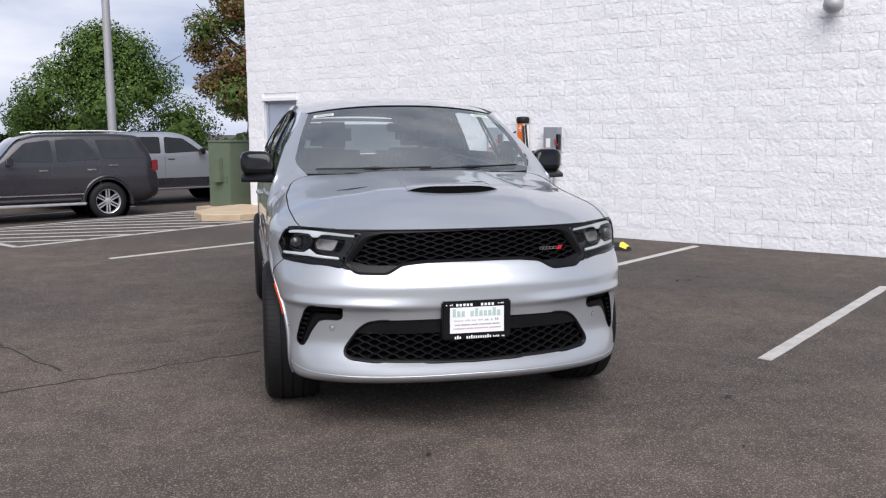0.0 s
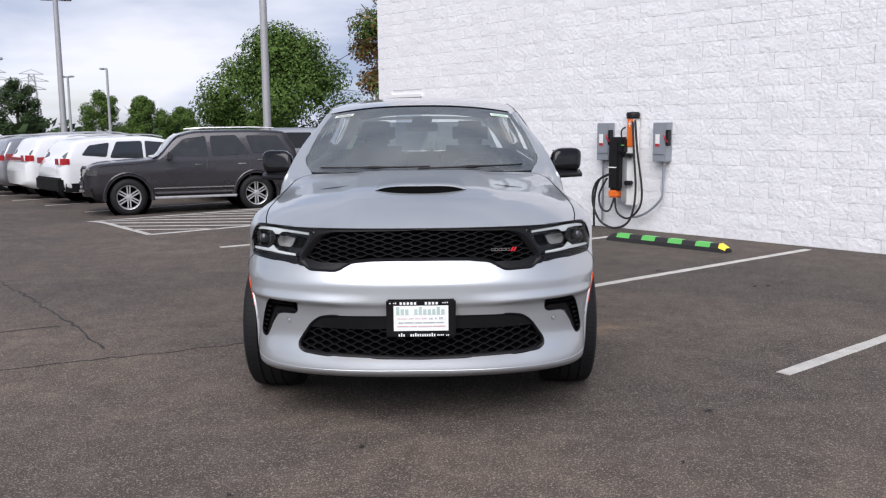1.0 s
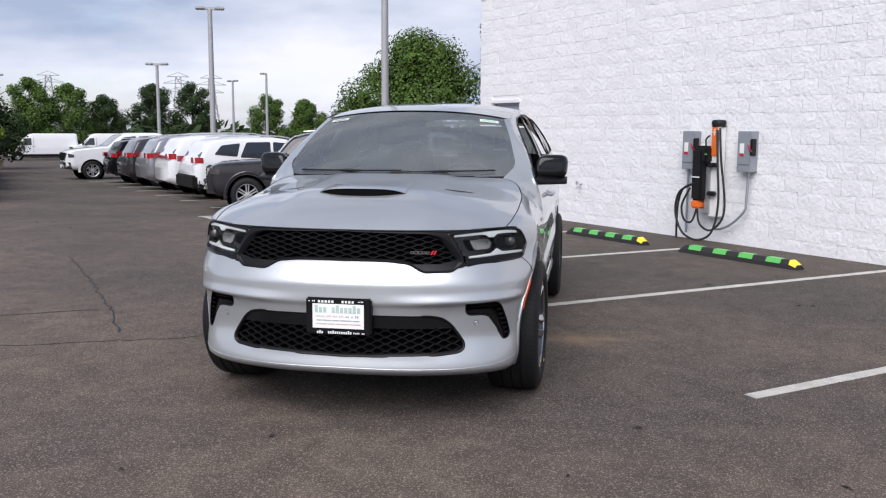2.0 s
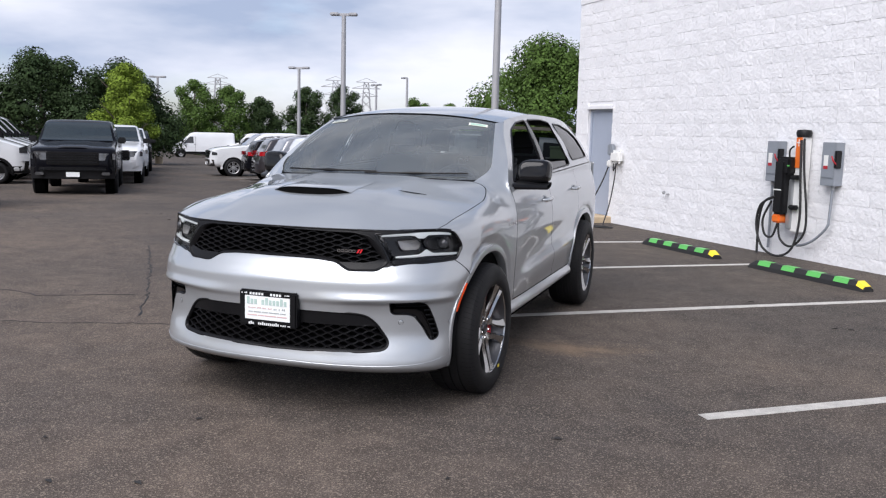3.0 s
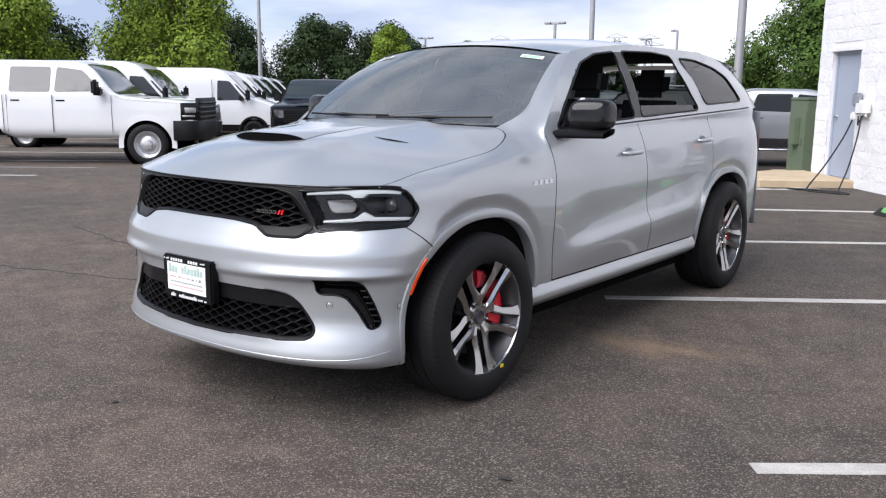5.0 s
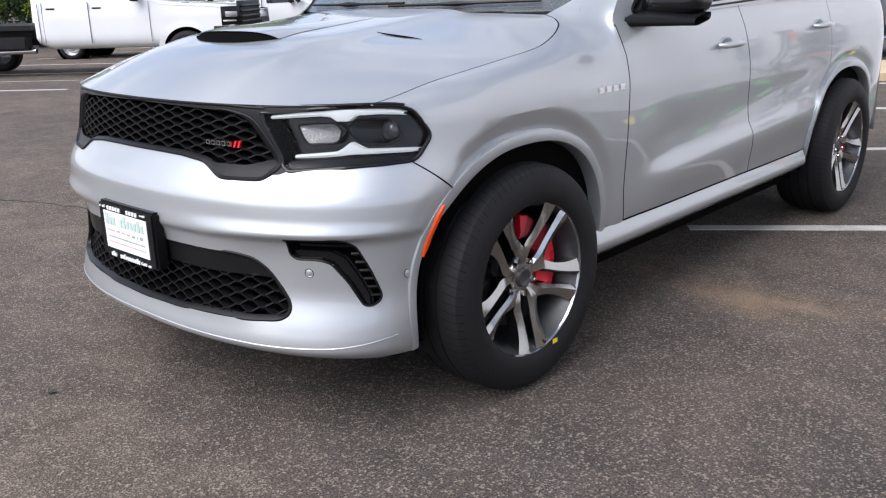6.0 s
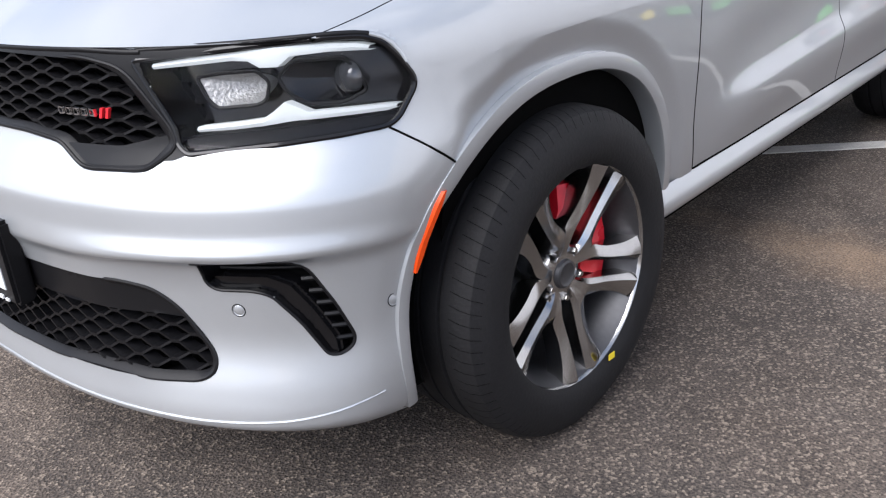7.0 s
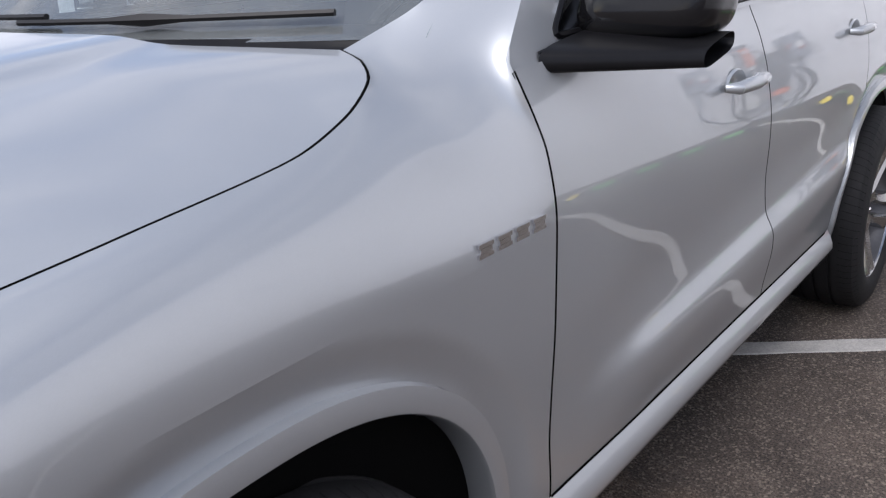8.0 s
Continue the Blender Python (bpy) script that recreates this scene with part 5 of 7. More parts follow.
bars(-0.112, 0.112, 0.559, 0.564, M_PLATEGREY, (3, 5, 4, 7, 4), 0.005)
bars(-0.118, 0.118, 0.541, 0.546, M_PLATERED, (5, 3, 6, 5), 0.005)

# ---- brand badge on the grille: letter-sized bars and a red slash
for k in range(5):
    x = 0.362 + 0.0195 * k
    part("badge_letter", join(box(-0.0085, 0.0085, 0, 0.006, -0.0068, -0.0042), box(-0.0085, 0.0085, 0, 0.006, 0.0042, 0.0068), box(-0.0085, -0.0058, 0, 0.006, -0.0042, 0.0042), box(0.0058, 0.0085, 0, 0.006, -0.0042, 0.0042)), M_CHROME, grille, m=Matrix.Translation((x, nose(x, 0.905) - 0.004, 0.905 - 0.02 * (x - 0.40))))
for k in range(2):
    x = 0.462 + 0.014 * k
    V = [Vector((dx, dy, dz)) for dy in (0, 0.006) for dx, dz in ((-0.010, -0.010), (-0.001, -0.010), (0.010, 0.010), (0.001, 0.010))]
    part("badge_slash", (V, [(0, 1, 2, 3), (7, 6, 5, 4), (0, 4, 5, 1), (1, 5, 6, 2), (2, 6, 7, 3), (3, 7, 4, 0)]), M_BADGERED, grille, m=Matrix.Translation((x, nose(x, 0.905) - 0.004, 0.904)))


# ---- wheels
def tyre_profile():
    return [(-0.145, 0.262), (-0.150, 0.30), (-0.150, 0.345), (-0.138, 0.372), (-0.115, 0.384), (-0.06, 0.388), (-0.058, 0.380), (-0.050, 0.380), (-0.048, 0.388), (-0.004, 0.388), (-0.003, 0.380), (0.003, 0.380), (0.004, 0.388), (0.048, 0.388), (0.050, 0.380), (0.058, 0.380), (0.060, 0.388), (0.108, 0.385), (0.128, 0.376), (0.142, 0.355), (0.149, 0.325), (0.150, 0.300), (0.146, 0.275), (0.136, 0.262)]


def tread_grooves():
    """Fine cross grooves over both shoulders, as near-black strips that paint their shade."""
    V, F = [], []
    for k in range(84):
        for s in (-1, 1):
            a0 = 2 * math.pi * (k + 0.25 * s) / 84
            n0 = len(V)
            for j, (x, r) in enumerate(((0.082, 0.3872), (0.108, 0.3856), (0.129, 0.3762), (0.143, 0.356))):
                for da in (0.0, 0.0048):
                    t = a0 + da * 0.6 + 0.012 * j
                    V.append(Vector((s * x, (r + 0.0009) * math.cos(t), (r + 0.0009) * math.sin(t))))
            for j in range(3):
                q = (n0 + 2 * j, n0 + 2 * j + 1, n0 + 2 * j + 3, n0 + 2 * j + 2)
                F.append(q)
    return V, F


def spoke():
    """One forked spoke, pointing up: a stem that splits into two prongs round a rounded crotch."""
    n = 18
    ts = (0.0, 0.22, 0.38, 0.62, 0.85, 1.0)
    ox, oz = spl(ts, (0.014, 0.023, 0.036, 0.078, 0.118, 0.142)), spl(ts, (0.040, 0.058, 0.084, 0.140, 0.190, 0.219))
    ix, iz = spl(ts, (0.0, 0.0, 0.0, 0.042, 0.071, 0.079)), spl(ts, (0.040, 0.075, 0.103, 0.155, 0.212, 0.249))
    out = []
    for s_ in (1, -1):
        V, F = [], []
        for i in range(n + 1):
            t = i / n
            o, p = Vector((ox(t), oz(t))), Vector((max(ix(t), 0.0), iz(t)))
            fork = ease((t - 0.36) / 0.12)
            x = 0.074 + 0.050 * (max(o.length, p.length) - 0.04) / 0.216
            # the crest runs near the outer edge; towards the crotch the face falls away
            for f, dx in ((0.0, -0.045), (0.03, -0.002), (0.30, 0.010), (0.62, 0.010 - 0.004 * fork), (0.97, 0.011 - 0.012 * fork), (1.0, 0.011 - 0.056 * fork)):
                q = o.lerp(p, f)
                V.append(Vector((x + dx, s_ * q.x, q.y)))
        for i in range(n):
            for j in range(5):
                a = 6 * i + j
                F.append((a, a + 6, a + 7, a + 1) if s_ > 0 else (a, a + 1, a + 7, a + 6))
        out.append((V, F))
    return join(*out)


def rim_vf():
    return lathe([(0.126, 0.2600), (0.133, 0.2625), (0.139, 0.267), (0.138, 0.272), (0.128, 0.274)], 72)


ME = {
    "tyre": mesh_of("tyre", *lathe(tyre_profile(), 96), M_TYRE, sharp=30),
    "tread": mesh_of("tread", *tread_grooves(), M_GAPSHADE, smooth=False),
    "rim": mesh_of("wheel", *rim_vf(), M_RIM, sharp=35),
    "hub": mesh_of("hub", *lathe([(0.02, 0.078), (0.066, 0.074), (0.080, 0.066), (0.086, 0.050), (0.086, 0.034)], 40), M_RIM, sharp=35),
    "spoke": mesh_of("spoke", *spoke(), M_RIM, sharp=35),
    "cap": mesh_of("hub_cap", *lathe([(0.086, 0.036), (0.094, 0.033), (0.096, 0.028), (0.093, 0.024), (0.094, 0.0)], 28), M_RIMIN),
    "nut": mesh_of("lug_nut", *lathe([(0.06, 0.0105), (0.090, 0.0105), (0.097, 0.007), (0.098, 0.0)], 6), M_RIM, sharp=25),
    "disc": mesh_of("brake_disc", *lathe([(0.0, 0.06), (0.022, 0.07), (0.022, 0.185), (0.0, 0.185)], 48), M_DISC, sharp=25),
    "barrel": mesh_of("rim_barrel", *lathe([(0.127, 0.2605), (0.10, 0.246), (0.02, 0.232), (-0.10, 0.228), (-0.03, 0.20), (-0.03, 0.0)], 48), M_RIMIN, sharp=30),
    "valve": mesh_of("wheel_sticker", *box(0.1485, 0.1505, -0.012, 0.012, -0.008, 0.008), M_YELLOWREF),
}


def caliper_vf():
    V, F = [], []
    n = 10
    for i in range(n + 1):
        a = radians(-54 + 108 * i / n)
        for x, r in ((0.024, 0.106), (0.058, 0.110), (0.068, 0.15), (0.062, 0.206), (0.024, 0.216)):
            V.append(Vector((x, r * math.cos(a), r * math.sin(a))))
    for i in range(n):
        for j in range(4):
            k = 5 * i + j
            F.append((k, k + 5, k + 6, k + 1))
    F += [tuple(range(5)), tuple(reversed(range(5 * n, 5 * n + 5)))]
    return V, F


ME["caliper"] = mesh_of("brake_caliper", *caliper_vf(), M_CALIPER, sharp=35)
for sx in (1, -1):
    for wy in WHEEL_Y:
        turn = Matrix.Translation((sx * 0.845, wy + (0.006 if wy < 2 else 0), WHEEL_R)) @ Matrix.Rotation(radians(-2 if wy < 2 else 0), 4, "Z") @ (Matrix.Identity(4) if sx > 0 else Matrix.Rotation(math.pi, 4, "Z"))
        wheel = part_again("wheel", ME["rim"], car, turn)
        tagged(wheel, "dark polished alloy wheel with five forked spokes")
        tyre = part_again("tyre", ME["tyre"], wheel)
        part_again("tread", ME["tread"], wheel)["kind"] = "stuff"
        part_again("hub", ME["hub"], wheel)
        for k in range(5):
            part_again("spoke", ME["spoke"], wheel, Matrix.Rotation(2 * math.pi * k / 5 + 0.052, 4, "X"))
        part_again("hub_cap", ME["cap"], wheel)
        part_again("rim_barrel", ME["barrel"], wheel)
        part_again("brake_disc", ME["disc"], wheel)
        for k in range(5):
            a = 2 * math.pi * k / 5 - 0.66 + math.pi / 2
            part_again("lug_nut", ME["nut"], wheel, Matrix.Translation((0, 0.059 * math.cos(a), 0.059 * math.sin(a))))
        part_again("brake_caliper", ME["caliper"], wheel, Matrix.Rotation(radians(32 if sx > 0 else 148), 4, "X"))
        if sx > 0 and wy < 2:
            part_again("wheel_sticker", ME["valve"], wheel, Matrix.Translation((0, 0.10, -0.245)))

# ---------------------------------------------------------------- markings on the ground


def ground_line(name, p, q, w=0.10, label="worn white parking line"):
    p, q = Vector((*p, 0)), Vector((*q, 0))
    d = (q - p)
    L = d.length
    d.normalize()
    s = Vector((-d.y, d.x, 0))
    n = max(2, int(L / 0.12))
    V, F = [], []
    for i in range(n + 1):
        c = p + d * L * i / n
        e = 1 - 0.12 * random.random()
        for k, zz in ((-1, 0), (-0.97, 0.004), (0.97, 0.004), (1, 0)):
            q_ = c + s * k * w / 2 * e
            V.append(q_ + Vector((0, 0, zz + ground_z(q_.x, q_.y) + (0.002 if ground_z(q_.x, q_.y) else 0))))
    for i in range(n):
        for j in range(3):
            a = 4 * i + j
            F.append((a, a + 4, a + 5, a + 1))
    F += [(3, 2, 1, 0), (4 * n, 4 * n + 1, 4 * n + 2, 4 * n + 3)]
    return solid(name, (V, F), M_LINE, label, "road marking", "structure", smooth=False)


for p, q in (((2.20, 0.97), (4.86, 3.07)), ((0.45, 3.12), (4.62, 6.20)), ((-0.85, 5.15), (2.50, 7.62)), ((-2.65, 6.95), (0.95, 9.30))):
    ground_line("parking_line", p, q)
# hatched field beside the building
H0, HU, HL = Vector((-5.75, 10.7)), Vector((0.603, -0.798)) * 2.9, Vector((0.775, 0.632)) * 6.6
hp = lambda a, b: tuple(H0 + HU * a + HL * b)
for p, q in ((hp(0, 0), hp(1, 0)), (hp(0, 0), hp(0, 1)), (hp(1, 0), hp(1, 0.66))):
    ground_line("hatch_line", p, q)
for k in range(12):
    b0 = -0.52 + 0.115 * k
    a0, a1 = max(0.0, -b0 / 0.56), min(1.0, (0.72 - b0) / 0.56)
    if a1 - a0 > 0.1:
        ground_line("hatch_line", hp(a0, b0 + 0.56 * a0), hp(a1, b0 + 0.56 * a1), 0.07)
# bays of the rows across the lane
for k in range(7):
    c = Vector((-7.6, 15.2)) + Vector((-0.6525, 0.758)) * 2.75 * k
    ground_line("bay_line", tuple(c), tuple(c + Vector((0.758, 0.6525)) * 5.2))
for k in range(8):
    c = Vector((-12.0, 7.0)) + Vector((-0.6525, 0.758)) * 2.75 * (k - 1)
    ground_line("bay_line", tuple(c - Vector((0.758, 0.6525)) * 0.3), tuple(c - Vector((0.758, 0.6525)) * 6.0))


def crack(points, w=0.012, seed=1):
    """A sealed crack that wanders over the ground."""
    rnd = random.Random(seed)
    pts = []
    for a, b in zip(points, points[1:]):
        n = max(3, int(math.dist(a, b) / 0.09))
        for i in range(n):
            t = i / n
            pts.append(Vector((a[0] + (b[0] - a[0]) * t + rnd.uniform(-0.025, 0.025), a[1] + (b[1] - a[1]) * t + rnd.uniform(-0.025, 0.025), 0)))
    V, F = [], []
    for i, p in enumerate(pts):
        d = (pts[min(i + 1, len(pts) - 1)] - pts[max(i - 1, 0)]).normalized()
        s = Vector((-d.y, d.x, 0)) * w * rnd.uniform(0.35, 1.0)
        V += [p - s + Vector((0, 0, 0.001)), p + Vector((0, 0, 0.0045)), p + s + Vector((0, 0, 0.001))]
    for i in range(len(pts) - 1):
        for j in range(2):
            a = 3 * i + j
            F.append((a, a + 3, a + 4, a + 1))
    return solid("ground_crack", (V, F), M_TAR, "dark crack in the asphalt", "crack", "structure", smooth=False)


crack([(-4.9, 5.3), (-4.2, 4.45), (-2.76, 2.56), (-2.2, 1.7)], 0.014, 1)
crack([(-5.5, 0.4), (-2.71, 1.28), (-1.33, 1.86), (-0.9, 2.0)], 0.010, 2)
crack([(-5.2, 2.4), (-3.6, 2.1), (-2.76, 2.56)], 0.012, 3)
crack([(0.6, -1.75), (1.3, -1.45), (2.0, -0.95)], 0.006, 5)

# ---------------------------------------------------------------- wall: blocks, door, fixtures
CO, BW, BH, Z0 = 20, 0.406, 0.203, -0.04


def block_vf(rnd, w=BW - 0.005, h=BH - 0.0025):
    nx, nz = 5, 3
    V, F = [], []
    ph = [rnd.uniform(0, 6) for _ in range(4)]
    for i in range(nx + 1):
        for j in range(nz + 1):
            edge = i in (0, nx) or j in (0, nz)
            x, z = w * i / nx - w / 2, h * j / nz
            if not edge:
                x += rnd.uniform(-0.018, 0.018)
                z += rnd.uniform(-0.012, 0.012)
            y = rnd.uniform(-0.005, 0.003) if edge else -rnd.uniform(-0.003, 0.010)
            V.append(Vector((x, y, z)))
    for i in range(nx):
        for j in range(nz):
            a = i * (nz + 1) + j
            F.append((a, a + nz + 1, a + nz + 2, a + 1))
    ring = [i * (nz + 1) for i in range(nx + 1)] + [nx * (nz + 1) + j for j in range(1, nz + 1)] + [i * (nz + 1) + nz for i in range(nx - 1, -1, -1)] + [j for j in range(nz - 1, 0, -1)]
    n0 = len(V)
    for k in ring:
        V.append(Vector((V[k].x, 0.014, V[k].z)))
    for i in range(len(ring)):
        j = (i + 1) % len(ring)
        F.append((ring[i], n0 + i, n0 + j, ring[j]))
    return V, F


rb = random.Random(7)
block_vfs = [block_vf(rb) for _ in range(12)]
block_meshes = [mesh_of("block", v, f, M_WALL, sharp=70) for v, f in block_vfs]
half_vfs = [block_vf(rb, BW / 2 - 0.005) for _ in range(4)]
far_v, far_f, near_blocks = [], [], []
for r in range(CO):
    z = Z0 + r * BH
    u = WALL_L + (0 if r % 2 else -BW / 2)
    while u < WALL_R:
        c = u + BW / 2
        vf, me, k = None, None, rb.randrange(12)
        u0, u1 = max(u, WALL_L), u + BW
        if u < WALL_L - 0.01:
            vf, c = half_vfs[rb.randrange(4)], u + BW * 0.75
        in_door = c > DOOR[0] - 0.03 and c < DOOR[1] + 0.03 and z + BH > DOOR[2] + 0.02 and z < DOOR[3] - 0.02
        if z + BH > DOOR[2] + 0.02 and z < DOOR[3] - 0.02 and u1 > DOOR[0] and u0 < DOOR[1]:
            # cut against the door's reveal
            for lo, hi in ((u0, DOOR[0] - 0.002), (DOOR[1] + 0.002, u1)):
                if hi - lo > 0.02:
                    v, f = block_vfs[k]
                    n0 = len(far_v)
                    far_v += [Vector((min(max(p.x + u + BW / 2, lo), hi), p.y, p.z + z)) for p in v]
                    far_f += [tuple(i + n0 for i in q) for q in f]
            u += BW
            continue
        if vf is None and 3.0 < c < 9.4 and z < 3.1 and len(near_blocks) < 300 and rb.random() < 2:
            near_blocks.append((c, z, k))
        else:
            v, f = vf or block_vfs[k]
            n0 = len(far_v)
            far_v += [p + Vector((c, 0, z)) for p in v]
            far_f += [tuple(i + n0 for i in q) for q in f]
        u += BW
courses = part("block_courses", (far_v, far_f), M_WALLJOIN, wall, sharp=70)
courses["kind"] = "stuff"
part("parapet_band", box(WALL_L, WALL_R, -0.012, 0.014, Z0 + CO * BH, WALL_T + 0.1, 0.004), M_JOINT, wall, "smooth painted band above the blocks")

door = thing("door_1", "closed blue-grey steel door in the block wall", "door", kind="structure")
door.matrix_world = WALL_M
part("door_leaf", box(DOOR[0] + 0.05, DOOR[1] - 0.05, 0.075, 0.12, DOOR[2] + 0.01, DOOR[3] - 0.05, 0.003), M_GREYDOOR, door)
part("door_frame", join(box(DOOR[0], DOOR[0] + 0.05, 0.05, 0.2, DOOR[2], DOOR[3]), box(DOOR[1] - 0.05, DOOR[1], 0.05, 0.2, DOOR[2], DOOR[3]), box(DOOR[0], DOOR[1], 0.05, 0.2, DOOR[3] - 0.05, DOOR[3])), M_GREYDOOR, door)
part("door_lintel", box(DOOR[0] - 0.03, DOOR[1] + 0.03, -0.035, 0.10, DOOR[3] - 0.01, DOOR[3] + 0.05, 0.004), M_JOINT, door)
part("door_knob", moved(lathe([(0.0, 0.0), (0.0, 0.02), (-0.02, 0.012), (-0.035, 0.03), (-0.055, 0.03), (-0.065, 0.0)], 16), Matrix.Translation((DOOR[0] + 0.13, 0.075, 1.05)) @ Matrix.Rotation(radians(90), 4, "Z")), M_STEEL, door)
for z in (0.4, 1.1, 1.85):
    part("hinge", tube([(DOOR[1] - 0.05, 0.07, z), (DOOR[1] - 0.05, 0.07, z + 0.11)], 0.009, 8), M_STEEL, door)

# concrete pad by the door and round the corner
PAD = [(0.16, 0.0), (0.06, 1.40), (-0.45, 1.80), (-1.0, 1.52), (-1.5, 0.55), (-1.5, 0.0), (-1.27, 0.0)]
pv = [on_wall(u, o, 0.0) for u, o in PAD] + [on_wall(u, o, 0.10) for u, o in PAD] + [on_wall(-1.5 + (u + 1.5) * 0.985, o * 0.985, 0.118) for u, o in PAD]
k = len(PAD)
solid("door_pad", (pv, [(i, (i + 1) % k, k + (i + 1) % k, k + i) for i in range(k)] + [(k + i, k + (i + 1) % k, 2 * k + (i + 1) % k, 2 * k + i) for i in range(k)] + [tuple(range(2 * k, 3 * k))]), M_CONCRETE, "raised tan concrete pad in front of the door", "pad", "structure", smooth=False)

solid("cabinet_slab", box(-2.98, -1.62, 0.06, 1.25, -0.30, 0.0, 0.012), M_CONCRETE, "flat concrete slab under the green cabinet", "slab", "structure", m=WALL_M)
ub = thing("utility_box", "green metal utility cabinet on a concrete slab", "cabinet", m=Matrix.Translation((*on_wall(-2.44, -0.60, 0)[:2], 0.0)) @ Matrix.Rotation(math.atan2(WU.y, WU.x), 4, "Z"))
part("cabinet_body", box(-0.34, 0.34, -0.34, 0.34, 0.0, 1.28, 0.01), M_UTIL, ub)
part("cabinet_lid", box(-0.35, 0.35, -0.35, 0.35, 1.28, 1.33, 0.012), M_UTIL, ub)
part("cabinet_door", box(-0.10, 0.33, -0.352, -0.341, 0.04, 1.10, 0.004), M_UTIL, ub)
part("cabinet_panel", box(-0.08, 0.12, -0.46, -0.353, 0.50, 0.98, 0.006), M_UTIL, ub)
part("cabinet_handle", box(0.20, 0.24, -0.375, -0.353, 0.5, 0.62, 0.005), M_UTIL, ub)

# disconnect boxes with conduit
for u, ul in ((4.22, 0.21), (5.20, 0.22)):
    e = thing("disconnect_box", "grey steel electrical disconnect box on the white wall", "electrical box", "electrical boxes", m=WALL_M @ Matrix.Translation((u, -0.02, 1.0)))
    part("box_body", box(0, ul, -0.13, 0.02, 0, 0.54, 0.006), M_BOXGREY, e)
    part("box_door", box(0.012, ul - 0.012, -0.14, -0.13, 0.10, 0.44, 0.004), M_BOXGREY, e)
    part("box_label", box(0.05, 0.12, -0.1425, -0.139, 0.24, 0.38), M_WHITEPL, e)
    part("box_sticker", box(0.05, 0.12, -0.1428, -0.1424, 0.21, 0.25), M_REDPL, e)
    part("lever_base", box(ul - 0.02, ul + 0.02, -0.13, -0.04, 0.22, 0.44, 0.006), M_BLACK, e)
    part("lever", tube([(ul + 0.01, -0.12, 0.27), (ul + 0.005, -0.17, 0.32), (ul - 0.015, -0.17, 0.37)], 0.010, 8), M_REDPL, e)
    pts = []
    if u > 5:
        for i in range(15):
            t = i / 14
            pts.append((0.14 - 0.48 * max(t - 0.45, 0) / 0.55 * (0.6 + 0.4 * t), -0.05 - 0.05 * t, -0.01 - 0.80 * (1 - (1 - t) ** 1.6)))
    else:
        pts = [(0.06, -0.05, -0.01 - 0.9 * i / 8) for i in range(9)]
    part("conduit", tube(pts, 0.017, 10), M_BOXGREY, e)
    part("conduit_fitting", tube([(pts[0][0], -0.05, 0.0), (pts[0][0], -0.05, -0.05)], 0.024, 10), M_STEEL, e)

ev = thing("ev_charger", "wall-mounted electric car charger with black cables and orange panel", "charger", m=WALL_M @ Matrix.Translation((4.76, 0, 0)))
part("post", box(0.0, 0.13, -0.17, -0.02, 0.36, 1.60, 0.012), M_WHITEPL, ev)
part("post_cap", moved(lathe([(1.60, 0.0), (1.60, 0.09), (1.655, 0.10), (1.69, 0.085), (1.70, 0.0)], 28, "z"), Matrix.Translation((0.065, -0.10, 0))), M_BLACK, ev)
part("orange_panel", box(0.02, 0.12, -0.182, -0.165, 1.20, 1.595, 0.004), M_ORANGE, ev)
part("panel_mark", join(box(0.065, 0.077, -0.185, -0.181, 1.48, 1.57), box(0.04, 0.10, -0.185, -0.181, 1.52, 1.535)), M_WHITEPL, ev)
part("charger_body", box(-0.22, -0.03, -0.30, -0.12, 0.58, 1.30, 0.03), M_BLACK, ev)
part("charger_head", box(-0.21, 0.03, -0.28, -0.13, 1.10, 1.34, 0.03), M_BLACK, ev)
part("charger_foot", box(-0.215, -0.07, -0.295, -0.13, 0.47, 0.58, 0.02), M_ORANGE, ev)
part("charger_bracket", box(-0.06, 0.03, -0.20, -0.10, 0.40, 1.05, 0.01), M_STEEL, ev)
part("status_light", box(0.02, 0.06, -0.305, -0.30, 1.22, 1.235), M_GREENREF, ev)
part("screen_bar", box(-0.20, -0.06, -0.305, -0.298, 0.90, 0.915), M_WHITEPL, ev)
for z in (0.66, 1.05):
    part("cable_hook", box(0.03, 0.15, -0.26, -0.17, z, z + 0.06, 0.015), M_BLACK, ev)


def cable(points, r, parent, name="cable", material=None):
    pts, n = [], len(points)
    for i in range(n - 1):
        p0, p1, p2, p3 = (Vector(points[max(i - 1, 0)]), Vector(points[i]), Vector(points[i + 1]), Vector(points[min(i + 2, n - 1)]))
        for j in range(6):
            t = j / 6
            pts.append(0.5 * ((2 * p1) + (p2 - p0) * t + (2 * p0 - 5 * p1 + 4 * p2 - p3) * t * t + (3 * p1 - p0 - 3 * p2 + p3) * t**3))
    pts.append(Vector(points[-1]))
    return part(name, tube(pts, r, 8), material or M_RUBBER, parent)


cable([(-0.20, -0.30, 0.80), (-0.42, -0.30, 0.68), (-0.50, -0.28, 0.40), (-0.36, -0.28, 0.12), (-0.10, -0.26, 0.03), (0.14, -0.24, 0.16), (0.22, -0.22, 0.55), (0.18, -0.22, 1.1), (0.13, -0.2, 1.56)], 0.016, ev)
cable([(-0.16, -0.30, 0.82), (-0.36, -0.30, 0.72), (-0.48, -0.26, 0.45), (-0.50, -0.24, 0.02)], 0.016, ev)
cable([(-0.24, -0.28, 0.75), (-0.38, -0.28, 0.50), (-0.33, -0.28, 0.30), (-0.20, -0.27, 0.28), (-0.12, -0.26, 0.47)], 0.015, ev)
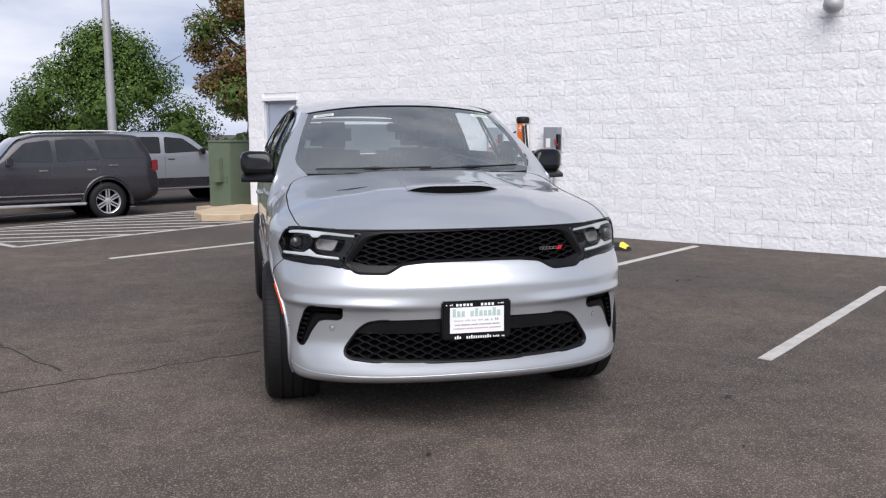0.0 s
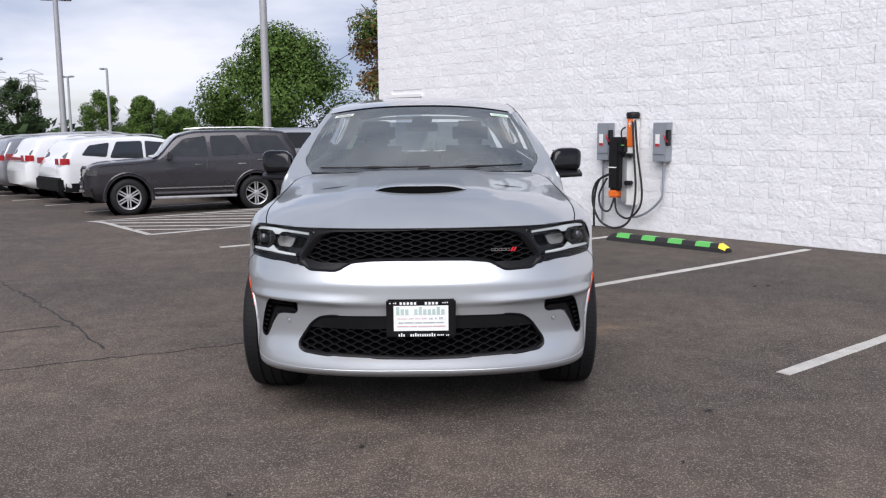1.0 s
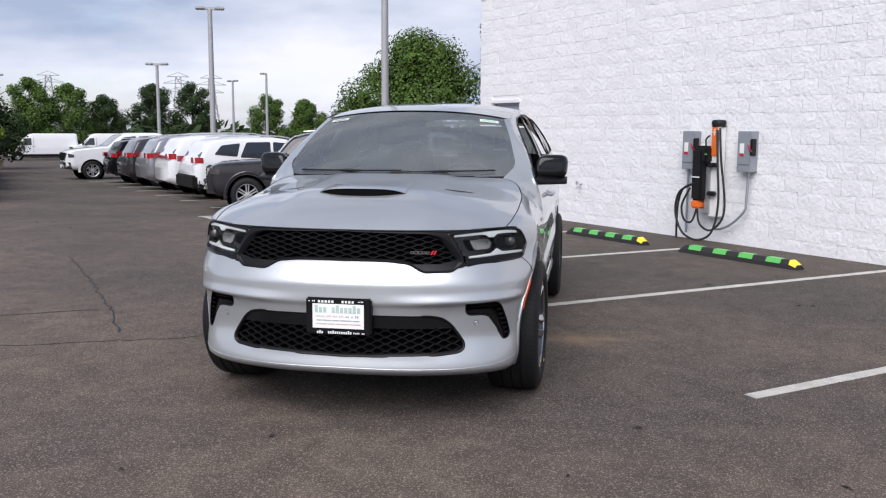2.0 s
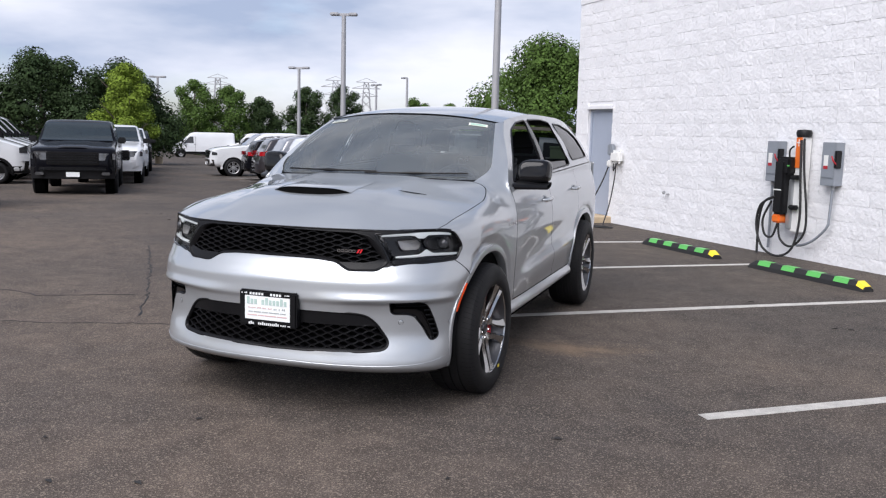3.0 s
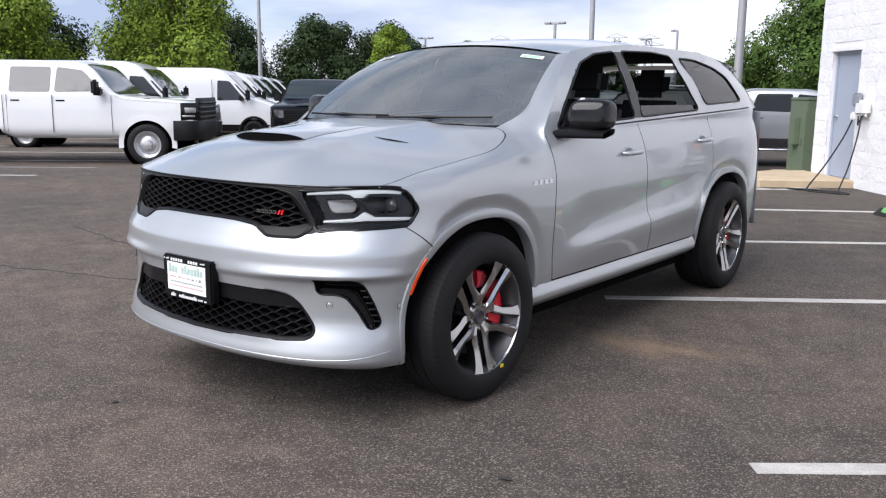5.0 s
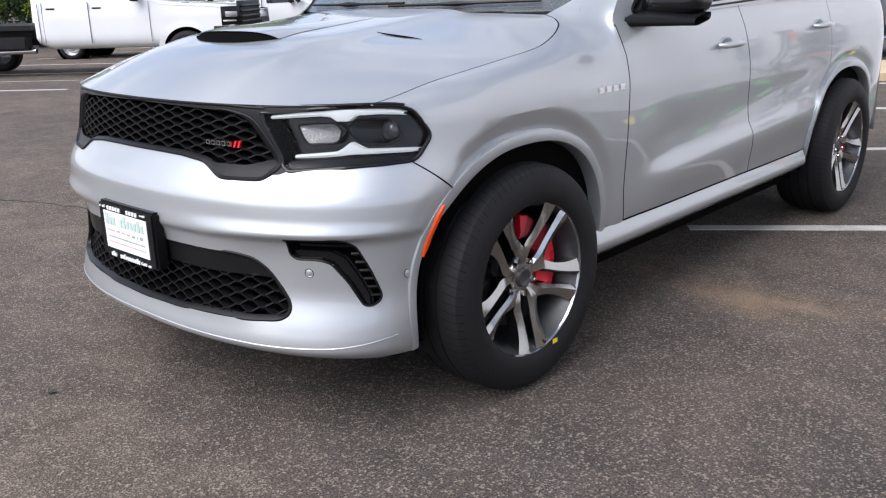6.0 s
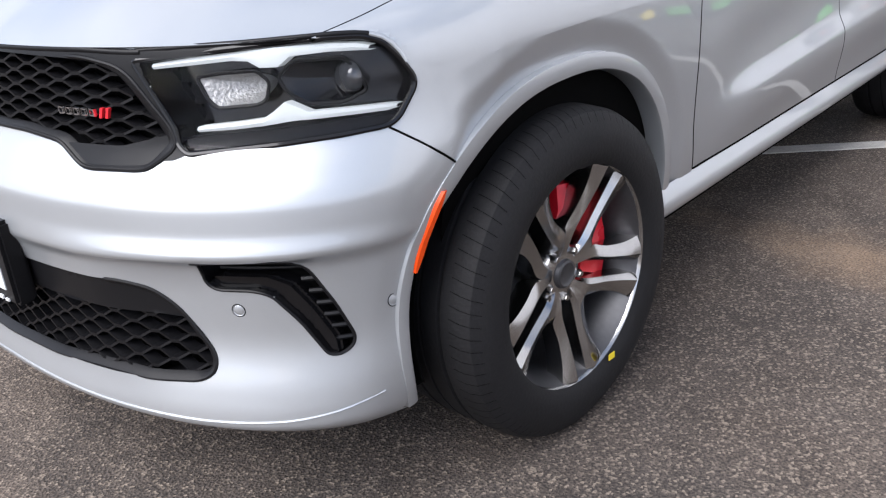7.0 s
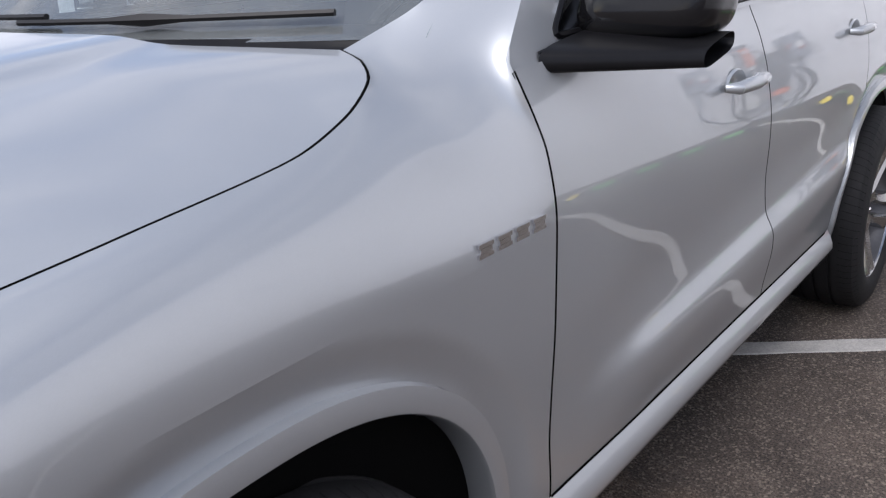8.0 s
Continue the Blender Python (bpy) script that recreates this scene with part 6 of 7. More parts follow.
cable([(-0.12, -0.25, 0.47), (-0.08, -0.24, 0.26), (0.10, -0.22, 0.18), (0.28, -0.20, 0.35), (0.31, -0.2, 0.62), (0.22, -0.2, 1.15), (0.16, -0.18, 1.58)], 0.015, ev)
cable([(-0.04, -0.2, 1.25), (-0.06, -0.2, 1.42), (0.0, -0.19, 1.48)], 0.012, ev)

# second, smaller charge point beside the door, with its cable on the ground
e2 = thing("charge_point", "small white charge point by the door with cables hanging down", "charger", m=WALL_M @ Matrix.Translation((0.22, 0, 0)))
part("point_body", box(0.0, 0.30, -0.14, -0.01, 1.08, 1.32, 0.05), M_WHITEPL, e2)
part("point_plug", box(-0.10, 0.02, -0.13, -0.02, 1.22, 1.42, 0.02), M_BOXGREY, e2)
part("point_holder", box(-0.06, 0.05, -0.16, -0.02, 1.02, 1.14, 0.02), M_WHITEPL, e2)
cable([(0.26, -0.12, 1.10), (0.22, -0.16, 1.0), (0.16, -0.14, 0.96), (0.12, -0.12, 1.08)], 0.011, e2)
cable([(0.22, -0.13, 1.09), (0.30, -0.20, 0.80), (0.42, -0.36, 0.35), (0.52, -0.52, 0.04), (0.66, -0.56, 0.014)], 0.011, e2)
cable([(-0.03, -0.12, 1.04), (0.0, -0.26, 0.75), (0.14, -0.58, 0.34), (0.30, -0.86, 0.08), (0.42, -0.92, 0.014), (0.70, -0.70, 0.014), (0.82, -0.52, 0.014), (0.50, -0.62, 0.016), (0.22, -0.98, 0.014), (0.16, -1.10, 0.014), (0.45, -0.82, 0.030), (0.80, -0.66, 0.014)], 0.012, e2)

tap = thing("wall_tap", "small grey water tap on the white wall", "tap", m=WALL_M @ Matrix.Translation((1.86, 0, 0.65)))
part("tap_body", tube([(0, 0.01, 0), (0, -0.07, 0), (0.005, -0.10, -0.05)], 0.014, 10), M_STEEL, tap)
part("tap_wheel", moved(lathe([(0.0, 0.0), (0.004, 0.03), (-0.004, 0.03), (0.0, 0.0)], 14), Matrix.Translation((-0.03, -0.08, 0.02))), M_STEEL, tap)
lampw = thing("wall_lamp", "round grey lamp on the white wall", "lamp", m=WALL_M @ Matrix.Translation((9.03, -0.01, 2.93)))
part("lamp_base", moved(lathe([(0.02, 0.0), (0.02, 0.05), (-0.05, 0.05), (-0.06, 0.03), (-0.10, 0.03)], 20), Matrix.Rotation(radians(90), 4, "Z")), M_STEEL, lampw)
part("lamp_shade", moved(lathe([(-0.09, 0.0), (-0.085, 0.06), (-0.05, 0.10), (0.0, 0.115), (0.06, 0.10), (0.10, 0.05), (0.11, 0.0)], 28, "z"), Matrix.Translation((0, -0.15, -0.01))), M_POLE, lampw)

# rubber wheel stops
def wheel_stop(u0, u1):
    L = u1 - u0
    w = thing("wheel_stop", "black rubber wheel stop with green and yellow reflectors", "wheel stop", "wheel stops", m=WALL_M @ Matrix.Translation((u0, -1.17, 0)))
    prof = ((-0.075, 0.0), (-0.068, 0.05), (-0.040, 0.10), (0.040, 0.10), (0.068, 0.05), (0.075, 0.0))
    V, F = [], []
    xs = (0.0, 0.10, L - 0.10, L)
    for i, x in enumerate(xs):
        for y, z in prof:
            s = 0.45 if i in (0, 3) else 1.0
            V.append(Vector((x, y, z * s)))
    for i in range(3):
        for j in range(5):
            a = 6 * i + j
            F.append((a, a + 6, a + 7, a + 1))
    F += [tuple(range(6)), tuple(reversed(range(18, 24)))]
    part("stop_body", (V, F), M_RUBBER, w, smooth=False)
    for k in range(4):
        x0 = 0.16 + (L - 0.36) * k / 3.55
        x1 = x0 + L * 0.115
        P = ((-0.0705, 0.052), (-0.0425, 0.103), (0.0425, 0.103), (0.0705, 0.052))
        V = [Vector((x, y, z)) for x in (x0, x1) for y, z in P]
        part("reflector", (V, [(i, i + 4, i + 5, i + 1) for i in range(3)]), M_GREENREF, w, smooth=False)
    V = []
    for x, s in ((L - 0.10, 1.0), (L - 0.008, 0.52)):
        V += [Vector((x, y, z * s + 0.003)) for y, z in ((-0.0705, 0.052), (-0.0425, 0.102), (0.0425, 0.102), (0.0705, 0.052))]
    part("end_reflector", (V, [(i, i + 4, i + 5, i + 1) for i in range(3)]), M_YELLOWREF, w, smooth=False)


wheel_stop(3.00, 4.60)
wheel_stop(5.27, 7.02)


# ---------------------------------------------------------------- lamp posts, pylons
def lamp_post(x, y, h, r, heads=2, turn=0.0):
    p = thing("street_lamp", "grey steel lot light on a tall pole", "street lamp", "lot lights", m=Matrix.Translation((x, y, ground_z(x, y))) @ Matrix.Rotation(turn, 4, "Z"))
    h -= ground_z(x, y)
    part("pole", tube([(0, 0, 0), (0, 0, h * 0.5), (0, 0, h)], [r, r * 0.85, r * 0.7], 12), M_POLE, p)
    part("footing", moved(lathe([(0, 0.0), (0, 0.25), (0.5, 0.25), (0.52, 0.23), (0.52, 0.0)], 16, "z"), Matrix.Identity(4)), M_CONCRETE, p)
    part("arm", box(-0.30 if heads == 2 else 0, 0.30, -0.05, 0.05, h - 0.03, h + 0.07, 0.01), M_POLE, p)
    for s in ((-1, 1) if heads == 2 else (1,)):
        part("lamp_head", box(s * 0.36 - 0.17, s * 0.36 + 0.17, -0.16, 0.16, h - 0.02, h + 0.09, 0.03), M_POLE, p)


lamp_post(-4.0, 17.9, 9.9, 0.105)
lamp_post(-13.0, 27.45, 6.0, 0.12, 2, 0.3)
lamp_post(-19.4, 35.5, 4.6, 0.10, 2, 0.2)
lamp_post(-32.1, 27.8, 6.5, 0.12, 2, 0.6)
lamp_post(-20.1, 51.7, 5.2, 0.10, 1, 2.6)
lamp_post(-24.5, 56.5, 5.0, 0.10, 2, 2.6)
lamp_post(-34.2, 43.7, 4.7, 0.10, 2, 0.4)


def pylon(x, y, h):
    p = thing("power_pylon", "distant lattice steel power pylon", "pylon", "power pylons", m=Matrix.Translation((x, y, ground_z(x, y))) @ Matrix.Rotation(0.5, 4, "Z"))
    legs = []
    for sx in (-1, 1):
        for sy in (-1, 1):
            part("leg", tube([(sx * 2.2, sy * 2.2, 0), (sx * 0.9, sy * 0.9, h * 0.6), (sx * 0.5, sy * 0.5, h)], 0.09, 5), M_POLE, p)
    for k in range(7):
        z0, z1 = h * k / 7, h * (k + 1) / 7
        w0, w1 = 2.2 - 1.7 * k / 7, 2.2 - 1.7 * (k + 1) / 7
        for s in (-1, 1):
            part("brace", tube([(-w0, s * w0, z0), (w1, s * w1, z1)], 0.05, 4), M_POLE, p)
            part("brace", tube([(w0, s * w0, z0), (-w1, s * w1, z1)], 0.05, 4), M_POLE, p)
    for z, w in ((h * 0.78, 2.6), (h * 0.9, 3.2), (h, 2.3)):
        part("cross_arm", join(tube([(-w, 0, z), (w, 0, z)], 0.08, 5), tube([(-w, 0, z), (0, 0, z + 0.9), (w, 0, z)], 0.06, 5)), M_POLE, p)


pylon(-87.2, 175, 14.2)
pylon(-81, 178, 14.0)
pylon(-116, 172, 14.5)


# ---------------------------------------------------------------- trees
def tree(x, y, h, r, z0, material, seed, leaf=0.22, count=3200, accent=None, label="leafy green tree at the edge of the lot"):
    rnd = random.Random(seed)
    t = thing("tree", label, "tree", m=Matrix.Translation((x, y, ground_z(x, y))))
    h -= ground_z(x, y)
    leaf, count = leaf * 0.64, int(count * 2.4)
    part("trunk", tube([(0, 0, -0.05), (0.02, 0.03, h * 0.25), (-0.05, 0.02, h * 0.55), (0.03, -0.04, h * 0.9)], [0.035 * h, 0.026 * h, 0.017 * h, 0.004 * h], 9), M_BARK, t)
    for k in range(7):
        a = rnd.uniform(0, 6.28)
        zz = z0 + (h - z0) * rnd.uniform(0.05, 0.6)
        q = Vector((math.cos(a) * r * 0.75, math.sin(a) * r * 0.75, zz + rnd.uniform(0.1, 0.25) * h))
        part("limb", tube([(0, 0, zz - 0.1), q * 0.45 + Vector((0, 0, zz * 0.5)), q], [0.011 * h, 0.007 * h, 0.002 * h], 6), M_BARK, t)
    lobes = []
    for k in range(24):
        f = (k + 0.5) / 24
        zc = z0 + (h - z0) * (0.08 + 0.86 * f)
        span = math.sin(math.pi * min(0.97, 0.14 + 0.80 * f) ** 0.85) ** 0.75
        a = k * 2.4 + rnd.uniform(-0.5, 0.5)
        d = r * span * rnd.uniform(0.25, 0.80)
        lobes.append((Vector((math.cos(a) * d, math.sin(a) * d, zc)), r * rnd.uniform(0.26, 0.42) * (0.55 + 0.45 * span)))
    V, F, V2, F2 = [], [], [], []
    per = count // len(lobes)
    for c, lr in lobes:
        share = (0.75 if rnd.random() < 0.6 else 0.30) if accent else 0.0
        for i in range(per + 50):
            dr = Vector((rnd.gauss(0, 1), rnd.gauss(0, 1), rnd.gauss(0, 1))).normalized()
            p = c + Vector((dr.x, dr.y, dr.z * 0.8)) * lr * (rnd.uniform(0.55, 1.08) if i < per else rnd.uniform(0.1, 0.62))
            n = (dr + Vector((rnd.uniform(-0.8, 0.8), rnd.uniform(-0.8, 0.8), rnd.uniform(-0.3, 0.9)))).normalized()
            s = n.orthogonal().normalized()
            s = Matrix.Rotation(rnd.uniform(0, 6.28), 3, n) @ s
            q = n.cross(s)
            tv, tf = (V2, F2) if share and rnd.random() < share else (V, F)
            sz = leaf * rnd.uniform(0.55, 1.2) if i < per else lr * rnd.uniform(0.16, 0.27)
            n0 = len(tv)
            tv += [p - s * sz, p - q * sz * 0.55 + n * sz * 0.1, p + s * sz, p + q * sz * 0.55 + n * sz * 0.1]
            tf.append((n0, n0 + 1, n0 + 2, n0 + 3))
    part("crown", (V, F), material, t, smooth=False)
    if V2:
        part("crown", (V2, F2), accent, t, "russet autumn leaves", smooth=False)
    return t


tree(-6.25, 33.8, 5.55, 4.0, 0.3, M_LEAF, 11, 0.115, 17000)
tree(-0.6, 29.0, 8.2, 2.5, 2.0, M_LEAF, 12, 0.11, 12000, M_LEAFR, "green tree with russet autumn leaves beside the building")
tree(-25.9, 18.3, 6.9, 3.3, 1.4, M_LEAFL, 13, 0.12, 11000, label="light green tree behind the parked vans")
tree(-29.8, 13.2, 5.8, 3.4, 1.0, M_LEAFL, 14, 0.12, 11000, label="light green tree behind the parked vans")
tree(-33.5, 8.5, 6.2, 3.6, 0.8, M_LEAF, 15, 0.13, 8000)
tree(-37.9, 37.7, 5.7, 4.3, 0.2, M_LEAFD, 16, 0.15, 11000, label="dark green tree at the edge of the lot")
tree(-34.6, 40.8, 5.3, 3.8, 0.2, M_LEAFD, 17, 0.15, 11000, label="dark green tree at the edge of the lot")
tree(-42.0, 33.4, 5.9, 4.4, 0.2, M_LEAFD, 18, 0.15, 9000, label="dark green tree at the edge of the lot")
tree(-44.5, 29.5, 6.0, 3.9, 0.2, M_LEAFD, 19, 0.15, 9000, label="dark green tree at the edge of the lot")
tree(-47.0, 24.0, 6.6, 4.0, 0.2, M_LEAFD, 20, 0.16, 7000, label="dark green tree at the edge of the lot")
tree(-48.5, 17.5, 6.8, 4.0, 0.2, M_LEAFD, 21, 0.16, 7000, label="dark green tree at the edge of the lot")
tree(-28.1, 33.2, 4.75, 1.75, 1.0, M_LEAFL, 22, 0.11, 8000, label="light green tree in front of darker ones")
for i, (x, y, h, r) in enumerate(((-38.0, 53.2, 5.2, 2.1), (-35.9, 54.6, 4.8, 2.0), (-34.0, 56.2, 4.0, 1.6), (-33.4, 62, 5.2, 2.0), (-30.7, 63.4, 5.3, 2.1), (-27.0, 70.4, 4.6, 2.0), (-24.2, 71.5, 4.2, 1.6), (-22.4, 67.3, 4.1, 1.7), (-19.8, 68.0, 3.2, 1.8), (-16.5, 70, 3.6, 2.2))):
    tree(x * 1.42, y * 1.42, 1.5 + (h - 1.5) * 1.42, r * 1.6, 0.1, M_LEAFD if i in (2, 3, 4) else M_LEAF, 40 + i, 0.19, 5000, label="distant green tree beyond the lot")
# low woods far behind
rnd = random.Random(3)
V, F = [], []
for k in range(5200):
    a = radians(rnd.uniform(-75, 25))
    d = rnd.uniform(95, 120)
    hh = 2.6 + 1.0 * math.sin(a * 23) + 0.8 * math.sin(a * 57)
    p = Vector((math.sin(a) * d, math.cos(a) * d, rnd.uniform(0, 1) ** 0.8 * hh - 1.0))
    n = Vector((rnd.gauss(0, 1), rnd.gauss(0, 1), rnd.gauss(0, 1))).normalized()
    s = n.orthogonal().normalized()
    q = n.cross(s)
    sz = rnd.uniform(0.4, 0.9)
    n0 = len(V)
    V += [p - s * sz, p - q * sz * 0.6, p + s * sz, p + q * sz * 0.6]
    F.append((n0, n0 + 1, n0 + 2, n0 + 3))
solid("woods", (V, F), M_LEAFD, "low distant woods along the horizon", "woods", "stuff", smooth=False)

# dead leaves and grit lying about
LITTER = ((-0.15, -1.1), (0.02, -1.55), (0.55, -1.45), (-0.62, -0.75), (1.05, -0.6), (-1.1, -1.6), (0.95, -1.9), (1.75, 0.1), (2.35, -0.3), (-0.35, -0.35), (3.3, 3.9), (2.9, 2.9), (3.9, 1.6), (2.6, 4.6), (-7.4, 6.4), (-8.6, 7.2), (-6.6, 8.1), (-9.6, 8.4), (-7.9, 9.1))
rnd = random.Random(5)
V, F = [], []
for x, y in LITTER:
    for _ in range(rnd.choice((1, 1, 2, 3))):
        c = Vector((x + rnd.uniform(-0.25, 0.25), y + rnd.uniform(-0.2, 0.2), 0.0))
        c.z = ground_z(c.x, c.y) + 0.002
        a, L, w = rnd.uniform(0, 6.28), rnd.uniform(0.012, 0.045), rnd.uniform(0.006, 0.014)
        d, e = Vector((math.cos(a), math.sin(a), 0)), Vector((-math.sin(a), math.cos(a), 0))
        n0 = len(V)
        V += [c - d * L, c - e * w + Vector((0, 0, 0.008)), c + d * L * 0.9 + Vector((0, 0, 0.004)), c + e * w + Vector((0, 0, 0.010))]
        F += [(n0, n0 + 1, n0 + 2), (n0, n0 + 2, n0 + 3)]
solid("leaf_litter", (V, F), M_TAR, "small dead leaves and grit on the asphalt", "leaves", "stuff", smooth=False)

# ---------------------------------------------------------------- parked vehicles
def car_paint(name, c, metal=0.0, rough=0.3):
    return mat(name, c, rough, metal=metal, coat=0.9, vary=0.05, scale=1.2, fine=600, rough_vary=0.03)


P_GREY = mat("grey_paint", (0.040, 0.037, 0.042), 0.28, metal=0.4, coat=0.4, vary=0.05, scale=1.2, fine=600)
P_WHITE = car_paint("white_paint", (0.74, 0.75, 0.76))
P_BLACK = mat("black_paint", (0.005, 0.005, 0.007), 0.16, vary=0.05, scale=1.2, fine=600, ior=1.22)
P_SILV = car_paint("silver_truck_paint", (0.42, 0.43, 0.45), 0.6)
P_MGREY = car_paint("mid_grey_paint", (0.30, 0.30, 0.32), 0.6)
P_DARKRED = car_paint("dark_paint", (0.035, 0.030, 0.034), 0.3)
M_CARGLASS = mat("dark_car_glass", (0.020, 0.022, 0.024), 0.05, vary=0.1, ior=1.7)
M_SEAM = mat("panel_seam", (0.10, 0.10, 0.10), 0.8)
M_SCREEN = mat("screen_glass", (0.024, 0.032, 0.036), 0.06, coat=0.5, vary=0.1)
M_HEADLAMP = mat("headlamp", (0.10, 0.102, 0.105), 0.15, metal=0.5, coat=1.0, vary=0.5, scale=9, fine=30)
M_ALLOY = mat("alloy", (0.58, 0.58, 0.59), 0.35, metal=0.7)

WT = mesh_of("tyre", *lathe([(-0.11, 0.62), (-0.125, 0.8), (-0.11, 0.95), (-0.08, 1.0), (0.08, 1.0), (0.11, 0.95), (0.125, 0.8), (0.115, 0.66)], 36), M_TYRE)


def bg_rim(n=6):
    out = [lathe([(-0.05, 0.60), (0.07, 0.60), (0.095, 0.64), (0.105, 0.68), (0.09, 0.70)], 36), lathe([(0.06, 0.17), (0.09, 0.15), (0.095, 0.0)], 20)]
    for k in range(n):
        a = 2 * math.pi * k / n
        for s in (-1, 1):
            V = [Vector((x, s * (0.055 + 0.04 * r) + du * 0.034, r)) for r, x in ((0.12, 0.075), (0.62, 0.085)) for du in (-1, 1)] + [Vector((0.02, s * (0.055 + 0.04 * r) + du * 0.034, r)) for r in (0.12, 0.62) for du in (-1, 1)]
            out.append(moved((V, [(0, 1, 3, 2), (0, 2, 6, 4), (1, 5, 7, 3)]), Matrix.Rotation(a, 4, "X")))
    return join(*out)


WR = mesh_of("rim", *bg_rim(6), M_ALLOY, sharp=30)
WSTEEL = mesh_of("rim", *join(lathe([(-0.05, 0.64), (0.05, 0.62), (0.095, 0.66), (0.105, 0.70)], 36), lathe([(0.03, 0.63), (0.0, 0.5), (0.06, 0.38), (0.07, 0.24), (0.13, 0.20), (0.14, 0.0)], 30)), M_ALLOY, sharp=30)
WBACK = mesh_of("rim_back", *lathe([(-0.02, 0.64), (-0.02, 0.0)], 30), M_GAPSHADE)
ARCH_LINER = mesh_of("wheel_arch", *lathe([(-0.30, 0.0), (-0.30, 1.24), (-0.07, 1.24)], 40), M_GAPSHADE)


def place(front, head):
    h = Vector((*head, 0)).normalized()
    return Matrix.Translation((*front, ground_z(front[0] - h.x * 2.4, front[1] - h.y * 2.4))) @ Matrix.Rotation(math.atan2(h.x, -h.y), 4, "Z")


def vehicle(name, label, category, m, length, half, top, belt_z, roof_h, wheels, r, paint_m, wins, screen, rear=None, floor=0.30, tumble=0.80, clad=None, rim=None, group="", nose_r=0.35, tail_r=0.25, lamps=None, tails=None, grille_box=None, mirrors=True, rails=False, handles=(), bumper=None, lamp_m=None):
    """A car from its silhouette: top is the line of its upper edge from nose to tail."""
    zt = spl([p[0] for p in top], [p[1] for p in top])
    t = thing(name, label, category, group, m=m)

    def wid(y):
        w = half
        if y < nose_r:
            w *= 1 - 0.20 * (1 - y / nose_r) ** 2.2
        if y > length - tail_r:
            w *= 1 - 0.12 * ((y - length + tail_r) / tail_r) ** 2.2
        return w

    def flank(y, z):
        w, zz = wid(y), zt(y)
        if z <= belt_z or zz <= belt_z:
            return w * (1 - 0.05 * max(0, (floor + 0.22 - z) / 0.22) - 0.02 * max(0, (z - belt_z + 0.25) / 0.25))
        k = (z - belt_z) / max(roof_h - belt_z, 0.05)
        return w * (0.98 - (0.98 - tumble) * min(k, 1.0))
    ys = sorted(set([0.0, 0.03, 0.08, length - 0.08, length - 0.03, length] + list(np.linspace(0.15, length - 0.15, 84))))
    V, F = [], []
    for i, y in enumerate(ys):
        e = 0.0 if 0 < i < len(ys) - 1 else 0.07
        zz = zt(y) - e
        b = min(belt_z, zz - 0.05)
        fl = floor + (0.10 * max(0, 1 - y / 0.3) + 0.12 * max(0, 1 - (length - y) / 0.3))
        row = [(0, fl), (wid(y) * 0.88, fl), (flank(y, fl + 0.10), fl + 0.10), *[(flank(y, fl + 0.10 + (b - 0.16 - fl) * k / 8), fl + 0.10 + (b - 0.16 - fl) * k / 8) for k in range(1, 9)], (flank(y, b), b)]
        wr = flank(y, zz - 0.07)
        row += [(flank(y, b + (zz - 0.07 - b) * 0.5), b + (zz - 0.07 - b) * 0.5), (wr, zz - 0.07), (wr * 0.97, zz - 0.03), (wr * 0.88, zz - 0.005), (wr * 0.5, zz + 0.008), (0, zz + 0.012)]
        full = [(x, z) for x, z in row] + [(-x, z) for x, z in reversed(row[1:-1])]
        V += [Vector((x, y, z)) for x, z in full]
        n = len(full)
    for i in range(len(ys) - 1):
        for j in range(n):
            a, b2 = i * n + j, i * n + (j + 1) % n
            c = (V[a] + V[b2] + V[a + n] + V[b2 + n]) / 4
            if c.z < 1.1 and abs(c.x) > half * 0.6 and any(math.hypot(c.y - wy, c.z - r) < r * 1.25 for wy in wheels):
                continue
            F.append((a, b2, b2 + n, a + n))
    F += [tuple(reversed(range(n))), tuple(range((len(ys) - 1) * n, len(ys) * n))]
    part("body", (V, F), paint_m, t, sharp=50)
    for sx in (1, -1):
        for w in wins:
            w2 = rounded(w, 0.05, 3)
            y0, y1, z0, z1 = min(p[0] for p in w2), max(p[0] for p in w2), min(p[1] for p in w2), max(p[1] for p in w2)
            c = (sum(p[0] for p in w2) / len(w2), sum(p[1] for p in w2) / len(w2))
            vv = [Vector((sx * (flank(y, z) + 0.008), y, z)) for y, z in w2] + [Vector((sx * (flank(*c) + 0.010), c[0], c[1]))]
            k = len(w2)
            part("side_window", (vv, [(i, (i + 1) % k, k) if sx < 0 else ((i + 1) % k, i, k) for i in range(k)]), M_CARGLASS, t)
        for y in wheels:
            mm = Matrix.Translation((sx * (half - 0.115), y, r)) @ (Matrix.Identity(4) if sx > 0 else Matrix.Rotation(math.pi, 4, "Z")) @ Matrix.Diagonal((1, r, r, 1))
            tyre = part_again("wheel", WT, t, mm)
            part_again("rim", rim or WR, tyre)
            part_again("rim_back", WBACK, tyre)
            at = Matrix.Translation((sx * (half + 0.003), y, r)) @ (Matrix.Identity(4) if sx > 0 else Matrix.Rotation(math.pi, 4, "Z")) @ Matrix.Diagonal((1, r, r, 1))
            part_again("wheel_arch", ARCH_LINER, t, at)
            wide = 0.24

            def lip(a, b, y=y, sx=sx, wide=wide):
                t, q = radians(-8 + 196 * a), r * (1.17 + wide * min(b * 2, 1))
                yy, zz = y + q * math.cos(t), r + q * math.sin(t)
                return (sx * (flank(yy, max(zz, floor)) + (0.010, 0.008, -0.02)[round(b * 2)]), yy, zz)
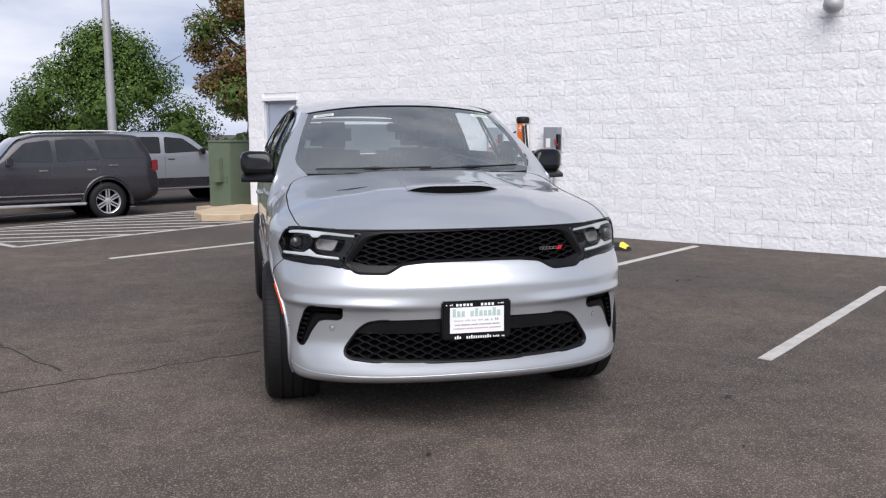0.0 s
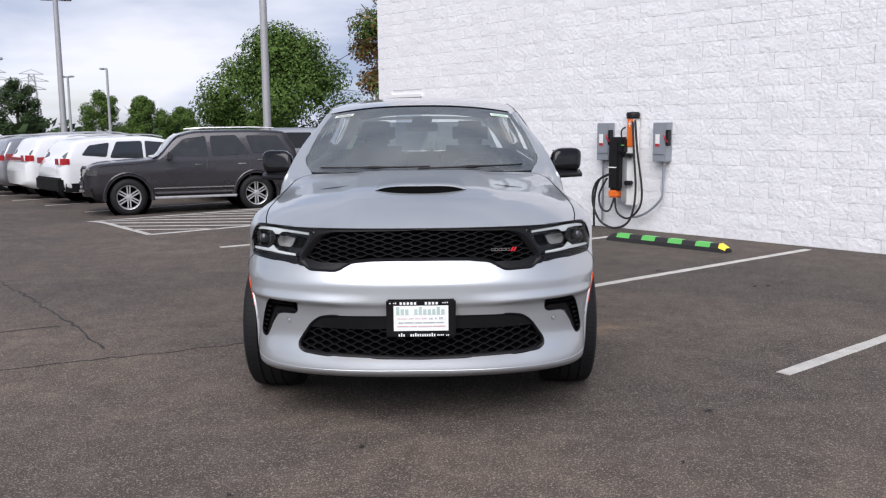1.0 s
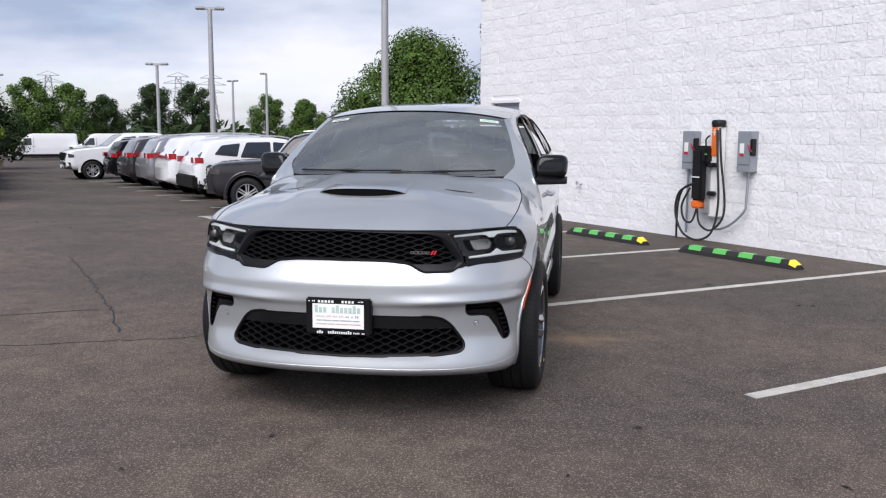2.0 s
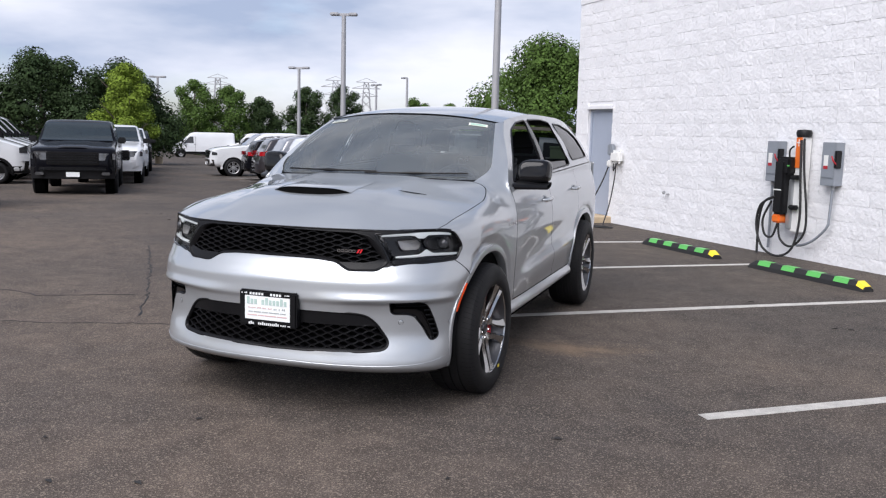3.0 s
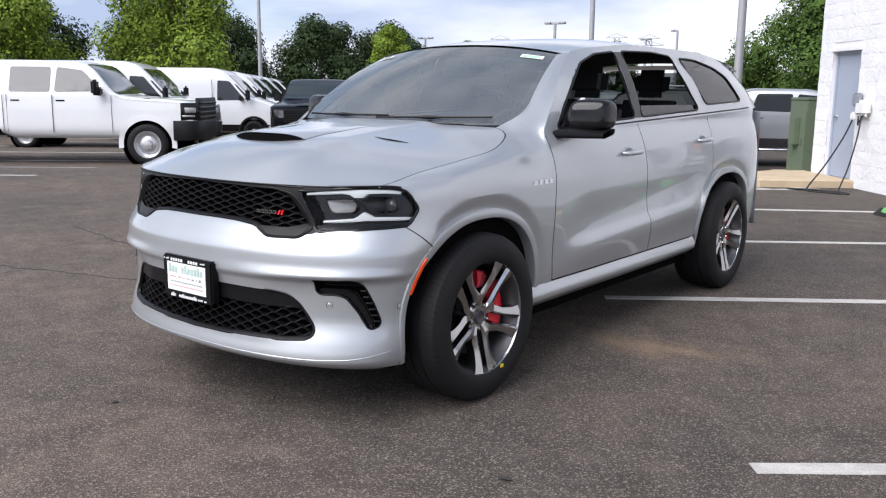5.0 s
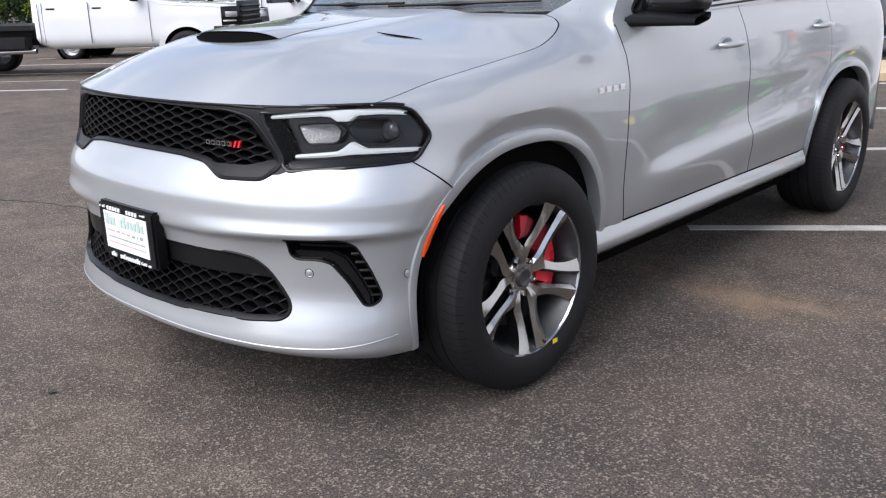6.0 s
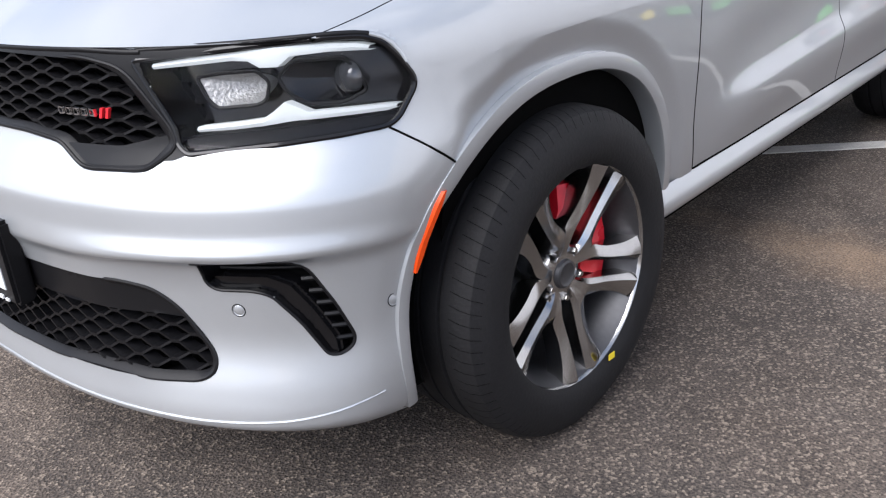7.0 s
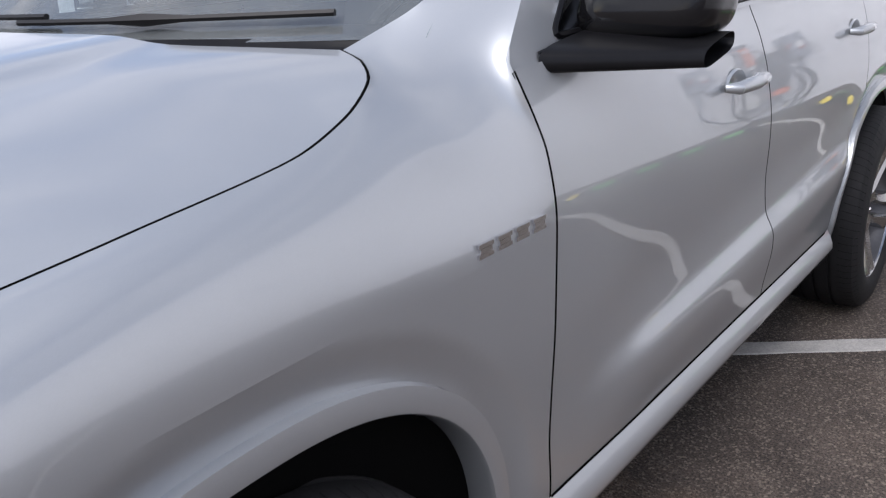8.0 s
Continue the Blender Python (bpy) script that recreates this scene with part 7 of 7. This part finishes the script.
            part("arch_lip", grid(22, 2, lip, flip=sx < 0), clad or paint_m, t)
        if clad:
            part("cladding", grid(30, 3, lambda a, b: (sx * (flank(0.1 + (length - 0.2) * a, floor + 0.22 * b) + 0.006), 0.1 + (length - 0.2) * a, floor + 0.02 + 0.22 * b), flip=sx < 0), clad, t)
        if mirrors:
            part("side_mirror", box(-0.10, 0.10, -0.06, 0.06, -0.08, 0.09, 0.03), M_BLACK if category != "car" or paint_m != P_GREY else paint_m, t, m=Matrix.Translation((sx * (half + 0.10), screen[0][0] + 0.35, belt_z + 0.07)))
        for y in handles:
            part("door_handle", box(-0.01, 0.025, -0.09, 0.09, -0.015, 0.015, 0.006), M_CHROME if paint_m == P_GREY else M_BLACK, t, m=Matrix.Translation((sx * flank(y, belt_z - 0.12), y, belt_z - 0.12)))
            part("door_seam", box(-0.006, 0.0015, -0.003, 0.003, floor + 0.12 - belt_z, 0.0), M_SEAM, t, m=Matrix.Translation((sx * flank(y, belt_z - 0.2), y + 0.17, belt_z)))
        if rails:
            part("roof_rail", tube([(sx * half * tumble * 0.88, y, zt(y) + 0.055) for y in np.linspace(rails[0], rails[1], 8)], 0.018, 6), M_ALLOY, t)
        if lamps:
            z0, z1, x0 = lamps
            part("headlight", grid(6, 3, lambda a, b: (sx * (x0 + (wid(0.10) * 1.02 - x0) * a), -0.012 + 0.14 * a**2.5 + (0.02 * b), z0 + (z1 - z0) * b), flip=sx < 0), lamp_m or M_HEADLAMP, t)
            part("headlight_side", grid(4, 3, lambda a, b: (sx * (flank(0.1 + 0.2 * a, z0) + 0.008), 0.08 + 0.22 * a, z0 + 0.02 + (z1 - z0 - 0.02) * b * (1 - 0.3 * a)), flip=sx < 0), M_HEADLAMP, t)
        if tails:
            z0, z1, d = tails
            part("tail_light", grid(4, 3, lambda a, b: (sx * (flank(length - d + (d - 0.02) * a, z0) + 0.008), length - d + (d - 0.02) * a, z0 + (z1 - z0) * b), flip=sx < 0), M_TAILRED, t)
            part("tail_light_rear", grid(4, 3, lambda a, b: (sx * (wid(length) * (1.0 - 0.32 * a)), length + 0.010, z0 + (z1 - z0) * b), flip=sx > 0), M_TAILRED, t)
    (y0, z0), (y1, z1) = screen
    w0, w1 = flank(y0, z0) * 0.92, flank(y1, z1 - 0.1) * 0.90
    nrm = Vector((0, -(z1 - z0), (y1 - y0))).normalized() * 0.016
    part("windshield", grid(10, 6, lambda a, b: Vector(((2 * a - 1) * (w0 + (w1 - w0) * b), y0 + (y1 - y0) * b + 0.02 * (2 * a - 1) ** 2, zt(y0 + (y1 - y0) * b) + 0.006)) + nrm), M_SCREEN, t)
    if rear:
        (ya, za), (yb, zb) = rear
        part("rear_window", grid(8, 4, lambda a, b: ((2 * a - 1) * half * (0.70 + 0.12 * (1 - b)), ya + (yb - ya) * b + 0.02, za + (zb - za) * b), flip=True), M_CARGLASS, t)
    if grille_box:
        gx, g0, g1, gm_ = grille_box
        gp = part("grille", box(-gx, gx, -0.03, 0.05, g0, g1, 0.02), gm_, t)
        for k in range(4):
            part("grille_bar", box(-gx * 0.94, gx * 0.94, -0.045, -0.028, g0 + (g1 - g0) * (0.16 + 0.2 * k), g0 + (g1 - g0) * (0.24 + 0.2 * k), 0.004), M_SATINBLK, gp)
    if bumper:
        bz0, bz1, bm_ = bumper
        part("front_bumper", grid(16, 4, lambda a, b: ((2 * a - 1) * half * 0.97, -0.05 + 0.22 * abs(2 * a - 1) ** 5 + 0.02 * math.cos(b * 3.1), bz0 + (bz1 - bz0) * b)), bm_, t)
        part("bumper_top", grid(16, 1, lambda a, b: ((2 * a - 1) * half * 0.97, -0.07 + 0.22 * abs(2 * a - 1) ** 5 + 0.12 * b, bz1)), bm_, t)
    return t


ROW = Vector((-0.6525, 0.758))
IN = (0.758, 0.6525)
OUT_ = (-0.758, -0.6525)
SUV_TOP = [(0, 0.86), (0.10, 1.02), (0.35, 1.10), (1.35, 1.17), (1.50, 1.20), (2.05, 1.68), (2.5, 1.77), (3.6, 1.78), (4.40, 1.74), (4.62, 1.45), (4.74, 1.10), (4.82, 0.92)]
SUV_WINS = [[(1.72, 1.24), (2.13, 1.60), (2.62, 1.66), (2.66, 1.22)], [(2.74, 1.22), (2.72, 1.66), (3.30, 1.67), (3.60, 1.26)], [(3.66, 1.27), (3.52, 1.66), (4.25, 1.65), (4.50, 1.28)]]
suv = vehicle("suv", "dark grey sport utility car with chrome trim and alloy wheels", "car", place((-7.46, 14.84), (-0.934, -0.358)), 4.82, 0.96, SUV_TOP, 1.17, 1.78, (0.92, 3.71), 0.39, P_GREY, SUV_WINS, ((1.46, 1.20), (2.08, 1.70)), ((4.62, 1.30), (4.44, 1.68)), floor=0.36, lamps=(0.84, 1.0, 0.55), tails=(1.0, 1.22, 0.14), grille_box=(0.42, 0.62, 1.02, M_BLACK), rails=(2.3, 4.2), handles=(2.45, 3.40), bumper=(0.42, 0.60, P_GREY), lamp_m=M_LAMPIN)
suv.scale = (1, 0.96, 1)
for sx in (1, -1):
    part("running_board", box(sx * 0.98 - 0.06, sx * 0.98 + 0.06, 1.45, 3.25, 0.34, 0.39, 0.015), M_ALLOY, suv)
    part("door_trim", box(sx * 0.965 - 0.012, sx * 0.965 + 0.012, 1.45, 3.25, 0.55, 0.575, 0.006), M_CHROME, suv)
    part("fog_trim", box(sx * 0.62 - 0.16, sx * 0.62 + 0.16, -0.08, 0.02, 0.52, 0.56, 0.01), M_CHROME, suv)
    part("fog_lamp", box(sx * 0.66 - 0.12, sx * 0.66 + 0.12, -0.075, 0.02, 0.66, 0.76, 0.02), M_HEADLAMP, suv)
    part("fender_trim", tube([(sx * 0.965, 0.92 + 0.50 * math.cos(radians(a)), 0.40 + 0.50 * math.sin(radians(a))) for a in range(-10, 195, 10)], 0.03, 6), P_GREY, suv)
    part("fender_trim", tube([(sx * 0.965, 3.71 + 0.50 * math.cos(radians(a)), 0.40 + 0.50 * math.sin(radians(a))) for a in range(-10, 195, 10)], 0.03, 6), P_GREY, suv)
    part("badge_slot", box(sx * 0.955 - 0.01, sx * 0.955 + 0.012, 3.75, 3.95, 1.12, 1.14, 0.003), M_CHROME, suv)
part("grille_bar", box(-0.42, 0.42, -0.045, -0.02, 0.92, 0.95, 0.006), M_CHROME, suv)

XO_TOP = [(0, 0.78), (0.12, 0.95), (0.9, 1.08), (1.15, 1.12), (1.85, 1.58), (2.4, 1.66), (3.6, 1.64), (4.2, 1.56), (4.45, 1.18), (4.62, 0.95), (4.65, 0.88)]
XO_WINS = [[(1.45, 1.12), (1.90, 1.50), (2.45, 1.55), (2.48, 1.10)], [(2.55, 1.10), (2.53, 1.55), (3.20, 1.54), (3.42, 1.14)], [(3.50, 1.16), (3.38, 1.52), (3.90, 1.46), (4.12, 1.22)]]


def row_spot(k, back=0.0):
    """The lane end of bay k in the row beside the building."""
    c = Vector((-7.2, 14.3)) + ROW * 2.75 * k + Vector(IN) * back
    return c


def nose_in(k, length, back=0.0):
    c = row_spot(k, back) + Vector(IN) * length
    return place(tuple(c), IN)


def crossover(k, length, paint_m, label, clad=M_BLACK, back=0.6, rails=(1.9, 3.9), scale_z=1.0):
    s = length / 4.65
    tp = [(y * s, z * scale_z) for y, z in XO_TOP]
    wn_ = [[(y * s, z * scale_z) for y, z in w] for w in XO_WINS]
    return vehicle("suv", label, "car", nose_in(k, length, back), length, 0.93, tp, 1.06 * scale_z, 1.65 * scale_z, (0.9 * s, 3.62 * s), 0.36, paint_m, wn_, ((1.18 * s, 1.14 * scale_z), (1.86 * s, 1.58 * scale_z)), ((4.46 * s, 1.14 * scale_z), (4.22 * s, 1.52 * scale_z)), floor=0.30, clad=clad, tails=(1.0 * scale_z, 1.15 * scale_z, 0.22), rails=(rails[0] * s, rails[1] * s) if rails else False, handles=(2.35 * s, 3.2 * s))


x1 = crossover(1.55, 4.62, P_WHITE, "white sport utility car with black lower trim, parked nose in")
part("rear_bumper", box(-0.88, 0.88, 4.52, 4.68, 0.34, 0.68, 0.04), M_BLACK, x1)
x2 = crossover(2.55, 5.0, P_WHITE, "large white sport utility car with wide red tail lights", clad=None, scale_z=1.06)
part("tail_bar", box(-0.7, 0.7, 4.97, 5.015, 1.08, 1.16, 0.01), M_TAILRED, x2)
x3 = crossover(3.55, 5.1, P_MGREY, "mid grey minivan with red tail lights", clad=None, rails=(2.0, 4.2), scale_z=1.05)
x4 = crossover(4.65, 4.9, P_DARKRED, "dark sport utility car parked nose in", clad=M_BLACK, scale_z=1.04)
x5 = crossover(5.65, 4.7, P_BLACK, "black sport utility car parked nose in", clad=M_BLACK)

PU_TOP = [(0, 0.98), (0.08, 1.13), (0.30, 1.23), (0.8, 1.30), (1.45, 1.36), (1.60, 1.39), (2.22, 1.85), (2.6, 1.94), (3.7, 1.95), (4.00, 1.88), (4.12, 1.46), (4.18, 1.40), (5.75, 1.40), (5.85, 1.35)]
PU_WINS = [[(1.90, 1.42), (2.34, 1.77), (2.82, 1.82), (2.86, 1.38)], [(2.96, 1.38), (2.94, 1.82), (3.72, 1.82), (3.86, 1.40)]]


def pickup(front, head, paint_m, label, trim=M_BLACK, rim=None):
    t = vehicle("pickup_truck", label, "truck", place(front, head), 5.85, 1.03, PU_TOP, 1.34, 1.95, (1.0, 4.65), 0.40, paint_m, PU_WINS, ((1.58, 1.39), (2.26, 1.87)), ((4.12, 1.48), (4.02, 1.83)), floor=0.42, lamps=(0.92, 1.10, 0.62), tails=(1.0, 1.28, 0.12), grille_box=(0.62, 0.80, 1.13, M_GLOSSBLK), handles=(2.70, 3.68), bumper=(0.45, 0.74, trim), rim=rim)
    part("bed_floor", box(-0.85, 0.85, 4.2, 5.75, 1.412, 1.425), M_BLACK, t)
    part("front_plate", box(-0.16, 0.16, -0.10, -0.07, 0.50, 0.62), M_PLATE, t)
    return t


bp = pickup((-13.95, 13.9), (0.615, -0.788), P_BLACK, "black crew-cab pickup truck facing the lane")
part("hood_bulge", grid(10, 10, lambda a, b: ((2 * a - 1) * (0.40 + 0.10 * b), 0.20 + 1.25 * b, 1.205 + 0.15 * b**0.6 + 0.035 * (1 - (2 * a - 1) ** 4))), P_BLACK, bp)
part("bumper_bar", box(-0.80, 0.80, -0.12, -0.06, 0.66, 0.70, 0.012), M_SATINBLK, bp)
for sx in (1, -1):
    part("fog_lamp", box(sx * 0.78 - 0.10, sx * 0.78 + 0.10, -0.10, -0.04, 0.54, 0.62, 0.015), M_HEADLAMP, bp)
pickup((-17.4, 19.3), (0.615, -0.788), P_WHITE, "white pickup truck facing the lane", trim=P_WHITE)
pickup((-21.2, 24.4), (0.615, -0.788), P_WHITE, "white pickup truck facing the lane", trim=P_WHITE)
pickup((-25.0, 29.5), (0.615, -0.788), P_BLACK, "black pickup truck facing the lane")
pickup(tuple(row_spot(7.4, -0.3)), OUT_, P_WHITE, "white pickup truck nosing out of its bay", trim=M_CHROME)

# white cab and chassis truck
CC_TOP = [(y, z * 1.055) for y, z in [(0, 1.02), (0.08, 1.18), (0.30, 1.27), (1.45, 1.35), (1.62, 1.40), (2.20, 1.94), (2.6, 2.03), (3.75, 2.04), (3.98, 1.98), (4.02, 1.2), (4.06, 1.1)]]
CC_WINS = [[(y, z * 1.055 + 0.01) for y, z in w] for w in [[(1.88, 1.44), (2.32, 1.84), (2.84, 1.90), (2.88, 1.42)], [(2.98, 1.42), (2.96, 1.90), (3.78, 1.90), (3.80, 1.42)]]]
wt = vehicle("pickup_truck", "white crew-cab chassis truck with black grille and steel wheels", "truck", place((-12.9, 9.9), IN), 4.06, 1.04, CC_TOP, 1.445, 2.152, (1.02,), 0.43, P_WHITE, CC_WINS, ((1.58, 1.477), (2.24, 2.068)), None, floor=0.55, handles=(2.76, 3.68), rim=WSTEEL, tail_r=0.05, nose_r=0.14)


def truck_wrap(a0, a1, z0, z1, out=0.0, n=24):
    """A closed band that bends round the truck's nose between two angles, with rounded edges."""
    rows = ((-0.06, z0), (out - 0.012, z0), (out, z0 + 0.025), (out, z1 - 0.025), (out - 0.012, z1), (-0.06, z1))

    def at(a, b):
        th = radians(a0 + (a1 - a0) * a)
        o, z = rows[round(b * 5)]
        bend = lambda c: math.copysign(abs(c) ** 0.46, c)
        return ((1.055 + o) * bend(math.sin(th)), 0.46 - (0.53 + o) * bend(math.cos(th)), z)
    V, F = grid(n, 5, at)
    return V, F + [tuple(range(6)), tuple(reversed(range(6 * n, 6 * n + 6)))]


gb = part("grille", truck_wrap(-40, 40, 0.90, 1.40, 0.012), M_BLACK, wt)
for k in range(4):
    part("grille_bar", truck_wrap(-34, 34, 0.965 + 0.10 * k, 1.02 + 0.10 * k, 0.03), M_SATINBLK, gb)
part("front_bumper", truck_wrap(-90, 90, 0.52, 0.93, 0.03, 40), M_BLACK, wt)
part("tow_hook", tube([(0.5, -0.12, 0.62), (0.5, -0.20, 0.60), (0.5, -0.20, 0.55), (0.5, -0.10, 0.54)], 0.016, 8), M_BLACK, wt)
for sx in (1, -1):
    for y in (1.72, 2.92, 3.93):
        part("door_seam", box(sx * 1.04 - 0.012, sx * 1.04 - 0.002, y - 0.003, y + 0.003, 0.66, 1.44), M_SEAM, wt)
    hl = part("headlight", truck_wrap(sx * 42, sx * 86, 0.94, 1.30, 0.014), M_GLOSSBLK, wt)
    part("lamp_reflector", truck_wrap(sx * 50, sx * 80, 1.09, 1.21, 0.022), M_LAMPIN, hl)
    part("turn_lamp", truck_wrap(sx * 54, sx * 84, 1.00, 1.05, 0.022), M_LAMPIN, hl)
    part("fender_vent", box(sx * 0.9 - 0.05, sx * 0.9 + 0.05, 0.95, 1.25, 1.36, 1.385, 0.008), M_BLACK, wt)
for sx in (1, -1):
    part("frame_rail", box(sx * 0.42 - 0.04, sx * 0.42 + 0.04, 4.0, 7.2, 0.68, 0.90, 0.01), M_BLACK, wt)
    part("tow_mirror", box(-0.11, 0.11, -0.06, 0.06, -0.16, 0.16, 0.04), M_BLACK, wt, m=Matrix.Translation((sx * 1.20, 1.98, 1.60)))
    wh = part_again("wheel", WT, wt, Matrix.Translation((sx * 0.85, 5.75, 0.42)) @ (Matrix.Identity(4) if sx > 0 else Matrix.Rotation(math.pi, 4, "Z")) @ Matrix.Diagonal((1, 0.42, 0.42, 1)))
    part_again("rim", WSTEEL, wh)
    part("fuel_step", box(sx * 0.8 - 0.14, sx * 0.8 + 0.14, 4.3, 5.1, 0.55, 0.80, 0.03), M_BLACK, wt)
part("rear_deck", box(-0.9, 0.9, 4.2, 7.2, 0.92, 1.02, 0.01), M_BLACK, wt)
part("exhaust", tube([(-0.75, 4.2, 0.52), (-0.75, 5.1, 0.50), (-0.85, 5.2, 0.50)], 0.06, 10), M_CHROME, wt)

VAN_TOP = [(0, 0.86), (0.10, 1.10), (0.55, 1.28), (0.95, 1.42), (1.72, 2.14), (1.98, 2.30), (2.4, 2.38), (5.7, 2.38), (5.90, 2.30), (5.96, 1.4), (5.98, 0.9)]
VAN_WINS = [[(1.22, 1.36), (1.72, 1.96), (2.10, 1.98), (2.12, 1.34)], [(1.02, 1.36), (1.12, 1.36), (1.55, 1.86), (1.50, 1.86)]]


def van(front, head, label="white high-roof cargo van with black bumpers"):
    t = vehicle("cargo_van", label, "van", place(front, head), 5.98, 1.02, VAN_TOP, 1.34, 2.38, (0.95, 4.98), 0.35, P_WHITE, VAN_WINS, ((0.98, 1.42), (1.74, 2.14)), None, floor=0.32, tumble=0.90, clad=M_BLACK, lamps=(0.95, 1.20, 0.55), grille_box=(0.5, 0.74, 0.98, M_BLACK), handles=(2.25,), bumper=(0.34, 0.72, M_BLACK), rim=WSTEEL, group="white vans", nose_r=0.5)
    for sx in (1, -1):
        part("van_mirror", box(-0.08, 0.08, -0.07, 0.07, -0.2, 0.2, 0.05), M_BLACK, t, m=Matrix.Translation((sx * 1.16, 1.10, 1.52)))
        part("slide_rail", box(sx * 0.985 - 0.01, sx * 0.985 + 0.012, 2.4, 4.9, 1.30, 1.33), M_BLACK, t)
        part("door_seam", box(sx * 1.022 - 0.01, sx * 1.022 + 0.004, 2.26, 2.275, 0.5, 2.0), M_GAPSHADE, t)
        part("fender_clad", tube([(sx * 1.025, 0.95 + 0.46 * math.cos(radians(a)), 0.35 + 0.46 * math.sin(radians(a))) for a in range(-5, 190, 15)], 0.035, 6), M_BLACK, t)
    return t


for f in ((-17.5, 13.7), (-19.4, 18.1), (-21.4, 20.5), (-23.4, 22.8), (-25.5, 25.2), (-27.5, 27.5)):
    van(f, IN)
van((-49.8, 65.6), OUT_)
van((-50.0, 57.0), (0.56, -0.83), "white cargo van facing the lane")
van((-45.5, 68.5), OUT_)

# silver pickup behind the corner
sp_ = pickup((-0.79, 21.03), (0.9, 0.436), P_SILV, "silver extended-cab pickup truck with a chrome step", trim=M_CHROME)
for sx in (1, -1):
    part("lower_two_tone", box(sx * 1.03 - 0.01, sx * 1.03 + 0.004, 1.5, 5.6, 0.5, 0.72), P_GREY, sp_)
    sp_.scale = (1, 1, 0.93)
    part("step_bar", tube([(sx * 1.06, 1.7, 0.44), (sx * 1.06, 3.9, 0.44)], 0.035, 8), M_CHROME, sp_)

# ---------------------------------------------------------------- the nearest blocks of the wall
for c, z, k in near_blocks:
    part_again("block", block_meshes[k], wall, Matrix.Translation((c, 0, z)))
